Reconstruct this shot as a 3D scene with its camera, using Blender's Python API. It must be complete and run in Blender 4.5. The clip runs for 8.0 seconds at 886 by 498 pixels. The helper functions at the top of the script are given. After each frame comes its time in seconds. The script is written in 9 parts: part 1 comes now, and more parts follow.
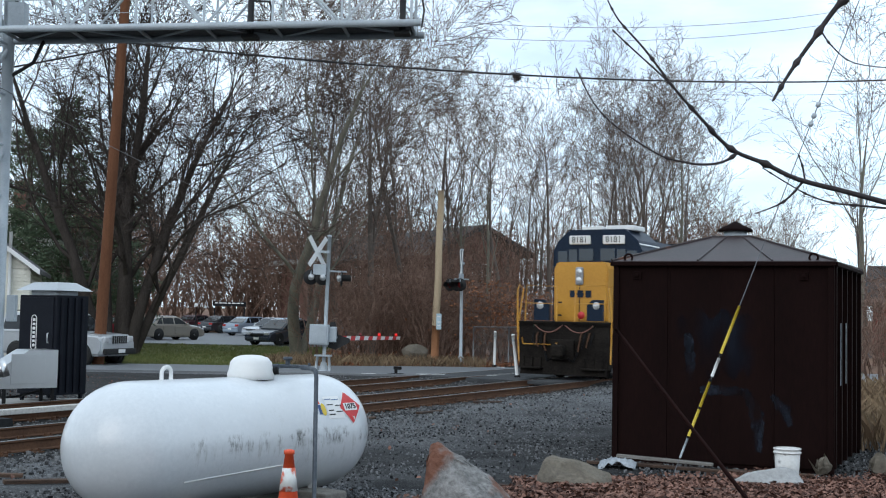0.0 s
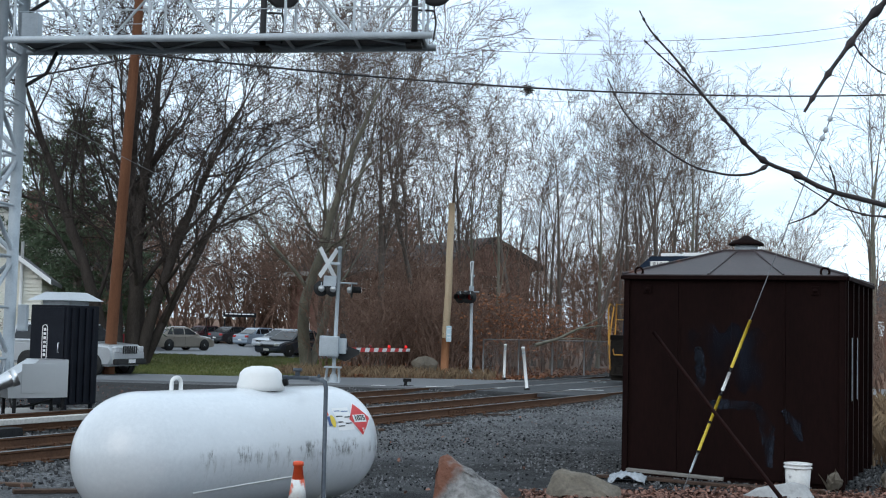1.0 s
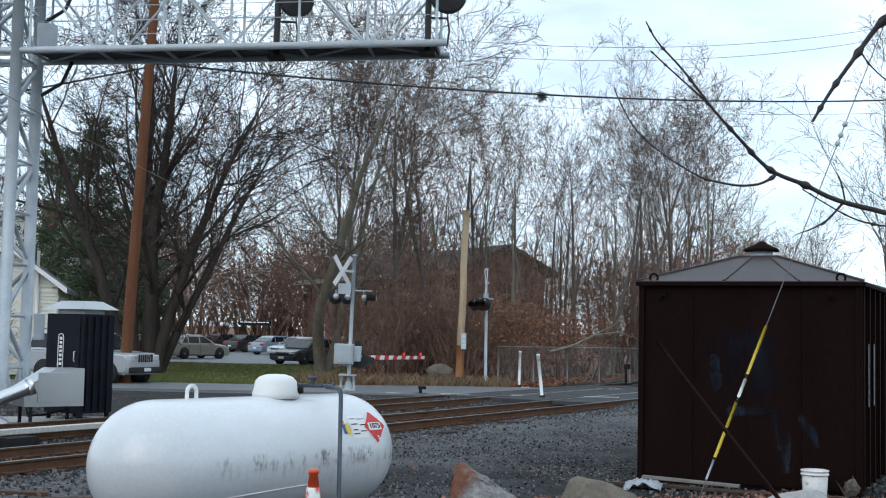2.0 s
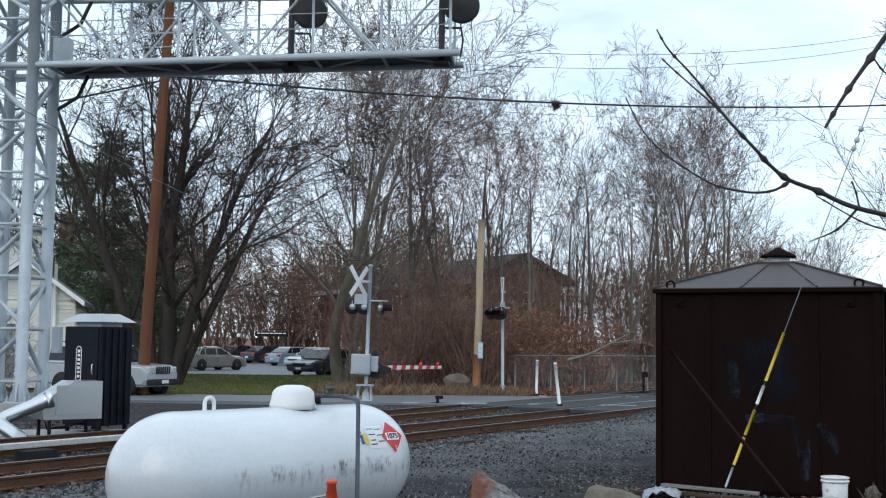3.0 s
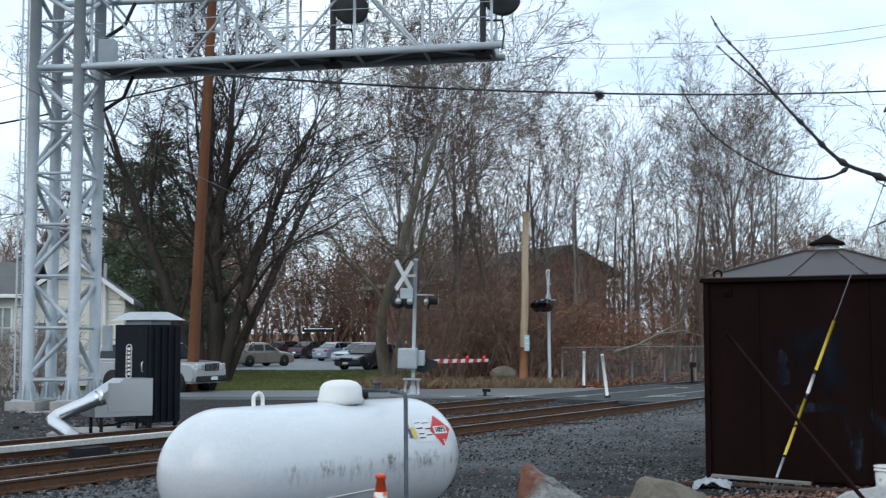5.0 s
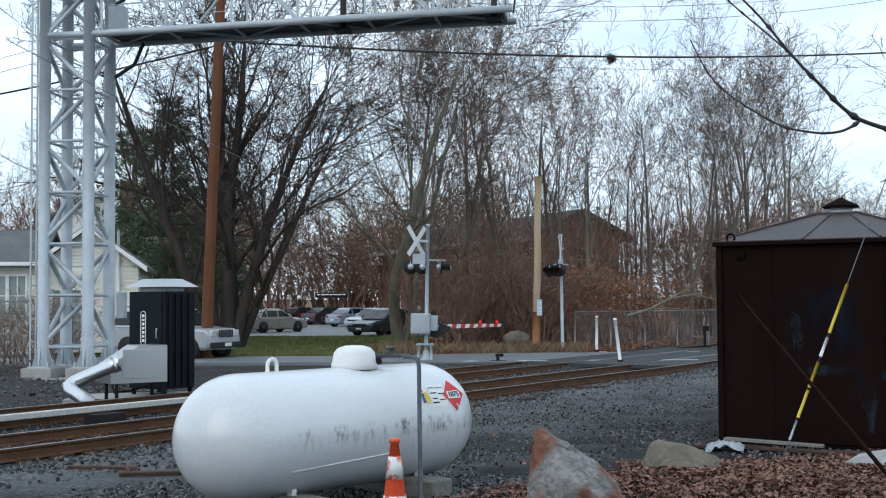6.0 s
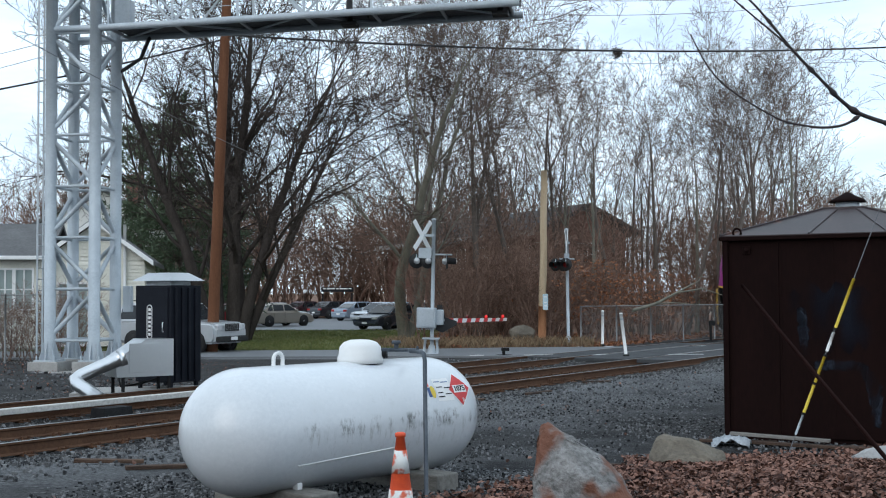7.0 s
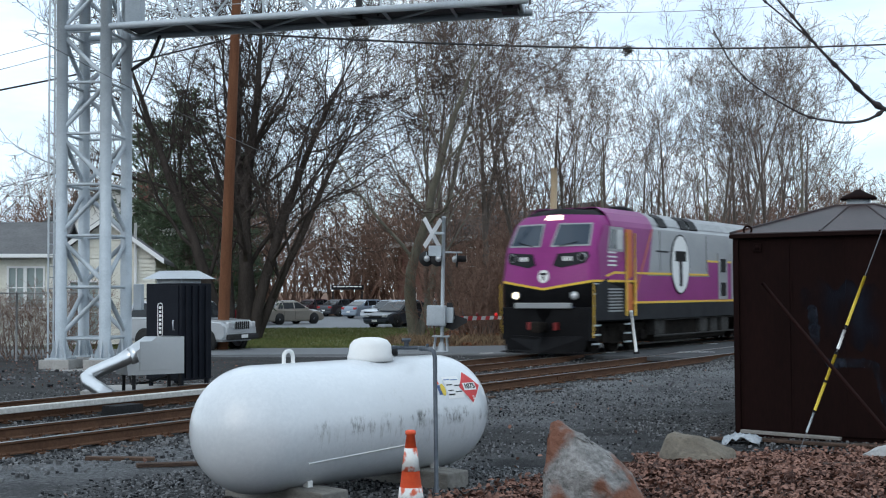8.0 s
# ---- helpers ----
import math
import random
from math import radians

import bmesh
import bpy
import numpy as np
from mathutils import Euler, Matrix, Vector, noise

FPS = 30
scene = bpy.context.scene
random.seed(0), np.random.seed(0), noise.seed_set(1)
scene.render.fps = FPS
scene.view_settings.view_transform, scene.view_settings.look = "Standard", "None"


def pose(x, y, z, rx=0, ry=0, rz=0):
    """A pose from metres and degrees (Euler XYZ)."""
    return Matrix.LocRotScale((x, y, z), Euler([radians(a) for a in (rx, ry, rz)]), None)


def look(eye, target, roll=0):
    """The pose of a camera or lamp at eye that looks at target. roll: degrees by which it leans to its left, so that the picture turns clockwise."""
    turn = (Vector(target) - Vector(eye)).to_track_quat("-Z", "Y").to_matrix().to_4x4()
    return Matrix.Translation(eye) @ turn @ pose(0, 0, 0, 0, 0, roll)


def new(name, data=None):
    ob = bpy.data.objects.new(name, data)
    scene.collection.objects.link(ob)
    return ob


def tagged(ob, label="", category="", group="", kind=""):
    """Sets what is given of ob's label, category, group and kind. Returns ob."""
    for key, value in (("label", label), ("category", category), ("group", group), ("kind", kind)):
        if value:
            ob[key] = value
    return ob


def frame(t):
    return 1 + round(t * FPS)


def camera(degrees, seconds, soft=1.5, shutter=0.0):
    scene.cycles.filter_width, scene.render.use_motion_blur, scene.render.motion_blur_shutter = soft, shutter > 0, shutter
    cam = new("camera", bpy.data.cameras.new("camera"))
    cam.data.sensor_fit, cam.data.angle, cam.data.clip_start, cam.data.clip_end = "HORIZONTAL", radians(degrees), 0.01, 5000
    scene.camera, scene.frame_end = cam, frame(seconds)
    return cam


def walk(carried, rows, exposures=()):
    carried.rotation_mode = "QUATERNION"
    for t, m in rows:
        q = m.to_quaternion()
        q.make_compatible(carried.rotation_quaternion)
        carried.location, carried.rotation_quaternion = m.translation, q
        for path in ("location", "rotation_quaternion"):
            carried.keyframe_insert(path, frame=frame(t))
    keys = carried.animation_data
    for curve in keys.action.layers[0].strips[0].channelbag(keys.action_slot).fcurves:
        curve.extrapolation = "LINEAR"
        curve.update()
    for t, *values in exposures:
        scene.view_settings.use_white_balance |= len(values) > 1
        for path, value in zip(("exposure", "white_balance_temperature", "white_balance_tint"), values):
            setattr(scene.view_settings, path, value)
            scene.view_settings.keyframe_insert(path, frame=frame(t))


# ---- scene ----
cam = camera(39.8, 8.0, soft=1.1, shutter=0.4)
EYE = (0.0, 0.0, 1.78)
# seconds, yaw, pitch, roll of the hand-held pan
PAN = [(0.0, -1.047, 3.086, -1.113), (0.3, -1.087, 3.343, -1.511), (0.5, -1.185, 3.422, -1.763), (1.0, -0.579, 3.647, -1.475),
       (1.5, -0.583, 3.773, -1.409), (1.7, -0.334, 3.853, -1.356), (2.8, 0.817, 4.307, -0.923), (3.0, 0.886, 4.402, -0.745),
       (3.5, 1.105, 4.674, -0.457), (4.0, 1.283, 5.046, -0.160), (4.5, 2.089, 4.898, -0.325), (4.7, 2.225, 4.468, -0.146),
       (5.0, 3.046, 4.080, 0.041), (5.2, 3.622, 3.605, 0.307), (6.3, 3.654, 2.292, 0.407), (6.5, 3.702, 2.220, 0.498),
       (7.0, 3.917, 2.190, 0.297), (7.5, 4.077, 2.252, 0.178), (8.0, 4.386, 2.089, 0.338)]
walk(cam, [(t, pose(*EYE, 90 + p, r, y)) for t, y, p, r in PAN])

# ---- sky and light: a bright, mostly clouded winter afternoon ----
SUN_EL, SUN_AZ = 30.0, 205.0          # degrees; azimuth from +y towards +x


def make_world():
    w = bpy.data.worlds.new("sky")
    scene.world = w
    w.use_nodes = True
    nt = w.node_tree
    nt.nodes.clear()
    n, ln = nt.nodes.new, nt.links.new
    out, bg = n("ShaderNodeOutputWorld"), n("ShaderNodeBackground")
    sky = n("ShaderNodeTexSky")
    sky.sky_type, sky.sun_disc = "NISHITA", False
    sky.sun_elevation, sky.sun_rotation = radians(SUN_EL), radians(SUN_AZ)
    sky.dust_density, sky.ozone_density = 1.0, 1.5
    co, mp = n("ShaderNodeTexCoord"), n("ShaderNodeMapping")
    mp.inputs["Scale"].default_value = (1.6, 1.6, 6.0)
    ln(co.outputs["Generated"], mp.inputs["Vector"])
    no = n("ShaderNodeTexNoise")
    no.inputs["Scale"].default_value, no.inputs["Detail"].default_value, no.inputs["Roughness"].default_value = 1.9, 7, 0.55
    ln(mp.outputs["Vector"], no.inputs["Vector"])
    cr = n("ShaderNodeValToRGB")
    cr.color_ramp.elements[0].position, cr.color_ramp.elements[0].color = 0.34, (0.5, 0.5, 0.5, 1)
    cr.color_ramp.elements[1].position, cr.color_ramp.elements[1].color = 0.60, (1, 1, 1, 1)
    ln(no.outputs["Fac"], cr.inputs["Fac"])
    # cloud brightness varies a little
    no2 = n("ShaderNodeTexNoise")
    no2.inputs["Scale"].default_value, no2.inputs["Detail"].default_value = 4.0, 5
    ln(mp.outputs["Vector"], no2.inputs["Vector"])
    cc = n("ShaderNodeValToRGB")
    cc.color_ramp.elements[0].position, cc.color_ramp.elements[0].color = 0.30, (7.5, 9.4, 11.2, 1)
    cc.color_ramp.elements[1].position, cc.color_ramp.elements[1].color = 0.68, (9.3, 10.8, 12.1, 1)
    ln(no2.outputs["Fac"], cc.inputs["Fac"])
    mix = n("ShaderNodeMix")
    mix.data_type = "RGBA"
    ln(cr.outputs["Color"], mix.inputs[0])
    ln(sky.outputs["Color"], mix.inputs[6])
    ln(cc.outputs["Color"], mix.inputs[7])
    ln(mix.outputs[2], bg.inputs["Color"])
    bg.inputs["Strength"].default_value = 0.131
    ln(bg.outputs["Background"], out.inputs["Surface"])


make_world()
sun_data = bpy.data.lights.new("sun", "SUN")
sun_data.energy, sun_data.angle, sun_data.color = 0.6, radians(40), (1.0, 0.95, 0.90)
sun = new("sun", sun_data)
_a, _e = radians(SUN_AZ), radians(SUN_EL)
sun.matrix_world = look((0, 0, 0), (-math.sin(_a) * math.cos(_e), -math.cos(_a) * math.cos(_e), -math.sin(_e)))
sun.location = (20, 10, 40)
scene.view_settings.exposure = 0.0
# ---- materials ----
def mat(name, a, b=None, rough=0.8, metal=0.0, scale=3.0, fine=40.0, bump=0.2, spread=0.5, streak=None, rough_b=None, rnd=0.0, isl=0.0,
        spots=None, coat=0.0, emit=None, emit_power=0.0, bump_dist=0.01, spec=0.5):
    """A surface of two tones a and b (large patches plus fine grain), with bump. streak: (x, y, z) stretch. spots: (colour, scale, threshold)."""
    m = bpy.data.materials.new(name)
    m.use_nodes = True
    nt = m.node_tree
    bs = nt.nodes["Principled BSDF"]
    n, ln = nt.nodes.new, nt.links.new
    b = b or tuple(min(1, c * 1.25) for c in a)
    co = n("ShaderNodeTexCoord")
    vec = co.outputs["Object"]
    if streak:
        mp = n("ShaderNodeMapping")
        mp.inputs["Scale"].default_value = streak
        ln(vec, mp.inputs["Vector"])
        vec = mp.outputs["Vector"]
    n1, n2 = n("ShaderNodeTexNoise"), n("ShaderNodeTexNoise")
    n1.inputs["Scale"].default_value, n1.inputs["Detail"].default_value, n1.inputs["Roughness"].default_value = scale, 5, 0.6
    n2.inputs["Scale"].default_value, n2.inputs["Detail"].default_value, n2.inputs["Roughness"].default_value = fine, 4, 0.65
    ln(vec, n1.inputs["Vector"]), ln(vec, n2.inputs["Vector"])
    av = n("ShaderNodeMath")
    av.operation = "MULTIPLY_ADD"
    av.inputs[1].default_value = 0.5
    ln(n1.outputs["Fac"], av.inputs[0])
    h = n("ShaderNodeMath")
    h.operation = "MULTIPLY"
    h.inputs[1].default_value = 0.5
    ln(n2.outputs["Fac"], h.inputs[0]), ln(h.outputs[0], av.inputs[2])
    rp = n("ShaderNodeMapRange")
    rp.inputs["From Min"].default_value, rp.inputs["From Max"].default_value = 0.5 - 0.25 * spread, 0.5 + 0.25 * spread
    ln(av.outputs[0], rp.inputs["Value"])
    fac = rp.outputs["Result"]
    if rnd or isl:
        src = n("ShaderNodeObjectInfo").outputs["Random"] if rnd else n("ShaderNodeNewGeometry").outputs["Random Per Island"]
        ad = n("ShaderNodeMath")
        ad.operation = "MULTIPLY_ADD"
        ad.inputs[1].default_value, ad.inputs[2].default_value = 2 * (rnd or isl), -(rnd or isl)
        ln(src, ad.inputs[0])
        su = n("ShaderNodeMath")
        su.use_clamp = True
        ln(ad.outputs[0], su.inputs[0]), ln(fac, su.inputs[1])
        fac = su.outputs[0]
    mx = n("ShaderNodeMix")
    mx.data_type = "RGBA"
    mx.inputs[6].default_value, mx.inputs[7].default_value = (*a, 1), (*b, 1)
    ln(fac, mx.inputs[0])
    col = mx.outputs[2]
    if spots:
        sc, ss, st = spots
        n3, r3, m3 = n("ShaderNodeTexNoise"), n("ShaderNodeMapRange"), n("ShaderNodeMix")
        n3.inputs["Scale"].default_value, n3.inputs["Detail"].default_value = ss, 6
        ln(vec, n3.inputs["Vector"])
        r3.inputs["From Min"].default_value, r3.inputs["From Max"].default_value = st, st + 0.09
        ln(n3.outputs["Fac"], r3.inputs["Value"])
        m3.data_type = "RGBA"
        m3.inputs[7].default_value = (*sc, 1)
        ln(r3.outputs["Result"], m3.inputs[0]), ln(col, m3.inputs[6])
        col = m3.outputs[2]
    ln(col, bs.inputs["Base Color"])
    bs.inputs["Metallic"].default_value = metal
    rr = n("ShaderNodeMapRange")
    rr.inputs["To Min"].default_value, rr.inputs["To Max"].default_value = rough, rough if rough_b is None else rough_b
    ln(fac, rr.inputs["Value"]), ln(rr.outputs["Result"], bs.inputs["Roughness"])
    if bump:
        bu = n("ShaderNodeBump")
        bu.inputs["Strength"].default_value, bu.inputs["Distance"].default_value = bump, bump_dist
        ln(av.outputs[0], bu.inputs["Height"]), ln(bu.outputs["Normal"], bs.inputs["Normal"])
    bs.inputs["Specular IOR Level"].default_value = spec
    if coat:
        bs.inputs["Coat Weight"].default_value = coat
    if emit:
        bs.inputs["Emission Color"].default_value, bs.inputs["Emission Strength"].default_value = (*emit, 1), emit_power
    return m


def glass_mat(name, tint, rough=0.05, ior=1.45):
    """Dark tinted glazing seen from outside: a glossy dark pane."""
    m = bpy.data.materials.new(name)
    m.use_nodes = True
    bs = m.node_tree.nodes["Principled BSDF"]
    bs.inputs["Base Color"].default_value, bs.inputs["Roughness"].default_value = (*tint, 1), rough
    bs.inputs["IOR"].default_value = ior
    return m


M_GROUND = mat("yard_dirt", (0.008, 0.0086, 0.010), (0.080, 0.080, 0.081), 0.95, scale=0.7, fine=55, bump=1.0, spread=0.55, bump_dist=0.06, spots=((0.13, 0.13, 0.13), 11.0, 0.60), spec=0.1)


def gravel_band(m, across, start, end, a, b):
    """Grey gravel mixed into the soil in a ragged band beside the railway; across: the direction over the tracks (x, y, offset)."""
    nt = m.node_tree
    n, ln = nt.nodes.new, nt.links.new
    bs = nt.nodes["Principled BSDF"]
    base = bs.inputs["Base Color"].links[0].from_socket
    co, dot, no, fine = n("ShaderNodeTexCoord"), n("ShaderNodeVectorMath"), n("ShaderNodeTexNoise"), n("ShaderNodeTexNoise")
    dot.operation = "DOT_PRODUCT"
    dot.inputs[1].default_value = (across[0], across[1], 0)
    ln(co.outputs["Object"], dot.inputs[0])
    no.inputs["Scale"].default_value, no.inputs["Detail"].default_value = 0.55, 6
    fine.inputs["Scale"].default_value, fine.inputs["Detail"].default_value, fine.inputs["Roughness"].default_value = 22.0, 6, 0.75
    ln(co.outputs["Object"], no.inputs["Vector"]), ln(co.outputs["Object"], fine.inputs["Vector"])
    wob = n("ShaderNodeMath")
    wob.operation = "MULTIPLY_ADD"
    wob.inputs[1].default_value = 9.0
    ln(no.outputs["Fac"], wob.inputs[0]), ln(dot.outputs["Value"], wob.inputs[2])
    mr, gr, mx = n("ShaderNodeMapRange"), n("ShaderNodeMapRange"), n("ShaderNodeMix")
    off = across[2] + 4.5
    mr.inputs["From Min"].default_value, mr.inputs["From Max"].default_value = start + off, end + off
    ln(wob.outputs[0], mr.inputs["Value"])
    gr.inputs["From Min"].default_value, gr.inputs["From Max"].default_value = 0.36, 0.64
    ln(fine.outputs["Fac"], gr.inputs["Value"])
    tone = n("ShaderNodeMix")
    tone.data_type, mx.data_type = "RGBA", "RGBA"
    tone.inputs[6].default_value, tone.inputs[7].default_value = (*a, 1), (*b, 1)
    ln(gr.outputs["Result"], tone.inputs[0])
    ln(mr.outputs["Result"], mx.inputs[0]), ln(base, mx.inputs[6]), ln(tone.outputs[2], mx.inputs[7])
    ln(mx.outputs[2], bs.inputs["Base Color"])


gravel_band(M_GROUND, (-0.873, 0.487, 13.50), -7.0, -1.5, (0.036, 0.038, 0.042), (0.31, 0.316, 0.325))
M_BALLAST = mat("ballast_bed", (0.010, 0.010, 0.011), (0.074, 0.073, 0.072), 0.95, spec=0.2, scale=1.2, fine=28, bump=0.9, spread=0.9, bump_dist=0.06)
M_STONE = mat("ballast_stone", (0.026, 0.027, 0.030), (0.215, 0.217, 0.22), 0.9, scale=3, fine=60, isl=0.55, spread=1.2, spec=0.3)
M_GRAVEL = mat("dirty_gravel", (0.010, 0.011, 0.013), (0.21, 0.213, 0.22), 0.95, scale=3, fine=60, isl=0.6, spread=1.2, spec=0.15)
M_ASPHALT = mat("asphalt", (0.125, 0.132, 0.14), (0.185, 0.192, 0.20), 0.55, spec=0.5, scale=0.35, fine=60, bump=0.3, spread=1.0)
M_GRASS = mat("lawn", (0.070, 0.100, 0.022), (0.17, 0.165, 0.060), 0.95, scale=0.5, fine=30, bump=0.5, spread=0.9, bump_dist=0.04)
M_BLADE = mat("grass_blade", (0.075, 0.11, 0.024), (0.17, 0.165, 0.055), 0.9, scale=0.5, fine=9, bump=0, isl=0.4)
M_DRYBLADE = mat("dry_grass", (0.10, 0.062, 0.034), (0.28, 0.195, 0.115), 0.9, scale=0.7, fine=9, bump=0, isl=0.5)
M_FOREST = mat("leaf_litter_floor", (0.11, 0.055, 0.032), (0.26, 0.14, 0.085), 0.95, scale=0.8, fine=18, bump=0.7, spread=0.9, bump_dist=0.05)
M_LEAF = mat("dead_leaf", (0.036, 0.016, 0.012), (0.27, 0.145, 0.110), 0.8, spec=0.2, scale=2, fine=30, bump=0.1, isl=0.6)
M_OAKLEAF = mat("oak_leaf", (0.16, 0.055, 0.022), (0.34, 0.135, 0.06), 0.8, scale=2, fine=30, bump=0, isl=0.6)
M_RAIL = mat("rusty_rail", (0.055, 0.028, 0.018), (0.15, 0.078, 0.045), 0.85, spec=0.2, scale=1.5, fine=25, bump=0.3, streak=(1, 1, 1), spread=0.9)
M_RAILTOP = mat("worn_rail_head", (0.16, 0.155, 0.15), (0.30, 0.29, 0.28), 0.35, 0.9, scale=2, fine=60, bump=0.05)
M_TIE = mat("old_sleeper", (0.028, 0.016, 0.012), (0.10, 0.060, 0.040), 0.95, scale=4, fine=50, bump=0.6, streak=(1, 6, 6), rnd=0.3)
M_PALEWOOD = mat("bleached_timber", (0.38, 0.36, 0.33), (0.62, 0.60, 0.57), 0.85, scale=2, fine=40, bump=0.3, streak=(1, 8, 8))
M_BLACK = mat("black_rubber", (0.010, 0.010, 0.011), (0.024, 0.024, 0.025), 0.8, spec=0.12, scale=5, fine=60)
M_BARK = mat("bark_grey_brown", (0.058, 0.047, 0.040), (0.180, 0.147, 0.124), 0.95, scale=1.5, fine=14, bump=0.7, streak=(3, 3, 0.7), spread=0.8, bump_dist=0.03)
M_BARKDARK = mat("oak_bark", (0.024, 0.020, 0.018), (0.082, 0.068, 0.060), 0.95, scale=1.5, fine=14, bump=0.7, streak=(3, 3, 0.7), spread=0.8, bump_dist=0.03, spec=0.15)
M_BARKPALE = mat("bark_lichen", (0.075, 0.068, 0.052), (0.24, 0.225, 0.18), 0.95, scale=1.2, fine=14, bump=0.6, streak=(3, 3, 0.7), spread=0.8, bump_dist=0.03)
M_TWIG = mat("twig", (0.070, 0.054, 0.046), (0.185, 0.145, 0.124), 0.95, spec=0.1, scale=0.6, fine=6, bump=0, isl=0.3)
M_TWIGDARK = mat("twig_dark", (0.034, 0.027, 0.024), (0.092, 0.074, 0.065), 0.95, spec=0.1, scale=0.6, fine=6, bump=0, isl=0.3)
M_PINE = mat("pine_needles", (0.050, 0.082, 0.048), (0.125, 0.165, 0.100), 0.85, scale=0.5, fine=6, bump=0, isl=0.5)
M_POLE = mat("pole_wood", (0.095, 0.038, 0.020), (0.20, 0.088, 0.046), 0.9, spec=0.2, scale=1.2, fine=16, bump=0.4, streak=(5, 5, 0.5), spread=0.8)
M_POLENEW = mat("pale_pole_wood", (0.36, 0.26, 0.16), (0.52, 0.41, 0.28), 0.9, scale=1.2, fine=16, bump=0.3, streak=(5, 5, 0.5))
M_GALV = mat("grey_painted_steel", (0.35, 0.39, 0.425), (0.48, 0.525, 0.56), 0.55, 0.2, scale=1.5, fine=30, bump=0.1, spots=((0.30, 0.31, 0.32), 2.5, 0.68))
M_STEEL = mat("stainless_sheet", (0.60, 0.61, 0.62), (0.70, 0.71, 0.72), 0.28, 1.0, scale=1.0, fine=12, bump=0, rough_b=0.34, spread=1.8)
M_CABBLACK = mat("black_cabinet_paint", (0.006, 0.007, 0.011), (0.012, 0.014, 0.020), 0.5, scale=2, fine=40, bump=0.05, spec=0.10)
M_CONC = mat("concrete", (0.24, 0.23, 0.22), (0.42, 0.41, 0.39), 0.9, scale=1.5, fine=25, bump=0.35, spread=0.8)
M_WHITE = mat("white_tank_paint", (0.55, 0.58, 0.61), (0.73, 0.755, 0.78), 0.30, scale=1.1, fine=30, bump=0.02, spread=1.0, coat=0.5)
M_WHITEP = mat("white_paint", (0.70, 0.70, 0.69), (0.80, 0.80, 0.79), 0.5, scale=2.5, fine=30, bump=0.02, spread=1.4)
M_IRON = mat("grey_black_iron_pipe", (0.045, 0.055, 0.07), (0.09, 0.105, 0.125), 0.5, 0.4, scale=4, fine=40, bump=0.1)
M_RUST = mat("dark_rusted_plate", (0.006, 0.0032, 0.0032), (0.016, 0.0070, 0.0062), 0.75, 0.0, scale=1.0, fine=16, bump=0.25, streak=(2.2, 2.2, 0.5), spread=0.9, spec=0.04)
M_RUSTROOF = mat("rusty_roof_sheet", (0.016, 0.0095, 0.011), (0.038, 0.021, 0.022), 0.5, 0.0, scale=1.6, fine=24, bump=0.2, spots=((0.12, 0.04, 0.018), 2.2, 0.61))
M_GREYWOOD = mat("grey_weathered_board", (0.14, 0.13, 0.12), (0.27, 0.255, 0.235), 0.9, scale=2, fine=40, bump=0.4, streak=(1, 8, 8))
M_SHEET = mat("dirty_plastic_sheet", (0.20, 0.23, 0.26), (0.46, 0.49, 0.52), 0.5, scale=6, fine=30, bump=0.1, spread=0.6)
M_SCUFF = mat("blue_grey_overpaint", (0.007, 0.009, 0.013), (0.026, 0.030, 0.042), 0.8, spec=0.05, scale=3, fine=18, bump=0.05)


def wear_through(m, scale, low, high, streak=(1, 1, 1)):
    """Lets a thin film of paint wear away in patches."""
    nt = m.node_tree
    n, ln = nt.nodes.new, nt.links.new
    co, mp, no, rp = n("ShaderNodeTexCoord"), n("ShaderNodeMapping"), n("ShaderNodeTexNoise"), n("ShaderNodeMapRange")
    mp.inputs["Scale"].default_value = streak
    no.inputs["Scale"].default_value, no.inputs["Detail"].default_value = scale, 6
    rp.inputs["From Min"].default_value, rp.inputs["From Max"].default_value = low, high
    ln(co.outputs["Object"], mp.inputs["Vector"]), ln(mp.outputs["Vector"], no.inputs["Vector"]), ln(no.outputs["Fac"], rp.inputs["Value"])
    ln(rp.outputs["Result"], nt.nodes["Principled BSDF"].inputs["Alpha"])


wear_through(M_SCUFF, 5.0, 0.34, 0.56, (1, 1, 0.5))
M_SCUFFFAINT = mat("faint_blue_overpaint", (0.005, 0.006, 0.010), (0.014, 0.017, 0.026), 0.8, spec=0.05, scale=2, fine=14, bump=0.05)
wear_through(M_SCUFFFAINT, 2.5, 0.42, 0.70, (1, 1, 0.4))
M_YELLOW = mat("yellow_plastic", (0.60, 0.42, 0.03), (0.70, 0.52, 0.05), 0.5, scale=3, fine=30, bump=0.05)
M_ORANGE = mat("cone_orange", (0.66, 0.065, 0.020), (0.76, 0.10, 0.03), 0.55, scale=5, fine=40, bump=0.1)
M_CONEWHITE = mat("worn_reflective_band", (0.62, 0.62, 0.60), (0.78, 0.78, 0.76), 0.5, scale=9, fine=50, bump=0.05, spots=((0.60, 0.10, 0.04), 14.0, 0.50))
M_ROCKGREY = mat("grey_granite", (0.045, 0.043, 0.041), (0.36, 0.35, 0.34), 0.9, scale=4.5, fine=22, bump=0.9, spread=0.7, bump_dist=0.04, spots=((0.16, 0.066, 0.040), 2.8, 0.49))
M_ROCKTAN = mat("tan_boulder", (0.075, 0.065, 0.052), (0.22, 0.19, 0.15), 0.9, scale=2.2, fine=22, bump=0.6, spread=0.9, bump_dist=0.03)
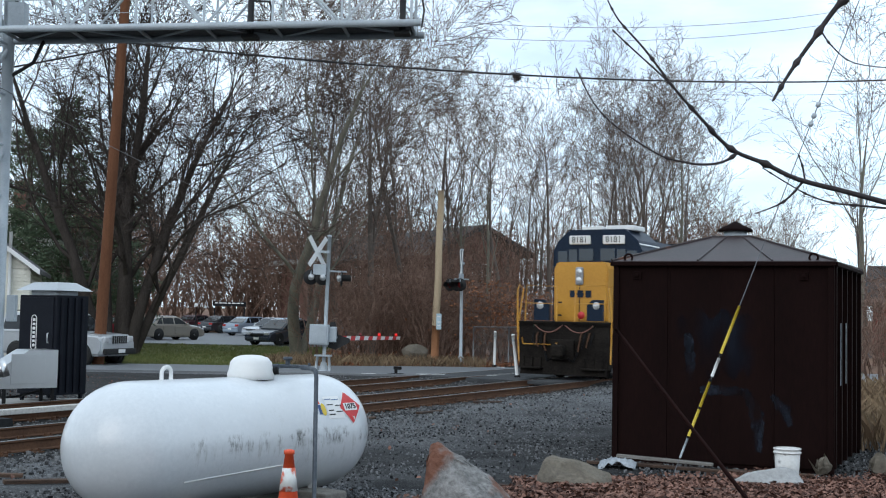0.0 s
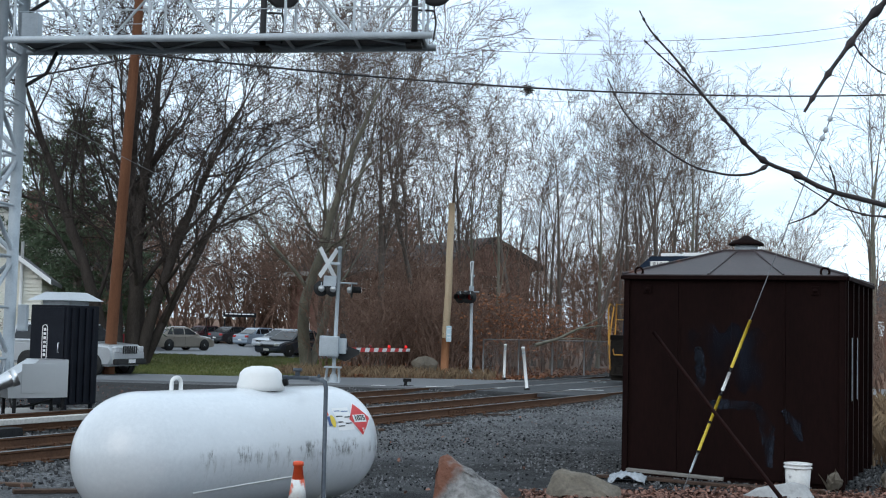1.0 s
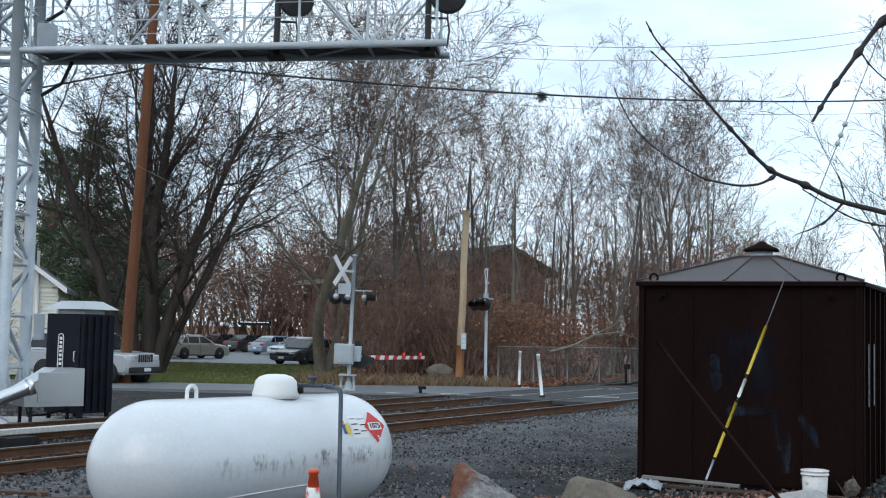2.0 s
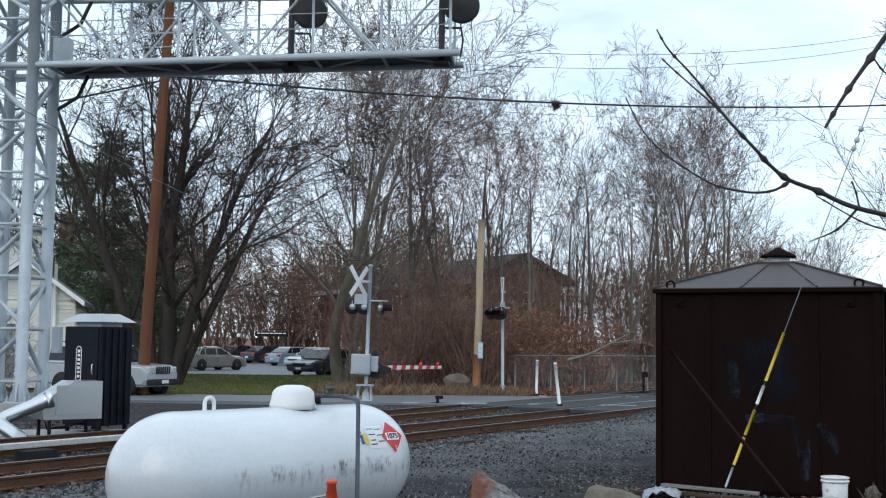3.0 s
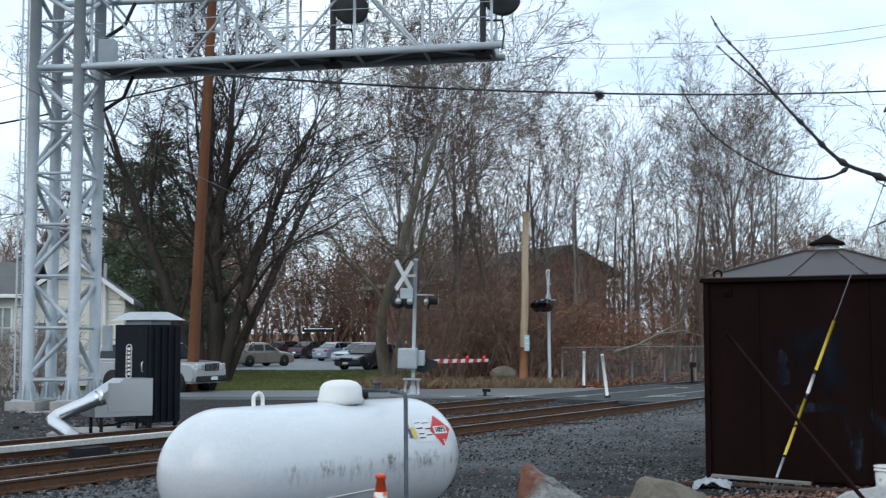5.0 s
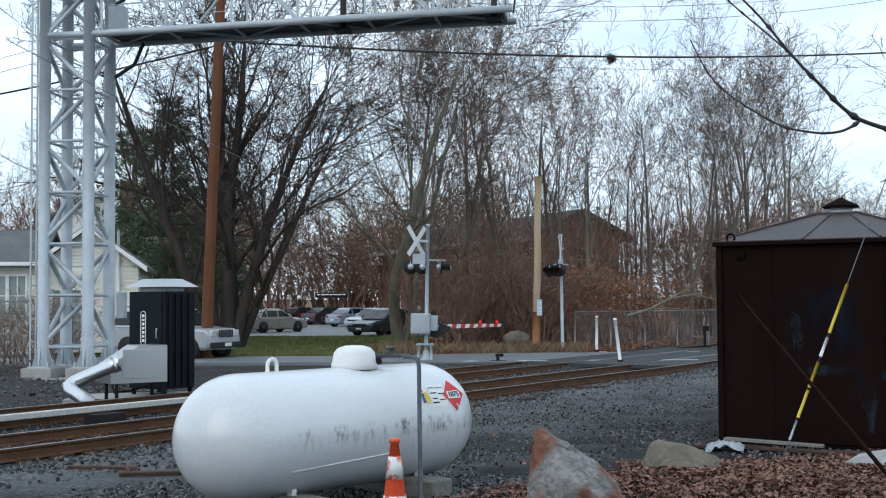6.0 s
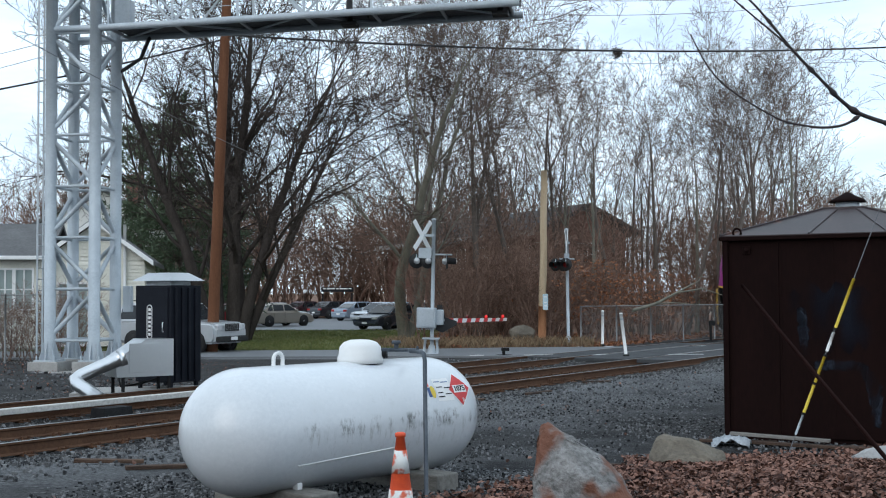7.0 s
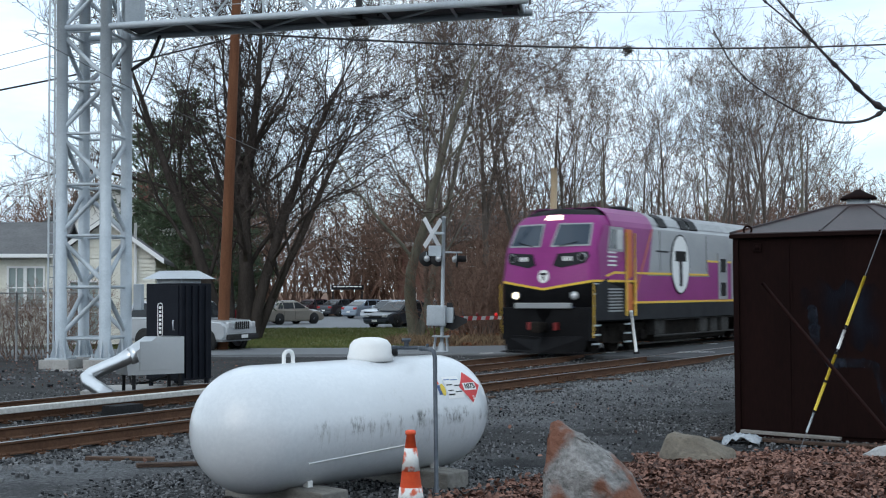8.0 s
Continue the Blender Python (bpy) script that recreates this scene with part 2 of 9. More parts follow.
M_ROCKPALE = mat("pale_boulder", (0.24, 0.24, 0.24), (0.46, 0.46, 0.455), 0.9, scale=2.5, fine=22, bump=0.5, spread=0.9, bump_dist=0.02)
M_RED = mat("red_paint", (0.50, 0.02, 0.025), (0.62, 0.04, 0.04), 0.5, scale=5, fine=30, bump=0.02)
M_REDLAMP = mat("red_lamp_lens", (0.6, 0.01, 0.01), None, 0.3, emit=(1.0, 0.03, 0.02), emit_power=0.35, bump=0)
M_BRICK = mat("red_brick_far", (0.15, 0.075, 0.058), (0.25, 0.125, 0.098), 0.95, scale=0.5, fine=9, bump=0.1, spread=0.9)
M_ROOFGREY = mat("grey_shingle", (0.085, 0.085, 0.088), (0.15, 0.15, 0.152), 0.95, scale=0.8, fine=12, bump=0.4)
M_SIDING = mat("cream_siding", (0.60, 0.585, 0.50), (0.74, 0.725, 0.65), 0.7, scale=0.8, fine=16, bump=0.05)
M_GLASS = glass_mat("dark_window", (0.012, 0.015, 0.018))
# pale green tint: blinds plus a reflection put into the pane's colour
M_BLINDSHEEN = glass_mat("blinds_and_reflection_window", (0.30, 0.36, 0.35), 0.12)
M_SHRUB = mat("red_brown_brush", (0.120, 0.076, 0.058), (0.29, 0.188, 0.146), 0.95, scale=0.6, fine=6, bump=0, isl=0.35, spec=0.1)
M_CABLE = mat("black_cable", (0.010, 0.010, 0.011), (0.02, 0.02, 0.021), 0.7, bump=0)
M_WIRE = mat("thin_grey_wire", (0.10, 0.10, 0.11), (0.16, 0.16, 0.17), 0.6, 0.3, bump=0)
M_FENCE = mat("chain_link_wire", (0.20, 0.20, 0.20), (0.30, 0.30, 0.30), 0.6, 0.5, bump=0)
M_REDTWIG = mat("red_brown_shoot", (0.014, 0.0045, 0.004), (0.024, 0.008, 0.007), 0.8, bump=0.05, spec=0.15)
M_BRANCH = mat("near_branch_bark", (0.022, 0.018, 0.020), (0.055, 0.045, 0.046), 0.8, scale=20, fine=90, bump=0.3)


# ---- mesh helpers ----
def bmnew():
    return bmesh.new()


def ob_of(name, bm, material, smooth=False):
    me = bpy.data.meshes.new(name)
    bm.normal_update()
    bm.to_mesh(me)
    bm.free()
    if isinstance(material, (list, tuple)):
        for mm in material:
            me.materials.append(mm)
    else:
        me.materials.append(material)
    if smooth:
        me.shade_smooth()
    return me


def part(name, bm, material, parent, label="", smooth=False):
    ob = new(name, ob_of(name, bm, material, smooth))
    ob.parent = parent
    if label:
        ob["label"] = label
    return ob


def part_data(name, me, parent, m=None, label=""):
    ob = new(name, me)
    ob.parent = parent
    if m is not None:
        ob.matrix_basis = m
    if label:
        ob["label"] = label
    return ob


def thing(name, m, label, category, group="", kind=""):
    ob = new(name)
    ob.matrix_basis = m
    ob.empty_display_size = 0.1
    return tagged(ob, label, category, group, kind)


def solid(name, bm, material, m, label, category, group="", kind="", smooth=False):
    ob = new(name, ob_of(name, bm, material, smooth))
    ob.matrix_basis = m
    return tagged(ob, label, category, group, kind)


def box(bm, c, s, bevel=0.0, m=None, mi=0):
    """A box with centre c and full sizes s."""
    r = bmesh.ops.create_cube(bm, size=1.0, matrix=(m or Matrix()) @ Matrix.Translation(c) @ Matrix.Diagonal((*s, 1)))
    vs = r["verts"]
    fs = {f for v in vs for f in v.link_faces}
    if bevel:
        es = list({e for v in vs for e in v.link_edges})
        rr = bmesh.ops.bevel(bm, geom=es, offset=bevel, segments=2, affect="EDGES", profile=0.5)
        fs = set(rr["faces"]) | {f for f in fs if f.is_valid}
    for f in fs:
        if f.is_valid:
            f.material_index = mi
    return bm


def prism(bm, poly, a, b, axis="y", mi=0):
    """A polygon in the plane across the axis, pushed from a to b. For y: poly is (x, z); for x: (y, z); for z: (x, y)."""
    def at(p, q):
        return {"y": (p[0], q, p[1]), "x": (q, p[0], p[1]), "z": (p[0], p[1], q)}[axis]
    v0, v1 = [bm.verts.new(at(p, a)) for p in poly], [bm.verts.new(at(p, b)) for p in poly]
    k = len(poly)
    fs = [bm.faces.new(v0), bm.faces.new(v1[::-1])]
    for i in range(k):
        fs.append(bm.faces.new((v0[i], v1[i], v1[(i + 1) % k], v0[(i + 1) % k])))
    for f in fs:
        f.material_index = mi
    bmesh.ops.recalc_face_normals(bm, faces=fs)
    return bm


def quad(bm, pts, mi=0):
    f = bm.faces.new([bm.verts.new(p) for p in pts])
    f.material_index = mi
    return f


def tube(bm, pts, rad, sides=8, mi=0, caps=True):
    """A round bar along pts; rad: one radius or one per point."""
    pts = [Vector(p) for p in pts]
    rad = rad if isinstance(rad, (list, tuple)) else [rad] * len(pts)
    rings, ref = [], None
    for i, p in enumerate(pts):
        d = (pts[min(i + 1, len(pts) - 1)] - pts[max(i - 1, 0)]).normalized()
        if ref is None:
            ref = Vector((0, 0, 1)) if abs(d.z) < 0.9 else Vector((1, 0, 0))
        u = d.cross(ref).normalized()
        v = u.cross(d).normalized()
        ref = v
        rings.append([bm.verts.new(p + rad[i] * (math.cos(2 * math.pi * k / sides) * u + math.sin(2 * math.pi * k / sides) * v)) for k in range(sides)])
    for a, b in zip(rings, rings[1:]):
        for k in range(sides):
            f = bm.faces.new((a[k], a[(k + 1) % sides], b[(k + 1) % sides], b[k]))
            f.material_index, f.smooth = mi, True
    if caps:
        bm.faces.new(rings[0]).material_index = mi
        bm.faces.new(rings[-1][::-1]).material_index = mi
    return bm


def lathe(bm, prof, sides=24, m=None, mi=0):
    """A turned body: prof is a list of (radius, z)."""
    m = m or Matrix()
    rings = []
    for r, z in prof:
        rings.append([bm.verts.new(m @ Vector((r * math.cos(2 * math.pi * k / sides), r * math.sin(2 * math.pi * k / sides), z))) for k in range(sides)]
                     if r > 1e-6 else [bm.verts.new(m @ Vector((0, 0, z)))])
    for a, b in zip(rings, rings[1:]):
        for k in range(sides):
            q = [a[k % len(a)], a[(k + 1) % len(a)], b[(k + 1) % len(b)], b[k % len(b)]]
            q = list(dict.fromkeys(q))
            if len(q) > 2:
                f = bm.faces.new(q)
                f.material_index, f.smooth = mi, True
    return bm


def text_part(name, words, size, material, parent, m, label=""):
    cu = bpy.data.curves.new(name, "FONT")
    cu.body, cu.size, cu.extrude, cu.align_x, cu.align_y = words, size, 0.003, "CENTER", "CENTER"
    tmp = new(name + "_tmp", cu)
    me = bpy.data.meshes.new_from_object(tmp.evaluated_get(bpy.context.evaluated_depsgraph_get()))
    bpy.data.objects.remove(tmp)
    me.materials.clear()
    me.materials.append(material)
    return part_data(name, me, parent, m, label)


def sm(x):
    x = min(1.0, max(0.0, x))
    return x * x * (3 - 2 * x)


# the railway's line: s metres along it, o metres to the far side of the nearest rail
TO, TU, TN = Vector((-6.79, 15.54, 0)), Vector((0.487, 0.873, 0)).normalized(), Vector((-0.873, 0.487, 0)).normalized()
TRACK_YAW = -math.degrees(math.atan2(0.487, 0.873))
RAIL_Z = -0.10


def track(s, o, z=0.0):
    return TO + TU * s + TN * o + Vector((0, 0, z))


def so(x, y):
    d = Vector((x, y, 0)) - TO
    return d.dot(TU), d.dot(TN)
# ---- ground ----
def ground_z(x, y):
    s, o = so(x, y)
    near = -0.30 * sm((o + 2.6) / 1.3)                     # yard falls to the ballast
    z = near + 0.20 * sm((14.0 - y) / 4.0) * (1 - sm((o + 3.4) / 2.2))
    if o > 6.0:
        z = -0.30 + 0.14 * sm((o - 7.5) / 6.0)
    if y > 36.0:
        k = sm((y - 36.0) / 2.0)
        z = z * (1 - k) + -0.17 * k
    if y > 58.0 and o > 8:
        z += 0.05 * sm((y - 58) / 10)
    if o > 8:
        z += 2.2 * sm((y - 100) / 60.0)
    return z


def make_ground():
    bm = bmnew()
    xs = sorted(set([-700, -400, -250, -160, -110, -80, -60] + [round(-50 + 1.0 * i, 2) for i in range(121)] + [85, 110, 160, 250, 400, 700]))
    ys = sorted(set([-300, -120, -60, -30, -15, -8, -4] + [round(0.7 * i, 2) for i in range(90)] + [round(63 + 2.0 * i, 2) for i in range(50)] + [180, 230, 320, 450, 700, 1100]))
    grid = []
    for y in ys:
        row = []
        for x in xs:
            s, o = so(x, y)
            bumpy = 0.025 * noise.noise((x * 0.9, y * 0.9, 0.0)) + 0.03 * noise.noise((x * 0.25, y * 0.25, 3.0))
            if y > 36 and y < 48:
                bumpy *= 0.1
            row.append(bm.verts.new((x, y, ground_z(x, y) + bumpy)))
        grid.append(row)
    for j in range(len(ys) - 1):
        for i in range(len(xs) - 1):
            f = bm.faces.new((grid[j][i], grid[j][i + 1], grid[j + 1][i + 1], grid[j + 1][i]))
            cx, cy = (xs[i] + xs[i + 1]) / 2, (ys[j] + ys[j + 1]) / 2
            s, o = so(cx, cy)
            f.smooth = True
            if -1.9 < o < 8.5:
                f.material_index = 1
            elif cy > 45 and o > 8:
                f.material_index = 2 if (cx < -4.5 - (cy - 46) * 0.02 and cy < 74) else 3
            elif cy > 45:
                f.material_index = 3
            elif o >= 8.5 and cy < 38:
                f.material_index = 1
            else:
                f.material_index = 0
    solid("ground", bm, [M_GROUND, M_BALLAST, M_GRASS, M_FOREST], Matrix(), "dark gravelly yard, ballast, lawn and leaf-strewn woodland floor", "ground", kind="structure")


make_ground()


def slab(name, poly, z0, z1, material, label, category):
    bm = bmnew()
    prism(bm, poly, z0, z1, "z")
    solid(name, bm, material, Matrix(), label, category, kind="structure")


slab("road", [(-70, 37.4), (-20, 37.6), (-5, 38.5), (8, 39.0), (60, 39.0), (60, 45.8), (6, 45.6), (0, 45.0), (-6, 43.0), (-20, 42.3), (-70, 42.0)], -0.40, RAIL_Z - 0.012,
     M_ASPHALT, "grey asphalt road crossing the railway tracks", "road")
slab("parking_lot", [(-60, 71), (-2, 67), (-5, 108), (-60, 112)], -0.3, -0.085, M_ASPHALT, "grey asphalt car park behind the lawn", "car park")

# ---- railway tracks ----
RAIL_PROF = [(-0.07, -0.17), (0.07, -0.17), (0.07, -0.158), (0.014, -0.14), (0.010, -0.045), (0.034, -0.032), (0.036, -0.004), (0.028, 0.0),
             (-0.028, 0.0), (-0.036, -0.004), (-0.034, -0.032), (-0.010, -0.045), (-0.014, -0.14), (-0.07, -0.158)]
S0, S1 = -30.0, 225.0


def make_track(o_near, name_label):
    t = thing("railway_track", Matrix.Translation(track(0, o_near, RAIL_Z)) @ pose(0, 0, 0, 0, 0, TRACK_YAW), name_label, "railway track", group="railway tracks")
    # local: y along the track, x to the camera's side (right), so the far rail is at -x
    for k in range(2):
        bm = bmnew()
        prism(bm, RAIL_PROF, S0, S1, "y")
        for f in bm.faces:
            if f.normal.z > 0.8 and f.calc_center_median().z > -0.01:
                f.material_index = 1
        r = part("rail", bm, [M_RAIL, M_RAILTOP], t, "rust-brown steel rail with a worn shiny head")
        r.location = (-1.5 * k, 0, 0)
    bm = bmnew()
    box(bm, (0, 0, 0), (2.6, 0.22, 0.17), 0.015)
    tie = ob_of("sleeper", bm, M_TIE)
    bm = bmnew()
    box(bm, (0, 0, 0.0), (0.34, 0.19, 0.02), 0)
    for sx in (-0.10, 0.10):
        for sy in (-0.06, 0.06):
            box(bm, (sx, sy, 0.025), (0.035, 0.03, 0.05))
    plate = ob_of("tie_plate", bm, M_RAIL)
    rng = random.Random(int(o_near * 10) + 3)
    for i in range(105):
        y = -12 + i * 0.56
        part_data("sleeper", tie, t, pose(-0.75 + rng.uniform(-0.06, 0.06), y + rng.uniform(-0.04, 0.04), -0.285, 0, 0, rng.uniform(-1.5, 1.5)))
        if i < 60:
            for k in range(2):
                part_data("tie_plate", plate, t, pose(-1.5 * k, y, -0.185))
    # bolted joint bars
    for k, y in ((0, 8.9 - 0.6), (1, 13.2), (0, 15.3)):
        bm = bmnew()
        for sx in (-0.022, 0.022):
            box(bm, (sx, 0, -0.095), (0.02, 0.92, 0.09), 0.004)
            for j in range(6):
                box(bm, (sx * 1.7, -0.38 + 0.152 * j, -0.09), (0.03, 0.035, 0.035))
        pb = part("joint_bar", bm, M_RAIL, t, "rusted bolted joint bar")
        pb.location = (-1.5 * k, y, 0)
    return t


TRACKS = [make_track(0.0, "near railway track with rusty rails on dark sleepers"), make_track(3.65, "far railway track with rusty rails on dark sleepers")]


M_PANEL = mat("worn_crossing_rubber", (0.035, 0.037, 0.040), (0.085, 0.088, 0.092), 0.85, scale=1.5, fine=30, bump=0.2, spec=0.2)


def make_crossing():
    """Dark rubber crossing panels between the rails at the road."""
    c = thing("level_crossing", Matrix.Translation(track(29.4, 0, RAIL_Z)) @ pose(0, 0, 0, 0, 0, TRACK_YAW), "black rubber level crossing laid between the rails", "level crossing")
    for o in (0.75, 4.4, 2.57):
        w = 1.30 if o != 2.57 else 1.75
        for j in range(5):
            bm = bmnew()
            box(bm, (-o, -5.2 + 2.42 * j, -0.06), (w, 2.40, 0.11), 0.012)
            part("panel", bm, M_PANEL, c)


make_crossing()
# long pale timber lying along the far track, and a dark block between its rails
bm = bmnew()
box(bm, (0, 0, 0), (0.16, 17.5, 0.10), 0.012)
solid("timber", bm, M_PALEWOOD, Matrix.Translation(track(0.8, 3.40, RAIL_Z + 0.03)) @ pose(0, 0, 0, 0, 0, TRACK_YAW), "long bleached grey timber lying along the rail", "timber")
bm = bmnew()
prism(bm, [(-0.2, -0.1), (0.2, -0.1), (0.16, 0.07), (-0.16, 0.07)], -0.3, 0.3, "y")
solid("track_box", bm, M_BLACK, Matrix.Translation(track(4.1, 2.55, -0.14)) @ pose(0, 0, 0, 0, 0, TRACK_YAW), "low black track-side box between the tracks", "equipment box")

# plain dark wall closing the place behind the camera; unseen, added to dim facing fronts
bm = bmnew()
box(bm, (0, 0, 1.9), (70, 0.4, 4.2))
solid("shade_wall", bm, mat("dark_brown_wall", (0.06, 0.05, 0.045), (0.10, 0.085, 0.075), 0.9, scale=0.6, fine=9, bump=0.2), pose(0, -9.0, 0), "unseen plain dark wall added behind the viewer to dim the fronts", "wall", kind="structure")
# ---- trees ----
def skin(branches):
    """Tubes for many branches at once: lists of (points, radii, sides). Returns verts, faces."""
    verts, faces = [], []
    for pts, rad, k in branches:
        pts = np.asarray(pts, float)
        n = len(pts)
        d = np.empty_like(pts)
        d[1:-1] = pts[2:] - pts[:-2]
        d[0], d[-1] = pts[1] - pts[0], pts[-1] - pts[-2]
        d /= np.linalg.norm(d, axis=1)[:, None] + 1e-9
        ref = np.array((0.31, 0.95, 0.1)) if abs(d[0][1]) < 0.8 else np.array((0.95, 0.1, 0.31))
        u = np.cross(d, ref)
        u /= np.linalg.norm(u, axis=1)[:, None] + 1e-9
        v = np.cross(u, d)
        a = np.arange(k) * (2 * np.pi / k)
        ring = pts[:, None, :] + np.asarray(rad)[:, None, None] * (np.cos(a)[None, :, None] * u[:, None, :] + np.sin(a)[None, :, None] * v[:, None, :])
        o = len(verts)
        verts.extend(ring.reshape(-1, 3).tolist())
        for i in range(n - 1):
            for j in range(k):
                j2 = (j + 1) % k
                faces.append((o + i * k + j, o + i * k + j2, o + (i + 1) * k + j2, o + (i + 1) * k + j))
    return verts, faces


def mesh_of(name, branches, material, smooth=True):
    v, f = skin(branches)
    me = bpy.data.meshes.new(name)
    me.from_pydata(v, [], f)
    me.materials.append(material)
    if smooth:
        me.shade_smooth()
    return me


def grow(rng, seed_branch, spec, out, level=0):
    """Grow children from a branch (pts, radii). spec: per level dict of n, start, angle, length, segs, up, wig, ratio."""
    pts, rad = seed_branch
    if level >= len(spec):
        return
    sp = spec[level]
    total = len(pts) - 1
    blen = sum(np.linalg.norm(pts[i + 1] - pts[i]) for i in range(total))
    cnt = sp["n"] if level < 2 else max(1, int(round(sp["n"] * rng.uniform(0.6, 1.3))))
    phase = rng.uniform(0, 6.28)
    for c in range(cnt):
        f = sp["start"] + (1 - sp["start"]) * (c + rng.uniform(0.1, 0.9)) / cnt
        f = min(f, 0.985)
        q = f * total
        i = int(q)
        p = pts[i] + (pts[i + 1] - pts[i]) * (q - i)
        r = rad[i] + (rad[i + 1] - rad[i]) * (q - i)
        ax = pts[i + 1] - pts[i]
        ax = ax / (np.linalg.norm(ax) + 1e-9)
        side = np.cross(ax, (0.3, 0.2, 0.93) if abs(ax[2]) < 0.9 else (1, 0, 0))
        side /= np.linalg.norm(side) + 1e-9
        up2 = np.cross(side, ax)
        az = phase + c * 2.4 + rng.uniform(-0.5, 0.5)
        an = radians(sp["angle"] * rng.uniform(0.7, 1.25))
        d = ax * math.cos(an) + (side * math.cos(az) + up2 * math.sin(az)) * math.sin(an)
        ln = (sp["length"] * rng.uniform(0.65, 1.2)) * (1.0 - sp.get("taper", 0.45) * f) * (1.0 if level == 0 else blen)
        segs = sp["segs"]
        r0 = min(r * sp["ratio"], r * 0.85)
        b, cr = [p], [r0]
        for k in range(segs):
            d = d + np.array((rng.gauss(0, sp["wig"]), rng.gauss(0, sp["wig"]), rng.gauss(0, sp["wig"]) + sp["up"])) + np.array(sp.get("lean", (0, 0, 0)))
            d = d / np.linalg.norm(d)
            b.append(b[-1] + d * (ln / segs))
            cr.append(max(r0 * (1 - (k + 1) / segs * 0.8), sp.get("rmin", 0.004)))
        out.setdefault(level, []).append((b, cr, sp["sides"]))
        grow(rng, (b, cr), spec, out, level + 1)


def bole(rng, h, r, segs=9, lean=(0, 0), wig=0.05, flare=1.5, top=0.25, curve=0.0):
    pts, rad = [np.array((0.0, 0.0, -0.15))], [r * flare]
    d = np.array((lean[0], lean[1], 1.0))
    for k in range(segs):
        d = d + np.array((rng.gauss(0, wig) + curve * k / segs, rng.gauss(0, wig), 0))
        d /= np.linalg.norm(d)
        step = h / segs if k else h / segs * 0.4
        pts.append(pts[-1] + d * step)
        rad.append(r * (1 - (1 - top) * (k + 1) / segs))
    # a thin leader ends it
    for q in (0.62, 0.34, 0.10):
        d = d + np.array((rng.gauss(0, wig), rng.gauss(0, wig), 0))
        d /= np.linalg.norm(d)
        pts.append(pts[-1] + d * h * 0.085)
        rad.append(r * top * q)
    return pts, rad


def make_tree_meshes(key, seed, trunks, spec, bark, twig, coarse=1):
    """trunks: bole keyword dicts (with x, y). Returns the trunk mesh (boles and thick limbs) and the crown mesh (finer wood)."""
    rng = random.Random(seed)
    thick, fine = [], []
    for tk in trunks:
        tk = dict(tk)
        off = np.array((tk.pop("x", 0), tk.pop("y", 0), 0.0))
        pts, rad = bole(rng, **tk)
        pts = [p + off for p in pts]
        thick.append((pts, rad, 9))
        out = {}
        grow(rng, (pts, rad), spec, out)
        for lv, bs in out.items():
            (thick if lv < coarse else fine).extend(bs)
    return mesh_of("trunk_" + key, thick, bark), mesh_of("crown_" + key, fine, twig, False)


SPEC_OAK = [dict(n=13, start=0.20, angle=37, length=6.6, segs=8, up=0.030, wig=0.12, ratio=0.42, sides=5, taper=0.45, lean=(0.020, 0, 0)),
            dict(n=9, start=0.12, angle=38, length=0.50, segs=5, up=0.0, wig=0.13, ratio=0.5, sides=4, rmin=0.011),
            dict(n=8, start=0.08, angle=40, length=0.54, segs=3, up=0.0, wig=0.17, ratio=0.6, sides=3, rmin=0.008),
            dict(n=4, start=0.12, angle=42, length=0.62, segs=2, up=-0.02, wig=0.18, ratio=0.65, sides=3, rmin=0.006)]
SPEC_MAPLE = [dict(n=10, start=0.24, angle=42, length=7.5, segs=9, up=0.06, wig=0.13, ratio=0.36, sides=6, taper=0.35),
              dict(n=10, start=0.15, angle=40, length=0.50, segs=5, up=0.02, wig=0.14, ratio=0.52, sides=4, rmin=0.010),
              dict(n=9, start=0.12, angle=40, length=0.50, segs=3, up=0.02, wig=0.17, ratio=0.6, sides=3, rmin=0.007),
              dict(n=6, start=0.12, angle=40, length=0.60, segs=2, up=0.0, wig=0.18, ratio=0.65, sides=3, rmin=0.006)]
SPEC_TALL = [dict(n=7, start=0.36, angle=21, length=9.5, segs=8, up=0.045, wig=0.12, ratio=0.38, sides=5, taper=0.30),
             dict(n=9, start=0.10, angle=44, length=0.38, segs=4, up=0.035, wig=0.15, ratio=0.5, sides=4, rmin=0.010),
             dict(n=7, start=0.12, angle=40, length=0.58, segs=3, up=0.02, wig=0.18, ratio=0.6, sides=3, rmin=0.008),
             dict(n=3, start=0.15, angle=38, length=0.62, segs=2, up=0.02, wig=0.16, ratio=0.65, sides=3, rmin=0.006)]
SPEC_FAR = [dict(n=6, start=0.38, angle=22, length=8.5, segs=5, up=0.05, wig=0.08, ratio=0.55, sides=4, taper=0.3),
            dict(n=8, start=0.14, angle=40, length=0.36, segs=3, up=0.05, wig=0.13, ratio=0.55, sides=3, rmin=0.016),
            dict(n=6, start=0.12, angle=40, length=0.60, segs=2, up=0.03, wig=0.16, ratio=0.65, sides=3, rmin=0.011)]
SPEC_BUSH = [dict(n=6, start=0.08, angle=36, length=1.7, segs=3, up=0.06, wig=0.15, ratio=0.6, sides=3, taper=0.3, rmin=0.008),
             dict(n=5, start=0.1, angle=42, length=0.62, segs=2, up=0.04, wig=0.17, ratio=0.6, sides=3, rmin=0.006),
             dict(n=3, start=0.1, angle=42, length=0.65, segs=1, up=0.03, wig=0.17, ratio=0.7, sides=3, rmin=0.005)]

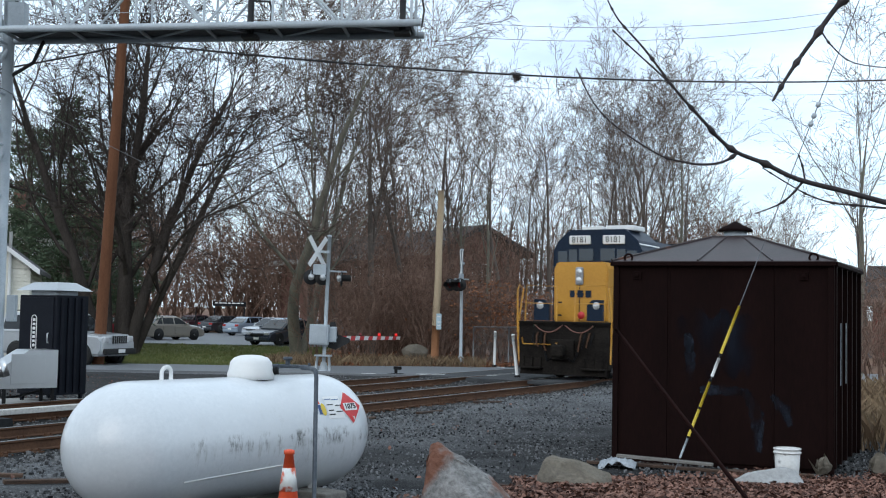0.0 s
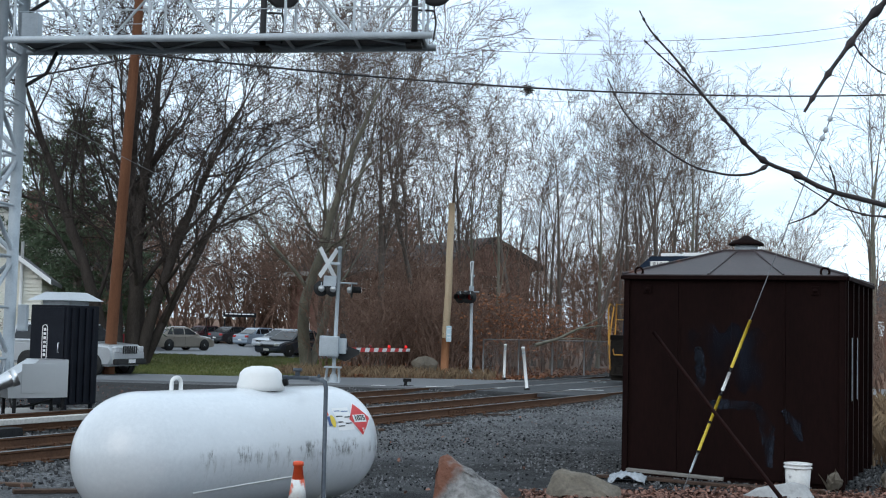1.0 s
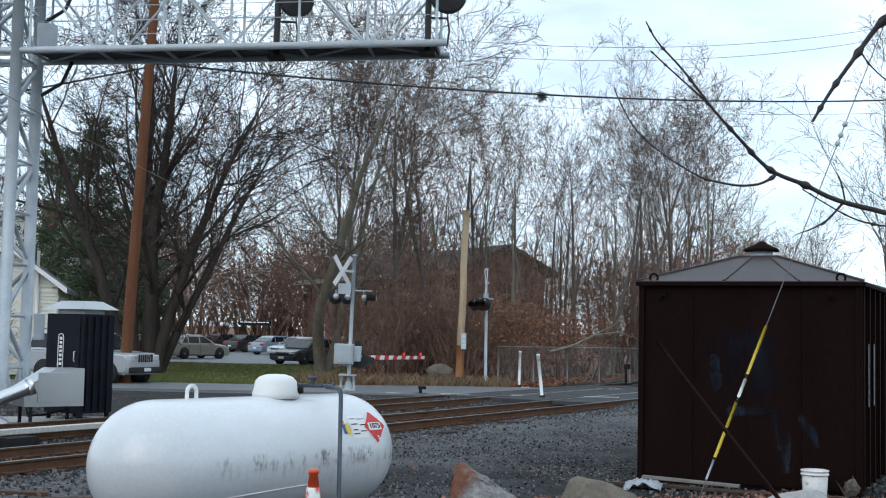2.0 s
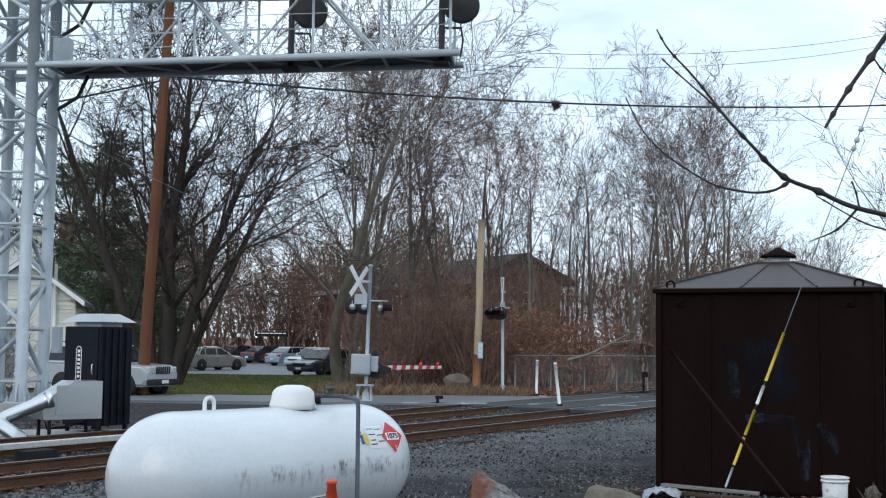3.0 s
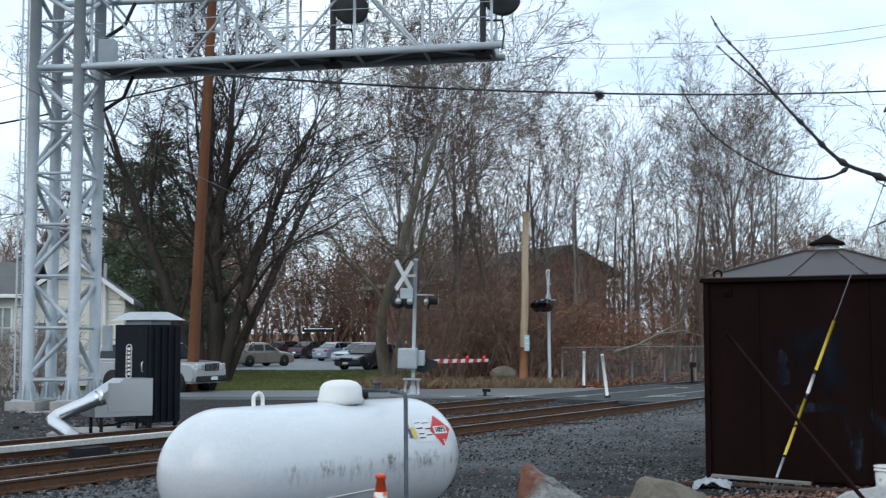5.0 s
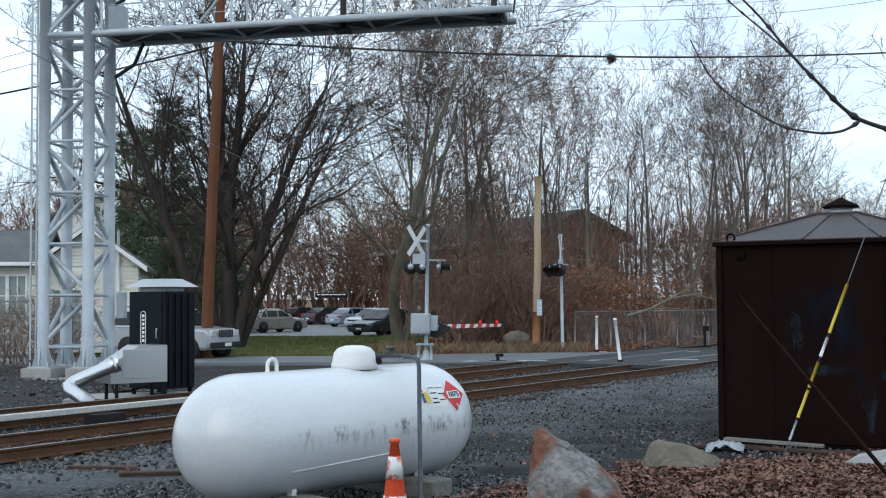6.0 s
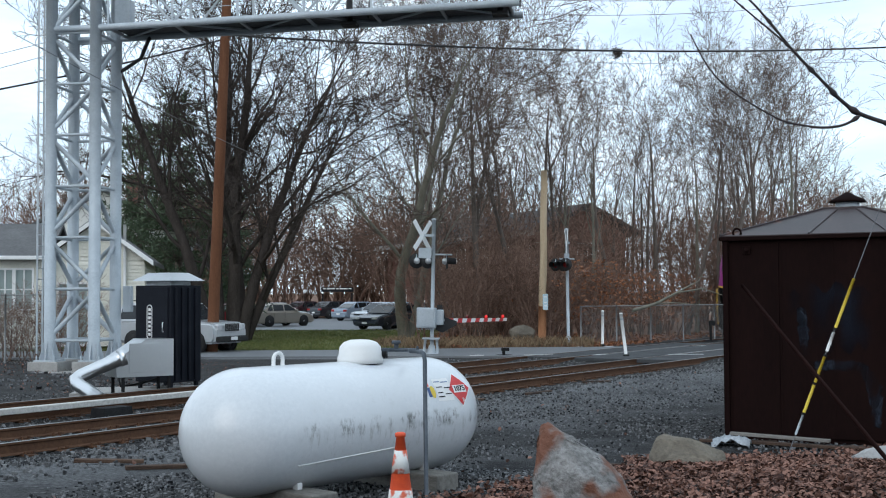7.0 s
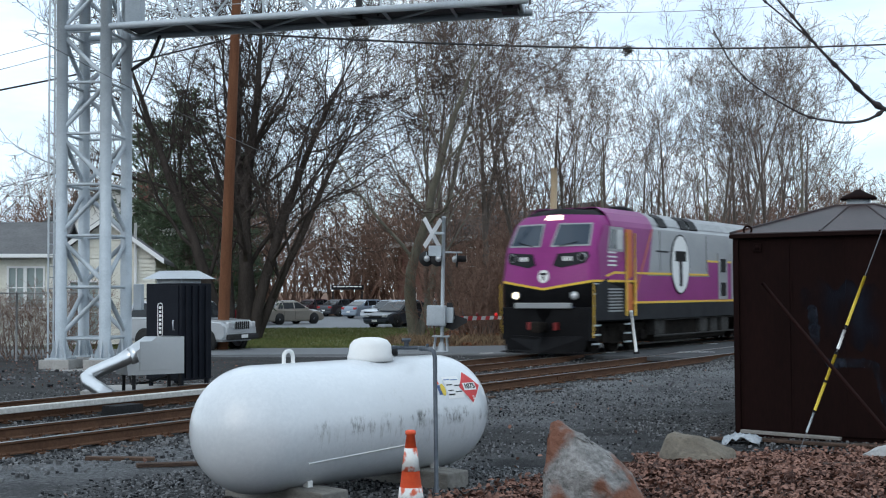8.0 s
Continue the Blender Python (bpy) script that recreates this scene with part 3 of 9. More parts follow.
TREES = {
    # two short boles that divide into a fan of long arching stems
    "oak": make_tree_meshes("oak", 11, [dict(h=9.4, r=0.24, x=-0.15, lean=(-0.24, 0.0), top=0.30, curve=-0.05, wig=0.045), dict(h=9.0, r=0.21, x=0.05, lean=(-0.10, 0.12), top=0.30, curve=-0.01, wig=0.05),
                                        dict(h=9.8, r=0.29, x=0.45, y=0.4, lean=(-0.02, -0.06), top=0.30, curve=0.02, wig=0.05), dict(h=9.2, r=0.26, x=0.60, y=0.45, lean=(0.10, 0.08), top=0.30, curve=0.05, wig=0.05),
                                        dict(h=8.6, r=0.22, x=0.66, y=0.35, lean=(0.20, -0.05), top=0.30, curve=0.07, wig=0.05), dict(h=7.4, r=0.18, x=0.70, y=0.5, lean=(0.36, 0.06), top=0.30, curve=0.06, wig=0.05)],
                            SPEC_OAK, M_BARKDARK, M_TWIGDARK),
    "maple": make_tree_meshes("maple", 5, [dict(h=9.6, r=0.24, lean=(-0.20, 0), top=0.28, wig=0.11, curve=0.06, segs=12), dict(h=8.6, r=0.17, x=0.06, lean=(0.12, 0.05), top=0.3, wig=0.12, curve=-0.02, segs=11)], SPEC_MAPLE, M_BARKPALE, M_TWIG),
    "tall_a": make_tree_meshes("tall_a", 21, [dict(h=11, r=0.20, top=0.3, wig=0.03), dict(h=10, r=0.16, x=0.7, lean=(0.10, 0.02), top=0.3, wig=0.04)], SPEC_TALL, M_BARK, M_TWIG),
    "tall_b": make_tree_meshes("tall_b", 22, [dict(h=11.5, r=0.17, top=0.3, wig=0.04, lean=(0.05, 0))], SPEC_TALL, M_BARK, M_TWIG),
    "tall_c": make_tree_meshes("tall_c", 23, [dict(h=10, r=0.165, top=0.3, wig=0.05, lean=(-0.08, 0))], SPEC_TALL, M_BARKPALE, M_TWIG),
    "far_a": make_tree_meshes("far_a", 25, [dict(h=10, r=0.21, top=0.3, wig=0.05, segs=6, lean=(0.05, 0))], SPEC_FAR, M_BARK, M_TWIG),
    "far_b": make_tree_meshes("far_b", 26, [dict(h=11, r=0.20, top=0.3, wig=0.05, segs=6, lean=(-0.06, 0))], SPEC_FAR, M_BARK, M_TWIG),
    "bush": make_tree_meshes("bush", 31, [dict(h=2.6, r=0.04, x=0.3 * math.cos(i * 1.3), y=0.3 * math.sin(i * 1.3), lean=(0.3 * math.cos(i * 1.3), 0.3 * math.sin(i * 1.3)), segs=4, flare=1.1, wig=0.12) for i in range(5)], SPEC_BUSH, M_SHRUB, M_SHRUB, 0),
}


def plant(key, x, y, h=1.0, yaw=0.0, wide=1.0, label="", name="bare_tree", category="tree", group=""):
    t = thing(name, Matrix.Translation((x, y, ground_z(x, y))) @ pose(0, 0, 0, 0, 0, yaw) @ Matrix.Diagonal((wide * h, wide * h, h, 1)), label, category, group)
    part_data("trunk", TREES[key][0], t)
    part_data("crown", TREES[key][1], t)
    return t


plant("oak", -13.30, 52.2, 1.34, 0, 1.0, "large leafless oak with two dark leaning trunks on the lawn")
plant("maple", -5.4, 54.9, 1.34, 20, 0.95, "leafless maple with pale lichen on its trunk at the roadside")
WOODS = []
_r = random.Random(77)
# the wood's front row, then its depth
for x, y, k, h in ((-2.2, 57, "tall_a", 1.0), (-0.2, 60, "tall_b", 1.0), (2.2, 63, "tall_c", 0.88), (4.4, 58.5, "tall_b", 0.90), (6.4, 60, "tall_a", 0.92), (8.4, 61.5, "tall_c", 0.90), (10.4, 64, "tall_a", 0.84),
                   (12.6, 68, "tall_b", 0.96), (15.3, 73, "tall_c", 1.02), (-4.2, 64, "tall_b", 1.05), (0.8, 69, "tall_a", 1.0), (-1.8, 74, "tall_b", 1.05), (18.2, 79, "tall_b", 0.96), (13.8, 75, "tall_a", 0.95), (16.6, 82, "tall_c", 1.0),
                   (3.3, 55.5, "tall_c", 0.8), (7.4, 57.5, "tall_b", 0.82), (9.4, 59.5, "tall_b", 0.85), (5.4, 64, "tall_a", 0.84), (-6.5, 72, "tall_a", 0.95)):
    WOODS.append((x, y, k, h))
for i in range(38):
    y = _r.uniform(64, 120)
    x = _r.uniform(-0.38, 0.30) * y
    s, o = so(x, y)
    if o < 9 or (x < -3 and 66 < y < 110 and x > -27):
        continue
    WOODS.append((x, y, _r.choice(("far_a", "far_b")), _r.uniform(0.85, 1.15)))
for i in range(34):
    WOODS.append((_r.uniform(-62, 10), _r.uniform(112, 135), _r.choice(("far_a", "far_b")), _r.uniform(0.85, 1.15)))
for x, y, k, h in WOODS:
    h *= 1.04 if y < 90 else 0.96
    h *= 1.0 - 0.15 * sm((x / y - 0.02) / 0.05) * (1 - sm((x / y - 0.12) / 0.05))
    plant(k, x, y, h, _r.uniform(0, 360), _r.uniform(0.9, 1.15), "tall slender leafless tree in the wood", group="woodland trees")
# trees beyond the railway on its other side
for i in range(14):
    s, o = _r.uniform(75, 190), _r.uniform(-34, -7)
    p = track(s, o)
    plant(_r.choice(("far_a", "far_b")), p.x, p.y, _r.uniform(0.65, 0.85), _r.uniform(0, 360), 1.3, "leafless tree standing beyond the railway line", group="far trees")
for i in range(16):
    d_, a_ = _r.uniform(104, 132), radians(_r.uniform(11.5, 18.5))
    plant(_r.choice(("far_a", "far_b")), d_ * math.sin(a_), d_ * math.cos(a_), _r.uniform(0.62, 0.78), _r.uniform(0, 360), 1.35, "leafless tree standing beyond the railway line", group="far trees")
for i in range(14):
    d_, a_ = _r.uniform(84, 104), radians(_r.uniform(10.0, 15.0))
    plant("bush", d_ * math.sin(a_), d_ * math.cos(a_), _r.uniform(1.8, 2.8), _r.uniform(0, 360), 1.3, "tangled leafless undergrowth shrub", "shrub", "shrub", "undergrowth")
for i in range(58):
    y = 49.5 + 34 * _r.random() ** 1.3
    x = _r.uniform(-4.0 - (y - 50) * 0.05, 2 + (y - 50) * 0.55)
    s, o = so(x, y)
    if o < 8.2:
        continue
    plant("bush", x, y, _r.uniform(0.7, 1.2) + (y - 49.5) * 0.045, _r.uniform(0, 360), 1.15, "tangled leafless undergrowth shrub", "shrub", "shrub", "undergrowth")
for i in range(64):
    plant("bush", _r.uniform(-48, -3), _r.uniform(111, 126), _r.uniform(2.0, 3.9), _r.uniform(0, 360), 1.3, "tangled leafless undergrowth shrub", "shrub", "shrub", "undergrowth")
for i in range(24):
    plant("bush", _r.uniform(-24, -13.6), _r.uniform(35.9, 39.2), _r.uniform(0.5, 0.75), _r.uniform(0, 360), 1.2, "bare reddish hedge shrub by the fence", "shrub", "shrub", "hedge")
# ---- the rusty steel shed ----
def ring_pts(r, z, k, a0=0.0):
    return [(r * math.cos(a0 + 2 * math.pi * i / k), r * math.sin(a0 + 2 * math.pi * i / k), z) for i in range(k)]


def make_shed():
    W, D, H = 2.595, 2.60, 2.46
    sh = thing("steel_shed", pose(4.209, 15.997, 0, 0, 0, -26), "dark rusted steel shed with a low pyramid roof", "shed")
    rng = random.Random(4)
    # walls of upright sheets with folded seams
    for side in range(4):
        ln, half = (W, D / 2) if side % 2 == 0 else (D, W / 2)
        cnt = 4 if side % 2 == 0 else 5
        turn = pose(0, 0, 0, 0, 0, 90 * side)
        for i in range(cnt):
            w = ln / cnt
            bm = bmnew()
            x = -ln / 2 + w * (i + 0.5)
            box(bm, (x, -half + 0.02, H / 2 + 0.03), (w - 0.004, 0.04, H - 0.06), 0.003, turn)
            part("wall_sheet", bm, M_RUST, sh)
        for i in range(cnt + 1):
            if 0 < i < cnt or side == 1:
                bm = bmnew()
                rw, rd = (0.075, 0.06) if side == 1 else (0.014, 0.006) if side == 0 else (0.05, 0.028)
                box(bm, (-ln / 2 + 0.05 + (ln - 0.1) / cnt * i, -half - rd / 2 + 0.002, H / 2 + 0.03), (rw, rd, H - 0.1), 0.002, turn)
                part("rib", bm, M_RUST, sh)
    for sx in (-1, 1):
        for sy in (-1, 1):
            bm = bmnew()
            box(bm, (sx * (W / 2 + 0.004), sy * (D / 2 + 0.004), H / 2 + 0.02), (0.07, 0.07, H), 0.006)
            part("corner_post", bm, M_RUST, sh)
    # base skid
    for sy in (-1, 1):
        part("skid", box(bmnew(), (0, sy * (D / 2 - 0.1), 0.03), (W - 0.1, 0.14, 0.12), 0.01), M_RUST, sh)
    # eave band
    for s in range(4):
        turn = pose(0, 0, 0, 0, 0, 90 * s)
        ln, half = (W, D / 2) if s % 2 == 0 else (D, W / 2)
        bm = bmnew()
        box(bm, (0, -half - 0.03, H + 0.005), (ln + 0.10, 0.10, 0.05), 0.006, turn)
        part("eave", bm, M_RUST, sh)
    # roof: four sloping sheets with raised hips
    zr, za, o, ax = H + 0.035, H + 0.41, 0.06, -0.09
    c = [(-W / 2 - o, -D / 2 - o), (W / 2 + o, -D / 2 - o), (W / 2 + o, D / 2 + o), (-W / 2 - o, D / 2 + o)]
    for i in range(4):
        a, b = c[i], c[(i + 1) % 4]
        bm = bmnew()
        k = 0.16
        v = [(a[0], a[1], zr), (b[0], b[1], zr), (b[0] * k + ax, b[1] * k, za), (a[0] * k + ax, a[1] * k, za)]
        top = [bm.verts.new((x, y, z + 0.006)) for x, y, z in v]
        bot = [bm.verts.new((x, y, z - 0.012)) for x, y, z in v]
        bm.faces.new(top), bm.faces.new(bot[::-1])
        for j in range(4):
            bm.faces.new((top[j], bot[j], bot[(j + 1) % 4], top[(j + 1) % 4]))
        part("roof_sheet", bm, M_RUSTROOF, sh)
        bm = bmnew()
        tube(bm, [(a[0], a[1], zr + 0.01), (a[0] * k + ax, a[1] * k, za + 0.01)], 0.018, 6)
        part("hip_seam", bm, M_RUSTROOF, sh)
    for x0 in (-0.18, 0.42):
        bm = bmnew()
        tube(bm, [(x0 * 1.5, -D / 2 - o, zr + 0.012), (x0 * 0.3 + ax, -D / 2 * k - 0.01, za + 0.008)], 0.013, 5)
        part("roof_seam", bm, M_RUSTROOF, sh)
    bm = bmnew()
    box(bm, (ax, 0, za), (0.50, 0.52, 0.03), 0.01)
    part("roof_curb", bm, M_RUSTROOF, sh)
    vent = part("vent", lathe(bmnew(), [(0.15, za), (0.15, za + 0.10), (0.135, za + 0.10), (0.135, za)], 20, pose(ax, 0, 0)), M_GALV, sh, "dull metal vent neck")
    part("vent_cap", lathe(bmnew(), [(0.0, za + 0.22), (0.03, za + 0.215), (0.10, za + 0.17), (0.22, za + 0.115), (0.235, za + 0.085), (0.20, za + 0.08), (0.0, za + 0.10)], 20, pose(ax, 0, 0)), M_RUST, vent, "dark conical vent cap")
    # lifting loops and bolt plates
    for x in (-1.15, 1.1):
        bm = bmnew()
        tube(bm, [(x + 0.05 * math.cos(a), -D / 2 - 0.02, zr + 0.045 + 0.05 * math.sin(a)) for a in [2 * math.pi * j / 12 for j in range(13)]], 0.014, 6)
        part("lifting_loop", bm, M_RUST, sh)
        bm = bmnew()
        box(bm, (x - 0.10 * x, -D / 2 - 0.012, H - 0.14), (0.10, 0.03, 0.10), 0.006)
        lathe(bm, [(0.0, 0.03), (0.028, 0.03), (0.028, 0.0)], 10, pose(x - 0.10 * x, -D / 2 - 0.012, H - 0.14, 90))
        part("bolt_plate", bm, M_RUST, sh)
    # smears of blue-grey paint on the front, and pale strips that paint light on the side ribs
    def smear(pts, name="paint_smear", material=None):
        bm = bmnew()
        n = 7
        left, right = [], []
        for i in range(n * (len(pts) - 1) + 1):
            s = i / n
            j = min(int(s), len(pts) - 2)
            f = s - j
            x, z, w = [pts[j][q] * (1 - f) + pts[j + 1][q] * f for q in range(3)]
            dx, dz = pts[j + 1][0] - pts[j][0], pts[j + 1][1] - pts[j][1]
            l = math.hypot(dx, dz)
            nx, nz = -dz / l, dx / l
            wl, wr = w * rng.uniform(0.6, 1.15), w * rng.uniform(0.6, 1.15)
            left.append(bm.verts.new((x + nx * wl, -D / 2 - 0.005, z + nz * wl)))
            right.append(bm.verts.new((x - nx * wr, -D / 2 - 0.005, z - nz * wr)))
        for i in range(len(left) - 1):
            bm.faces.new((left[i], left[i + 1], right[i + 1], right[i]))
        bmesh.ops.recalc_face_normals(bm, faces=bm.faces)
        part(name, bm, material or M_SCUFF, sh, "faded blue-grey smear of old paint")
    smear([(-0.55, 1.55, 0.35), (-0.1, 1.50, 0.42), (0.45, 1.45, 0.36)], material=M_SCUFFFAINT)
    smear([(-0.24, 0.92, 0.05), (0.0, 0.94, 0.07), (0.28, 0.92, 0.06)])
    smear([(0.28, 0.95, 0.06), (0.44, 0.72, 0.09), (0.47, 0.45, 0.07), (0.46, 0.22, 0.05)])
    smear([(0.62, 0.90, 0.05), (0.78, 0.72, 0.07), (0.84, 0.55, 0.04)])
    smear([(-0.40, 1.62, 0.05), (-0.36, 1.35, 0.07), (-0.36, 1.05, 0.04)])
    for y in (-0.78, -0.28):
        bm = bmnew()
        box(bm, (W / 2 + 0.048, y, 1.40), (0.006, 0.07, 0.75), 0)
        part("lit_rib_strip", bm, M_GALV, sh, "pale grey strip standing for light on the rib")
    return sh


make_shed()


def make_guy():
    """A guy wire with its yellow guard rising in front of the shed towards a pole out of view."""
    a, b = Vector((2.98, 14.25, 0.02)), Vector((4.865, 13.45, 5.457))
    g = thing("guy_wire", Matrix(), "steel guy wire with a segmented yellow guard anchored in leaves", "guy wire")
    def at(f):
        return a + (b - a) * f
    part("wire", tube(bmnew(), [at(-0.01), at(1.75)], 0.0055, 6), M_WIRE, g)
    for f0, f1, m, r in ((0.030, 0.085, M_GALV, 0.013), (0.075, 0.195, M_YELLOW, 0.017), (0.205, 0.244, M_WHITEP, 0.018), (0.252, 0.355, M_YELLOW, 0.017)):
        part("guard_tube", tube(bmnew(), [at(f0), at(f1)], r, 10), m, g, "" if m is M_YELLOW else "pale sleeve joining the guard")
    for f in (0.072, 0.135, 0.194, 0.249):
        part("clamp", tube(bmnew(), [at(f), at(f + 0.005)], 0.020, 10), M_BLACK, g)
    for f in (0.735, 0.752, 0.775):
        part("insulator", lathe(bmnew(), [(0.01, -0.035), (0.028, -0.02), (0.028, 0.02), (0.01, 0.035)], 10, Matrix.Translation(at(f)) @ (b - a).to_track_quat("Z", "Y").to_matrix().to_4x4()), M_GALV, g)


make_guy()


# ---- the propane tank ----
def mildew(m):
    """Dark mildew in a worn band of old lettering along the tank's flank, with faint runs below it."""
    nt = m.node_tree
    n, ln = nt.nodes.new, nt.links.new
    bs = nt.nodes["Principled BSDF"]
    base = bs.inputs["Base Color"].links[0].from_socket
    co, sp = n("ShaderNodeTexCoord"), n("ShaderNodeSeparateXYZ")
    ln(co.outputs["Object"], sp.inputs[0])

    def ramp(sock, a, b):
        r = n("ShaderNodeMapRange")
        r.interpolation_type = "SMOOTHSTEP"
        r.inputs["From Min"].default_value, r.inputs["From Max"].default_value = a, b
        ln(sock, r.inputs["Value"])
        return r.outputs["Result"]

    def times(*q):
        out = q[0]
        for v in q[1:]:
            t = n("ShaderNodeMath")
            t.operation = "MULTIPLY"
            ln(out, t.inputs[0]), ln(v, t.inputs[1])
            out = t.outputs[0]
        return out

    def speck(scale, stretch, a, b):
        mp, no = n("ShaderNodeMapping"), n("ShaderNodeTexNoise")
        mp.inputs["Scale"].default_value = stretch
        no.inputs["Scale"].default_value, no.inputs["Detail"].default_value, no.inputs["Roughness"].default_value = scale, 6, 0.7
        ln(co.outputs["Object"], mp.inputs["Vector"]), ln(mp.outputs["Vector"], no.inputs["Vector"])
        return ramp(no.outputs["Fac"], a, b)
    x, y, z = sp.outputs
    near = ramp(y, -0.2, -0.35)
    along = ramp(x, 0.10, 0.25)
    band = times(near, along, ramp(z, -0.085, -0.02), ramp(z, 0.10, 0.04), speck(9.0, (1, 1, 0.5), 0.46, 0.62), speck(40.0, (1, 1, 0.25), 0.38, 0.60))
    runs = times(near, along, ramp(z, 0.03, -0.02), ramp(z, -0.30, -0.05), speck(26.0, (1, 1, 0.05), 0.52, 0.68))
    soil = times(speck(2.2, (0.6, 1, 1), 0.48, 0.75), speck(30.0, (1, 1, 1), 0.40, 0.70))
    col = base
    for mask, tone, power in ((soil, (0.40, 0.42, 0.42), 0.45), (runs, (0.33, 0.34, 0.32), 0.55), (band, (0.08, 0.085, 0.08), 0.9)):
        w, mx = n("ShaderNodeMath"), n("ShaderNodeMix")
        w.operation = "MULTIPLY"
        w.inputs[1].default_value = power
        ln(mask, w.inputs[0])
        mx.data_type = "RGBA"
        mx.inputs[7].default_value = (*tone, 1)
        ln(w.outputs[0], mx.inputs[0]), ln(col, mx.inputs[6])
        col = mx.outputs[2]
    ln(col, bs.inputs["Base Color"])


M_SHELL = mat("white_tank_shell", (0.55, 0.58, 0.61), (0.73, 0.755, 0.78), 0.30, scale=1.1, fine=30, bump=0.02, spread=1.0, coat=0.5)
mildew(M_SHELL)


def make_tank():
    R, L = 0.478, 1.935
    tk = thing("propane_tank", pose(-2.112, 9.045, 0.775, 0, 0, 51.57), "large white horizontal propane tank with mildew streaks on low supports", "gas tank")
    prof = []
    for i in range(17):
        a = math.pi / 2 * i / 16
        prof.append((R * math.sin(a), -R * math.cos(a)))
    for i in range(1, 9):
        prof.append((R, L * i / 8))
    for i in range(1, 17):
        a = math.pi / 2 * i / 16
        prof.append((R * math.cos(a), L + R * math.sin(a)))
    prof[0], prof[-1] = (0, prof[0][1]), (0, prof[-1][1])
    toX = Matrix(((0, 0, 1, 0), (0, 1, 0, 0), (-1, 0, 0, 0), (0, 0, 0, 1)))
    bm = lathe(bmnew(), prof, 72, toX)
    bmesh.ops.recalc_face_normals(bm, faces=bm.faces)
    part("shell", bm, M_SHELL, tk, smooth=True)
    for x in (0.0, L):
        bm = bmnew()
        tube(bm, [(x, (R - 0.0028) * math.cos(a), (R - 0.0028) * math.sin(a)) for a in [2 * math.pi * j / 72 for j in range(73)]], 0.0035, 5, caps=False)
        part("weld_seam", bm, M_WHITE, tk)
    bm = bmnew()
    lathe(bm, [(0.0, R + 0.175), (0.08, R + 0.17), (0.135, R + 0.152), (0.168, R + 0.115), (0.178, R + 0.05), (0.190, R + 0.02), (0.187, R - 0.02), (0.0, R - 0.02)], 32)
    dome = part("valve_dome", bm, M_WHITEP, tk, "white domed valve cover")
    dome.location = (1.20, 0, 0)
    bm = lathe(bmnew(), [(0.16, R - 0.03), (0.16, R + 0.035), (0.0, R + 0.035)], 28)
    ring = part("valve_collar", bm, M_BLACK, tk)
    ring.location = (1.20, 0, -0.02)
    bm = bmnew()
    lathe(bm, [(0.03, 0), (0.03, 0.035), (0.0, 0.035)], 10, pose(1.20 + 0.12, -0.14, R + 0.045, 80, 0, 30))
    part("hinge_knob", bm, M_BLACK, dome).location = (-1.20, 0, 0)
    for x in (0.33,):
        bm = bmnew()
        pts = [(x - 0.045, 0, R - 0.02)] + [(x - 0.045 * math.cos(a), 0, R + 0.05 + 0.045 * math.sin(a)) for a in [math.pi * j / 8 for j in range(9)]] + [(x + 0.045, 0, R - 0.02)]
        tube(bm, pts, 0.016, 7)
        part("lifting_eye", bm, M_WHITEP, tk)
    # legs on a block
    for x in (0.30, 1.68):
        for sy in (-1, 1):
            bm = bmnew()
            box(bm, (x, sy * 0.26, -R + 0.0), (0.05, 0.06, 0.18), 0.006)
            part("leg", bm, M_WHITEP, tk)
    # rod along the belly
    bm = bmnew()
    a0, a1 = radians(-150.6), radians(-156.5)
    tube(bm, [(0.17, R * math.cos(a0) * 1.004, R * math.sin(a0) * 1.004), (1.18, R * math.cos(a1) * 1.004, R * math.sin(a1) * 1.004)], 0.006, 5)
    part("belly_rod", bm, M_WHITEP, tk)
    # gas pipe from the dome, over the shoulder and down the near side
    bm = bmnew()
    pz = R + 0.075
    tube(bm, [(1.34, -0.03, pz), (1.50, -0.05, pz + 0.003), (1.62, -0.12, pz), (1.60, -0.20, pz)], 0.017, 8)
    pipe = part("pipe", bm, M_IRON, tk, "dark grey iron gas pipe")
    bm = bmnew()
    tube(bm, [(1.60, -0.19, pz), (1.40, -0.50, pz), (1.36, -0.565, pz - 0.012), (1.35, -0.585, pz - 0.06), (1.345, -0.60, -R - 0.15)], 0.018, 8)
    part("down_pipe", bm, M_IRON, tk, "dark grey iron pipe dropping to the ground")
    for c, s in (((1.43, -0.04, pz), (0.08, 0.045, 0.045)), ((1.55, -0.07, pz + 0.03), (0.035, 0.035, 0.06)), ((1.555, -0.26, pz), (0.045, 0.07, 0.042)), ((1.47, -0.39, pz + 0.02), (0.025, 0.025, 0.05))):
        bm = bmnew()
        box(bm, c, s, 0.012)
        part("fitting", bm, M_IRON, pipe)
    bm = bmnew()
    lathe(bm, [(0.0, 0.015), (0.035, 0.015), (0.04, 0.0), (0.035, -0.012), (0.0, -0.012)], 14, pose(1.55, -0.07, pz + 0.065))
    part("regulator", bm, M_IRON, pipe)
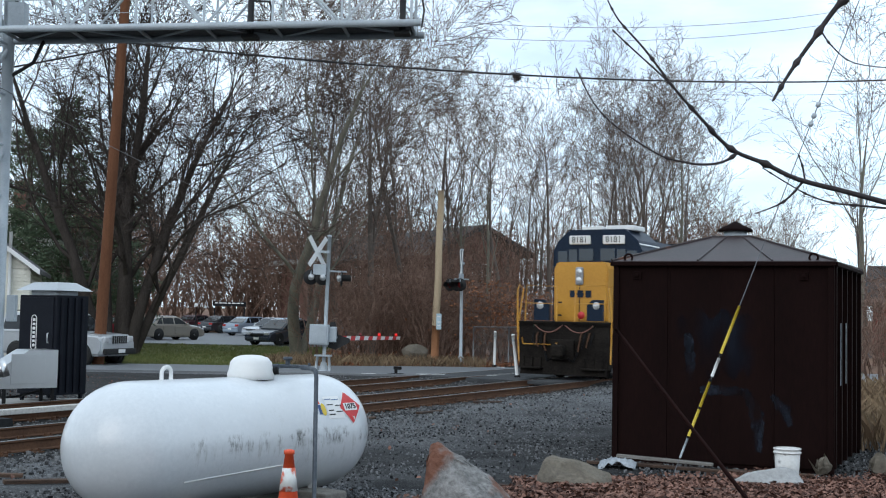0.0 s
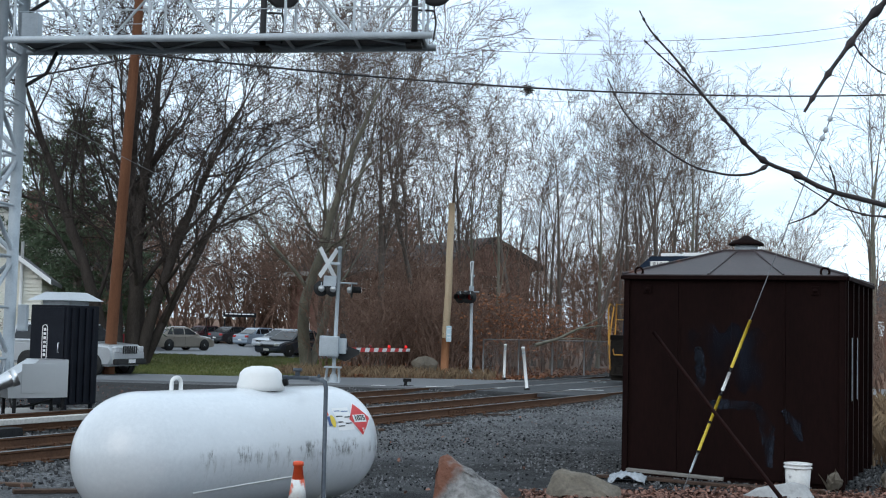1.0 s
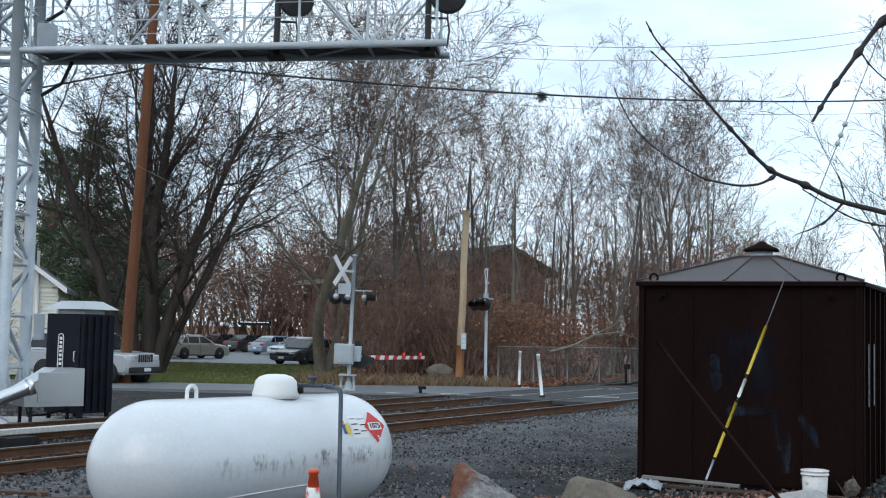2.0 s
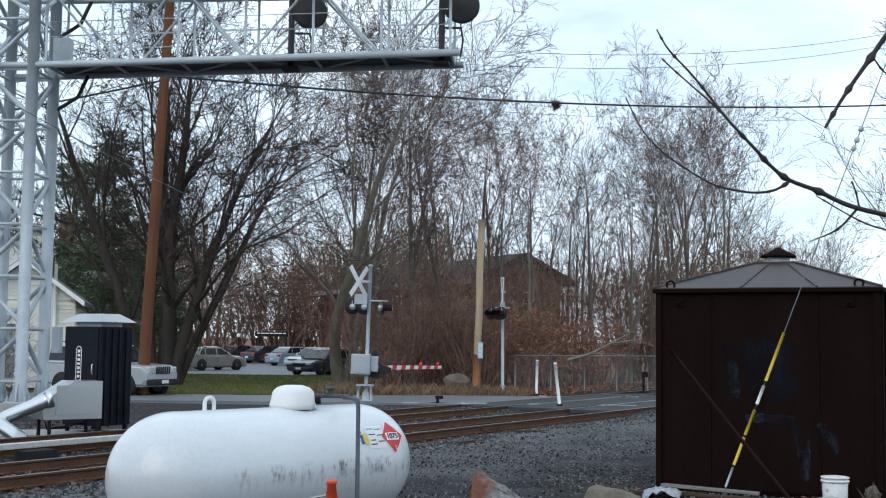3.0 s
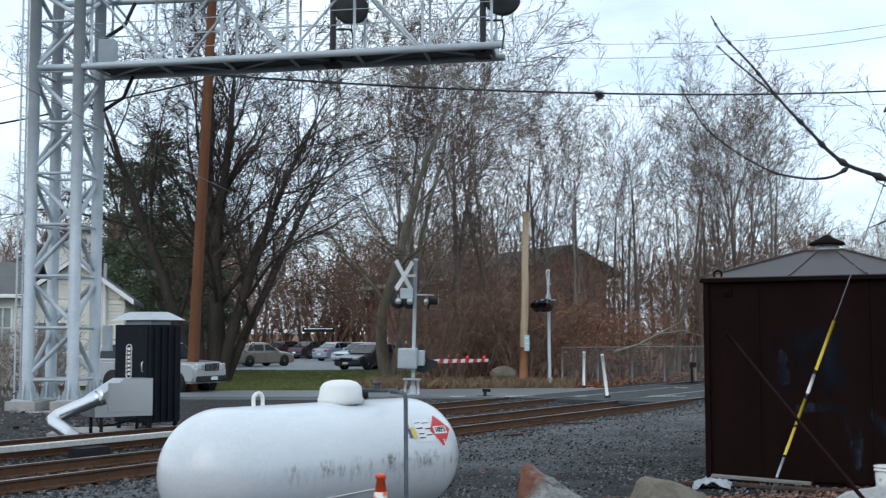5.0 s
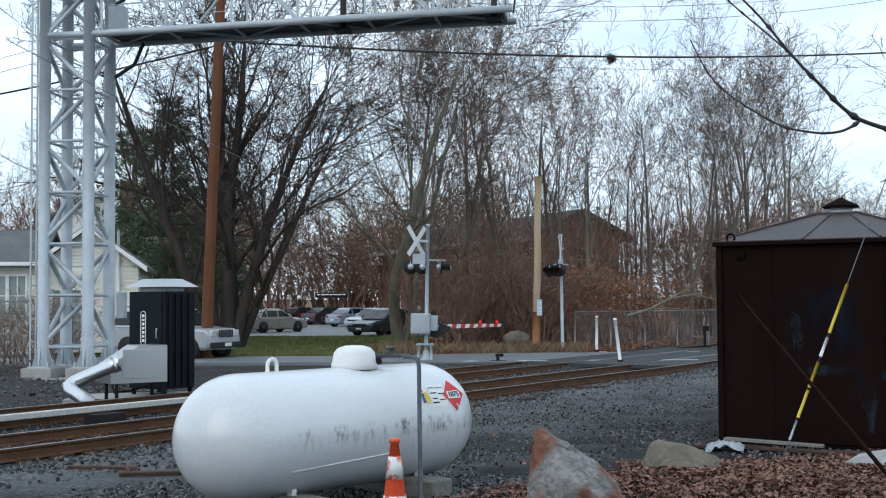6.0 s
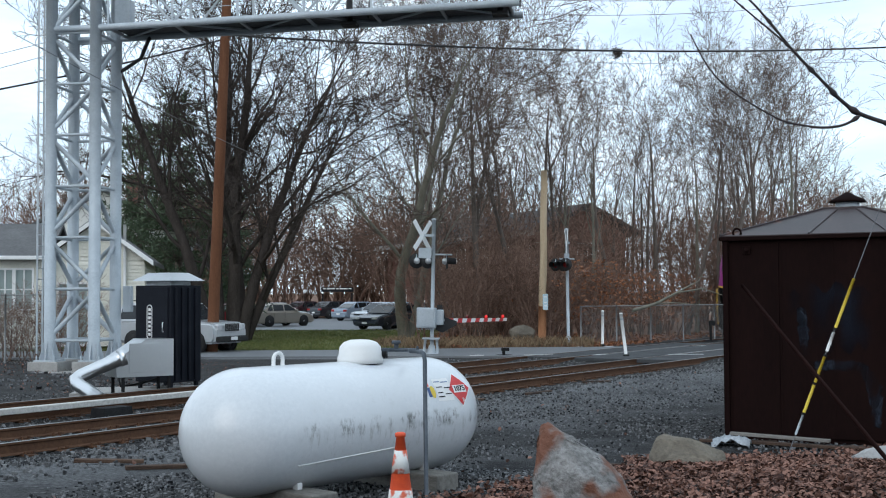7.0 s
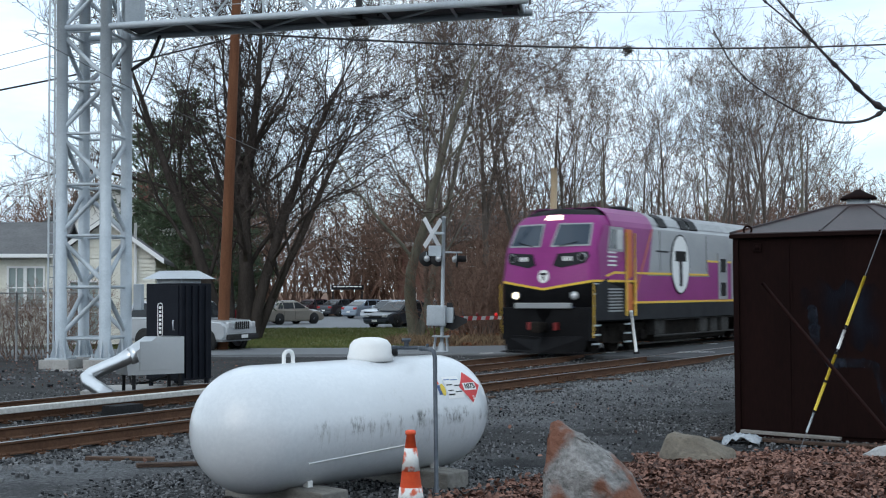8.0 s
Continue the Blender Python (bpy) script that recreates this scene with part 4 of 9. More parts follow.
    # decals wrapped on the shell
    def wrap(name, poly, material, lift, label=""):
        """poly: (along, around) metres on the shell; around is measured from the near side upwards."""
        bm = bmnew()
        f = bm.faces.new([bm.verts.new((u, v, 0)) for u, v in poly])
        bmesh.ops.triangulate(bm, faces=[f])
        bmesh.ops.subdivide_edges(bm, edges=bm.edges[:], cuts=3, use_grid_fill=True)
        for v in bm.verts:
            a = math.pi - v.co.y / R
            v.co = Vector((v.co.x, (R + lift) * math.cos(a), (R + lift) * math.sin(a)))
        bmesh.ops.recalc_face_normals(bm, faces=bm.faces)
        return part(name, bm, material, tk, label)
    def rect(u0, u1, v0, v1):
        return [(u0, v0), (u1, v0), (u1, v1), (u0, v1)]
    def deg(a):
        return (180 - a) * math.pi / 180 * R
    cv, d = deg(152), 0.135
    # the placard slides over the end's shoulder, so keep it flat-wrapped on the shell's last stretch
    cu = 1.935
    wrap("placard", [(cu - d, cv), (cu, cv - d * 1.15), (cu + d, cv), (cu, cv + d * 1.15)], M_WHITEP, 0.003, "red and white diamond hazard placard")
    e = d * 0.92
    wrap("placard_field", [(cu - e, cv), (cu, cv - e * 1.15), (cu + e, cv), (cu, cv + e * 1.15)], M_RED, 0.005)
    wrap("placard_panel", rect(cu - 0.075, cu + 0.075, cv - 0.033, cv + 0.033), M_WHITEP, 0.007)
    a = math.pi - cv / R
    face = Matrix(((1, 0, 0, 0), (0, -math.sin(a), math.cos(a), 0), (0, math.cos(a), math.sin(a), 0), (0, 0, 0, 1)))
    face = Matrix.Translation((cu, (R + 0.009) * math.cos(a), (R + 0.009) * math.sin(a))) @ Matrix(((1, 0, 0, 0), (0, math.sin(math.pi - a), -math.cos(math.pi - a), 0), (0, math.cos(math.pi - a), math.sin(math.pi - a), 0), (0, 0, 0, 1)))
    text_part("number", "1075", 0.066, M_BLACK, tk, face, "black hazard number")
    text_part("class_number", "2", 0.045, M_WHITEP, tk, face @ Matrix.Translation((0, -0.105, 0)))
    wrap("label", rect(1.655, 1.845, deg(163), deg(139)), M_WHITEP, 0.003, "white information label with small print")
    for j, (u0, u1, f) in enumerate(((1.665, 1.735, 0.85), (1.745, 1.83, 0.82), (1.665, 1.74, 0.60), (1.76, 1.835, 0.55), (1.67, 1.73, 0.35), (1.665, 1.74, 0.18), (1.755, 1.83, 0.28))):
        v0 = deg(163) + (deg(139) - deg(163)) * f
        wrap("print_bar", rect(u0, u1, v0 - 0.0045, v0 + 0.0045), M_BLACK if j not in (0, 1) else mat("blue_print", (0.10, 0.16, 0.30), None, 0.6, bump=0), 0.005)
    wrap("yellow_sticker", [(1.615 + 0.028 * math.cos(q), deg(153) + 0.055 * math.sin(q)) for q in [2 * math.pi * j / 12 for j in range(12)]], M_YELLOW, 0.003, "small yellow round sticker")
    wrap("blue_sticker", rect(1.555, 1.595, deg(158), deg(148)), mat("blue_label", (0.03, 0.07, 0.20), None, 0.5, bump=0), 0.003)
    wrap("orange_sticker", rect(1.555, 1.590, deg(147), deg(142)), M_ORANGE, 0.003)
    return tk


make_tank()
bm = bmnew()
box(bm, (0, 0, 0.03), (0.26, 1.15, 0.22), 0.012)
for xx, yy in ((-1.93, 9.27), (-1.10, 10.32)):
    solid("support_block", bm.copy(), mat("weathered_grey_timber", (0.11, 0.105, 0.095), (0.24, 0.23, 0.21), 0.95, scale=3, fine=40, bump=0.5, streak=(8, 1, 8)), pose(xx, yy, ground_z(xx, yy) + 0.0, 0, 0, 51.57), "weathered grey timber block under the propane tank", "support block", group="tank supports")
bm.free()


# ---- traffic cone ----
def make_cone(x, y):
    c = thing("traffic_cone", pose(x, y, ground_z(x, y) + 0.005), "orange traffic cone with scuffed white bands beside the tank", "traffic cone")
    bm = bmnew()
    box(bm, (0, 0, 0.02), (0.36, 0.36, 0.04), 0.012)
    part("base", bm, M_ORANGE, c)
    def r(z):
        return 0.118 - (0.118 - 0.026) * z / 0.70
    def band(z0, z1, lift):
        return [(r(z0) + lift, z0), (r(z1) + lift, z1)]
    part("body", lathe(bmnew(), [(r(0.03), 0.03), (r(0.3), 0.3), (r(0.70), 0.70), (0.033, 0.702), (0.033, 0.725), (0.02, 0.73), (0.0, 0.725)], 28), M_ORANGE, c)
    for z0, z1 in ((0.28, 0.38), (0.48, 0.62)):
        part("reflective_band", lathe(bmnew(), [(r(z0), z0), (r(z0) + 0.003, z0), (r(z1) + 0.003, z1), (r(z1), z1)], 28), M_CONEWHITE, c, "scuffed white reflective band")
    return c


make_cone(-0.79, 7.60)


# ---- boulders ----


def make_rock(name, base, corners, yaw, seed, material, label, rough=1.0):
    """A broken boulder: the hull of a few corners, chipped and roughened."""
    bm = bmnew()
    for p in corners:
        bm.verts.new(p)
    r = bmesh.ops.convex_hull(bm, input=bm.verts[:])
    bmesh.ops.delete(bm, geom=[v for v in bm.verts if not v.link_faces], context="VERTS")
    bmesh.ops.bevel(bm, geom=bm.edges[:], offset=0.022, segments=1, affect="EDGES")
    bmesh.ops.triangulate(bm, faces=bm.faces[:])
    for _ in range(3):
        bmesh.ops.subdivide_edges(bm, edges=[e for e in bm.edges if e.calc_length() > 0.05], cuts=1)
        bmesh.ops.triangulate(bm, faces=[f for f in bm.faces if len(f.verts) > 3])
    bm.normal_update()
    sd = Vector((seed, seed * 0.7, 0))
    for v in bm.verts:
        n_ = v.normal.copy()
        v.co += n_ * rough * (0.020 * noise.noise(v.co * 3.2 + sd) + 0.014 * noise.noise(v.co * 8.0 + sd) + 0.008 * noise.noise(v.co * 24.0 + sd))
    x, y = base
    return solid(name, bm, material, pose(x, y, ground_z(x, y) - 0.05, 0, 0, yaw), label, "boulder", group="boulders")


def lump(sx, sy, sz, seed, n=26, flat=0.5):
    g = random.Random(seed)
    out = []
    for i in range(n):
        d = Vector((g.gauss(0, 1), g.gauss(0, 1), g.gauss(0.2, 0.8))).normalized()
        out.append((d.x * sx / 2 * g.uniform(0.85, 1.05), d.y * sy / 2 * g.uniform(0.85, 1.05), max(0.0, flat * sz + d.z * sz * (1 - flat) * g.uniform(0.85, 1.1))))
    return out


make_rock("boulder", (0.40, 9.0), [(-0.37, -0.20, -0.02), (-0.30, 0.25, 0.0), (0.40, -0.25, 0.0), (0.40, 0.24, 0.0), (-0.35, -0.16, 0.30), (-0.33, -0.12, 0.56), (-0.31, -0.04, 0.70), (-0.26, 0.10, 0.70), (-0.18, -0.08, 0.66),
                                   (-0.04, -0.05, 0.56), (-0.04, 0.16, 0.54), (0.14, -0.10, 0.42), (0.20, 0.12, 0.40), (0.34, -0.14, 0.22), (-0.17, -0.25, 0.40), (0.03, -0.31, 0.33), (0.22, -0.30, 0.16), (-0.27, -0.30, 0.06)],
          -4, 3, M_ROCKGREY, "tall grey granite boulder with a rusty broken face among leaves", 1.5)
make_rock("boulder", (1.62, 12.6), [(-0.40, -0.1, 0.0), (-0.36, 0.2, 0.0), (0.38, -0.12, 0.0), (0.38, 0.2, 0.0), (-0.40, -0.05, 0.14), (-0.31, -0.02, 0.34), (-0.24, 0.12, 0.355), (-0.10, -0.04, 0.33), (0.12, 0.0, 0.28), (0.36, 0.05, 0.21), (0.0, -0.22, 0.05), (-0.25, -0.18, 0.12), (0.25, -0.18, 0.13)],
          -4, 12, M_ROCKTAN, "low tan-grey boulder at the edge of the leaves")
make_rock("boulder", (3.72, 13.15), [(-0.42, -0.1, 0.0), (-0.40, 0.18, 0.0), (0.45, -0.12, 0.0), (0.40, 0.2, 0.0), (-0.36, 0.0, 0.12), (-0.22, -0.05, 0.19), (0.02, 0.05, 0.20), (0.18, -0.05, 0.27), (0.36, 0.02, 0.22), (0.0, -0.2, 0.06), (0.3, -0.2, 0.1)],
          5, 20, M_ROCKPALE, "flat whitish boulder in front of the rusty shed", 0.7)
make_rock("boulder", (4.72, 14.25), lump(0.22, 0.18, 0.30, 5), 5, 22, M_ROCKTAN, "small grey stone beside the shed's corner", 0.5)
make_rock("boulder", (5.40, 14.3), lump(0.30, 0.22, 0.34, 6), 25, 23, M_ROCKTAN, "small grey stone beside the shed's corner", 0.5)


def make_bucket(x, y):
    b = thing("bucket", pose(x, y, ground_z(x, y) + 0.003, 0, 0, 20), "white plastic bucket streaked with dirt beside the shed", "bucket")
    part("body", lathe(bmnew(), [(0.0, 0.0), (0.125, 0.0), (0.13, 0.01), (0.148, 0.33), (0.141, 0.33), (0.122, 0.02), (0.0, 0.015)], 28),
         mat("dirty_white_plastic", (0.62, 0.62, 0.60), (0.76, 0.76, 0.75), 0.5, scale=4, fine=30, bump=0.02, spots=((0.10, 0.09, 0.08), 7.0, 0.60)), b)
    for z in (0.27, 0.31):
        part("rim", lathe(bmnew(), [(0.144, z), (0.158, z + 0.004), (0.158, z + 0.018), (0.146, z + 0.022)], 28), M_WHITEP, b)
    bm = bmnew()
    tube(bm, [(0.155 * math.cos(a), 0.155 * math.sin(a), 0.28 - 0.13 * math.sin(a)) for a in [math.pi * j / 12 for j in range(13)]], 0.003, 5)
    part("handle", bm, M_WIRE, b)


make_bucket(4.24, 14.08)

# boards and a rag at the shed's foot
for k, (x, y, l, yaw, z) in enumerate(((2.95, 14.70, 1.15, -22, 0.10), (3.3, 14.40, 1.5, -30, 0.03), (2.5, 14.9, 0.9, -12, 0.025), (4.05, 14.15, 1.0, -20, 0.03))):
    bm = bmnew()
    box(bm, (0, 0, 0), (l, 0.10, 0.035), 0.005)
    solid("board", bm, M_GREYWOOD if k == 0 else M_TIE, pose(x, y, ground_z(x, y) + z, 0, 2 if k == 0 else 0, yaw), "weathered board lying against the shed's foot", "board", group="boards")
bm = bmnew()
bmesh.ops.create_grid(bm, x_segments=18, y_segments=10, size=0.5)
for v in bm.verts:
    n_ = noise.noise((v.co.x * 7, v.co.y * 9, 1.0))
    v.co = Vector((v.co.x * 0.44, v.co.y * 0.26, 0.07 + 0.06 * n_ + 0.03 * noise.noise((v.co.x * 18, v.co.y * 18, 4)) - 0.22 * (v.co.x ** 2 + v.co.y ** 2)))
bmesh.ops.solidify(bm, geom=bm.faces[:], thickness=0.006)
solid("plastic_sheet", bm, M_SHEET, pose(2.40, 14.72, 0.04, 0, 0, -20), "crumpled white plastic sheet lying by the shed", "plastic sheet", smooth=True)


# ---- the signal gantry ----
M_GRATING = mat("dull_steel_grating", (0.045, 0.047, 0.050), (0.10, 0.103, 0.107), 0.7, 0.3, scale=6, fine=60, bump=0.2)


def make_gantry():
    g = thing("signal_gantry", pose(-12.73, 31.98, 0.085, 0, 0, -4.2), "grey tubular steel cantilever signal gantry beside the tracks", "signal gantry")
    W, D, H = 1.245, 1.38, 11.15
    zb, zt = 8.92, 11.06
    corners = [(0, 0), (W, 0), (W, D), (0, D)]
    for x, y in corners:
        bm = bmnew()
        tube(bm, [(x, y, 0.03), (x, y, H)], 0.155, 20)
        lathe(bm, [(0.165, H), (0.17, H + 0.02), (0.17, H + 0.05), (0.0, H + 0.055)], 20, pose(x, y, 0))
        leg = part("leg", bm, M_GALV, g)
        bm = bmnew()
        box(bm, (x, y, 0.02), (0.62, 0.62, 0.04), 0.006)
        for a in range(8):
            an = math.pi / 4 * a
            fin = prism(bmnew(), [(0.15, 0.04), (0.29, 0.04), (0.15, 0.55)], -0.010, 0.010, "y")
            bmesh.ops.transform(fin, matrix=pose(x, y, 0, 0, 0, 45 * a), verts=fin.verts[:])
            part("gusset", fin, M_GALV, leg)
        for a in range(4):
            part("bolt", lathe(bmnew(), [(0.025, 0.04), (0.025, 0.16), (0.0, 0.16)], 6, pose(x + (0.25 if a % 2 else -0.25), y + (0.25 if a // 2 else -0.25), 0)), M_GALV, leg)
        part("base_plate", bm, M_GALV, leg, "square flanged base plate")
        bm = bmnew()
        box(bm, (x, y, -0.14), (0.85, 0.85, 0.28), 0.02)
        part("footing", bm, M_CONC, g, "grey concrete footing")
    bm = bmnew()
    box(bm, (W / 2, D / 2, -0.33), (3.0, 3.0, 0.16), 0.02)
    part("footing_slab", bm, M_CONC, g, "low concrete slab")
    # bracing of the mast: level struts and zig-zag diagonals on four faces
    levels = [0.55 + 1.378 * i for i in range(9)]
    for f in range(4):
        a, b = corners[f], corners[(f + 1) % 4]
        for i, z in enumerate(levels):
            if z < H:
                bm = bmnew()
                tube(bm, [(*a, z), (*b, z)], 0.040, 8)
                part("strut", bm, M_GALV, g)
            if i < len(levels) - 1:
                p, q = (a, b) if (i + f) % 2 == 0 else (b, a)
                bm = bmnew()
                tube(bm, [(*p, z + 0.10), (*q, min(levels[i + 1] - 0.10, H - 0.1))], 0.062, 10)
                part("brace", bm, M_GALV, g)
    # cantilever box truss
    X1 = 12.62
    zb1, zt1 = 9.17, 11.10
    def low(x):
        return zb + (zb1 - zb) * (x - W) / (X1 - W)
    for y in (-0.02, D + 0.02):
        for z0, z1 in ((zb, zb1), (zt, zt1)):
            bm = bmnew()
            tube(bm, [(0.0, y, z0), (W, y, z0), (X1, y, z1)], 0.095, 12)
            part("chord", bm, M_GALV, g)
    n = 6
    xs = [W + 0.35 + (X1 - 0.25 - W - 0.35) * i / n for i in range(n + 1)]
    for y in (-0.02, D + 0.02):
        for i, x in enumerate(xs):
            bm = bmnew()
            tube(bm, [(x, y, low(x)), (x, y, zt)], 0.036, 8)
            part("post", bm, M_GALV, g)
            if i < n:
                bm = bmnew()
                p0, p1 = ((x, low(x)), (xs[i + 1], zt)) if (i % 2) else ((x, zt), (xs[i + 1], low(xs[i + 1])))
                tube(bm, [(p0[0], y, p0[1]), (p1[0], y, p1[1])], 0.036, 8)
                part("diagonal", bm, M_GALV, g)
        for zz in (0.75, 1.15):
            bm = bmnew()
            tube(bm, [(xs[0], y, low(xs[0]) + zz), (xs[-1], y, low(xs[-1]) + zz)], 0.011, 6)
            part("hand_rail", bm, M_GALV, g)
    for i, x in enumerate(xs):
        for z in (low(x), zt):
            bm = bmnew()
            tube(bm, [(x, -0.02, z), (x, D + 0.02, z)], 0.045, 8)
            part("cross_tie", bm, M_GALV, g)
        if i < n:
            bm = bmnew()
            tube(bm, [(x, -0.02 if i % 2 else D, low(x)), (xs[i + 1], D if i % 2 else -0.02, low(xs[i + 1]))], 0.034, 8)
            part("wind_brace", bm, M_GALV, g)
            part("wind_brace", tube(bmnew(), [(x, -0.02 if i % 2 else D, zt), (xs[i + 1], D if i % 2 else -0.02, zt)], 0.034, 8), M_GALV, g)
    # walkway grating
    for j in range(11):
        y = 0.09 + 0.12 * j
        bm = bmnew()
        box(bm, ((xs[0] + xs[-1]) / 2, y, (low(xs[0]) + low(xs[-1])) / 2 + 0.07), (xs[-1] - xs[0], 0.108, 0.03), 0, None)
        for v in bm.verts:
            v.co.z += (zb1 - zb) * ((v.co.x - W) / (X1 - W) - 0.5)
        part("walkway_bar", bm, M_GRATING, g, "dark steel walkway grating")
    # ladder on the mast
    for x in (-0.38, -0.70):
        bm = bmnew()
        box(bm, (-0.42, 0.2 + x + 0.6, 5.6), (0.05, 0.02, 10.8), 0)
        part("ladder_rail", bm, M_GALV, g)
    for j in range(36):
        part("ladder_rung", tube(bmnew(), [(-0.42, 0.10, 0.4 + 0.30 * j), (-0.42, 0.42, 0.4 + 0.30 * j)], 0.012, 5), M_GALV, g)
    # equipment boxes and conduits
    for c, s in (((W + 0.28, D - 0.1, zb + 0.62), (0.46, 0.34, 0.82)), ((W + 0.35, D + 0.05, 1.65), (0.24, 0.2, 0.72))):
        bm = bmnew()
        box(bm, c, s, 0.02)
        part("junction_box", bm, M_GALV, g, "grey junction box")
    for z in (zb - 0.15, zt - 0.25):
        bm = bmnew()
        tube(bm, [(W + 0.1, D, z - 0.8), (W + 0.35, D, z - 0.65), (W + 0.75, D - 0.1, z - 0.45), (W + 0.95, D - 0.1, z), (W + 1.0, D, z + 0.2)], 0.055, 8)
        part("conduit", bm, M_CABLE, g, "black flexible conduit")
    # two searchlight signals with round black backgrounds
    for xc, zc, rr, back in ((8.55, 10.46, 0.46, 0.7), (12.60, 10.56, 0.50, 0.5)):
        bm = bmnew()
        tube(bm, [(xc - 0.50, back, low(min(xc, X1)) - 0.18), (xc - 0.50, back, 12.6)], 0.085, 10)
        box(bm, (xc - 0.50, back, low(min(xc, X1)) - 0.16), (0.42, 0.42, 0.10), 0.01)
        sig = part("signal_post", bm, M_CABLE, g, "black signal post")
        bm = bmnew()
        turn = pose(xc, back, zc, 90, 0, 14)
        lathe(bm, [(0.0, 0.10), (0.10, 0.10), (0.16, 0.07), (rr * 0.8, 0.03), (rr, 0.0), (rr, -0.012), (0.0, -0.012)], 36, turn)
        lathe(bm, [(0.13, -0.012), (0.13, -0.34), (0.115, -0.34), (0.115, -0.012)], 20, turn)
        part("signal_head", bm, M_CABLE, sig, "round black signal background disc")
        bm = bmnew()
        tube(bm, [(xc - 0.5, back, zc - rr - 0.1), (xc, back, zc - rr - 0.12), (xc, back, zc - rr + 0.1)], 0.03, 6)
        tube(bm, [(xc, back, zc - rr - 0.1), (xc + 0.06, back, zc - rr - 0.45), (xc, back, low(min(xc, X1)))], 0.028, 6)
        part("bracket", bm, M_CABLE, sig)


make_gantry()


# ---- switch heater: black cabinet, steel plenum, bent duct ----
def make_heater():
    gx, gy = -7.95, 26.75
    h = thing("heater_cabinet", pose(gx, gy, -0.22, 0, 0, TRACK_YAW), "black painted metal heater cabinet with a shiny hood beside the tracks", "equipment cabinet")
    # local x across the track, local y along it; the -y face looks towards the camera's left
    W, D, Z0, Z1 = 1.10, 0.92, 0.14, 2.26
    bm = bmnew()
    box(bm, (0, 0, (Z0 + Z1) / 2), (W, D, Z1 - Z0), 0.02)
    body = part("body", bm, M_CABBLACK, h)
    for c, s in (((-0.02, -D / 2 - 0.012, (Z0 + Z1) / 2), (W - 0.12, 0.024, Z1 - Z0 - 0.10)),):
        bm = bmnew()
        box(bm, c, s, 0.008)
        part("door", bm, M_CABBLACK, h)
    for k in range(4):
        bm = bmnew()
        box(bm, (W / 2 + 0.02, -0.33 + 0.20 * k, (Z0 + Z1) / 2), (0.04, 0.06, Z1 - Z0 - 0.1), 0.01)
        part("side_rib", bm, M_CABBLACK, h)
    for sx in (-1, 1):
        for sy in (-1, 1):
            bm = bmnew()
            box(bm, (sx * (W / 2 - 0.08), sy * (D / 2 - 0.08), 0.07), (0.07, 0.07, 0.16), 0.005)
            part("foot", bm, M_CABBLACK, h)
    bm = bmnew()
    tube(bm, [(W / 2 - 0.2, -D / 2 - 0.03, 1.45), (W / 2 - 0.2, -D / 2 - 0.06, 1.45), (W / 2 - 0.2, -D / 2 - 0.06, 1.25), (W / 2 - 0.2, -D / 2 - 0.03, 1.25)], 0.012, 6)
    part("handle", bm, M_STEEL, h)
    bm = bmnew()
    box(bm, (0, 0, Z1 + 0.05), (W - 0.35, D - 0.3, 0.12), 0.01)
    part("hood_neck", bm, M_GALV, h)
    bm = bmnew()
    a, b = (W / 2 + 0.06, D / 2 + 0.06), (W / 2 - 0.20, D / 2 - 0.20)
    lo = [bm.verts.new((sx * a[0], sy * a[1], Z1 + 0.10)) for sx, sy in ((-1, -1), (1, -1), (1, 1), (-1, 1))]
    hi = [bm.verts.new((sx * b[0], sy * b[1], Z1 + 0.28)) for sx, sy in ((-1, -1), (1, -1), (1, 1), (-1, 1))]
    bm.faces.new(lo[::-1]), bm.faces.new(hi)
    for i in range(4):
        bm.faces.new((lo[i], lo[(i + 1) % 4], hi[(i + 1) % 4], hi[i]))
    part("hood", bm, M_STEEL, h, "shiny sloped sheet-metal hood")
    # worn name plate: an oval outline with bars
    bm = bmnew()
    cx, cz, hw, hh = -0.08, 1.46, 0.075, 0.37
    pts = []
    for k in range(33):
        q = 2 * math.pi * k / 32
        pts.append((cx + hw * math.cos(q), -D / 2 - 0.026, cz + (hh - hw) * (1 if math.sin(q) > 0 else -1) * (0 if abs(math.sin(q)) < 1e-6 else 1) + hw * math.sin(q)))
    tube(bm, pts, 0.010, 5, caps=False)
    plate = part("oval_emblem", bm, M_WHITEP, h, "white oval emblem outline")
    for k in range(7):
        bm = bmnew()
        box(bm, (cx, -D / 2 - 0.026, cz - 0.27 + 0.09 * k), (0.075, 0.006, 0.05 if k % 2 else 0.06), 0)
        part("print_bar", bm, M_WHITEP, plate)
    # stainless plenum in front with a sloped face and the bent duct
    p = thing("heater_plenum", pose(gx - 0.10, gy - 1.45, -0.22, 0, 0, TRACK_YAW), "stainless steel blower box on black legs with a sloped face", "blower box")
    bm = bmnew()
    prism(bm, [(-0.70, 0.36), (0.52, 0.36), (0.52, 1.13), (-0.08, 1.13), (-0.74, 0.72)], -0.36, 0.36, "x")
    bmesh.ops.transform(bm, matrix=pose(0, 0, 0, 0, 0, -22), verts=bm.verts)
    part("box", bm, M_STEEL, p)
    for sx in (-0.30, 0.30):
        for sy in (-0.55, 0.45):
            bm = bmnew()
            box(bm, (sx, sy, 0.18), (0.06, 0.06, 0.40), 0.004, pose(0, 0, 0, 0, 0, -22))
            part("leg", bm, M_BLACK, p)
    bm = bmnew()
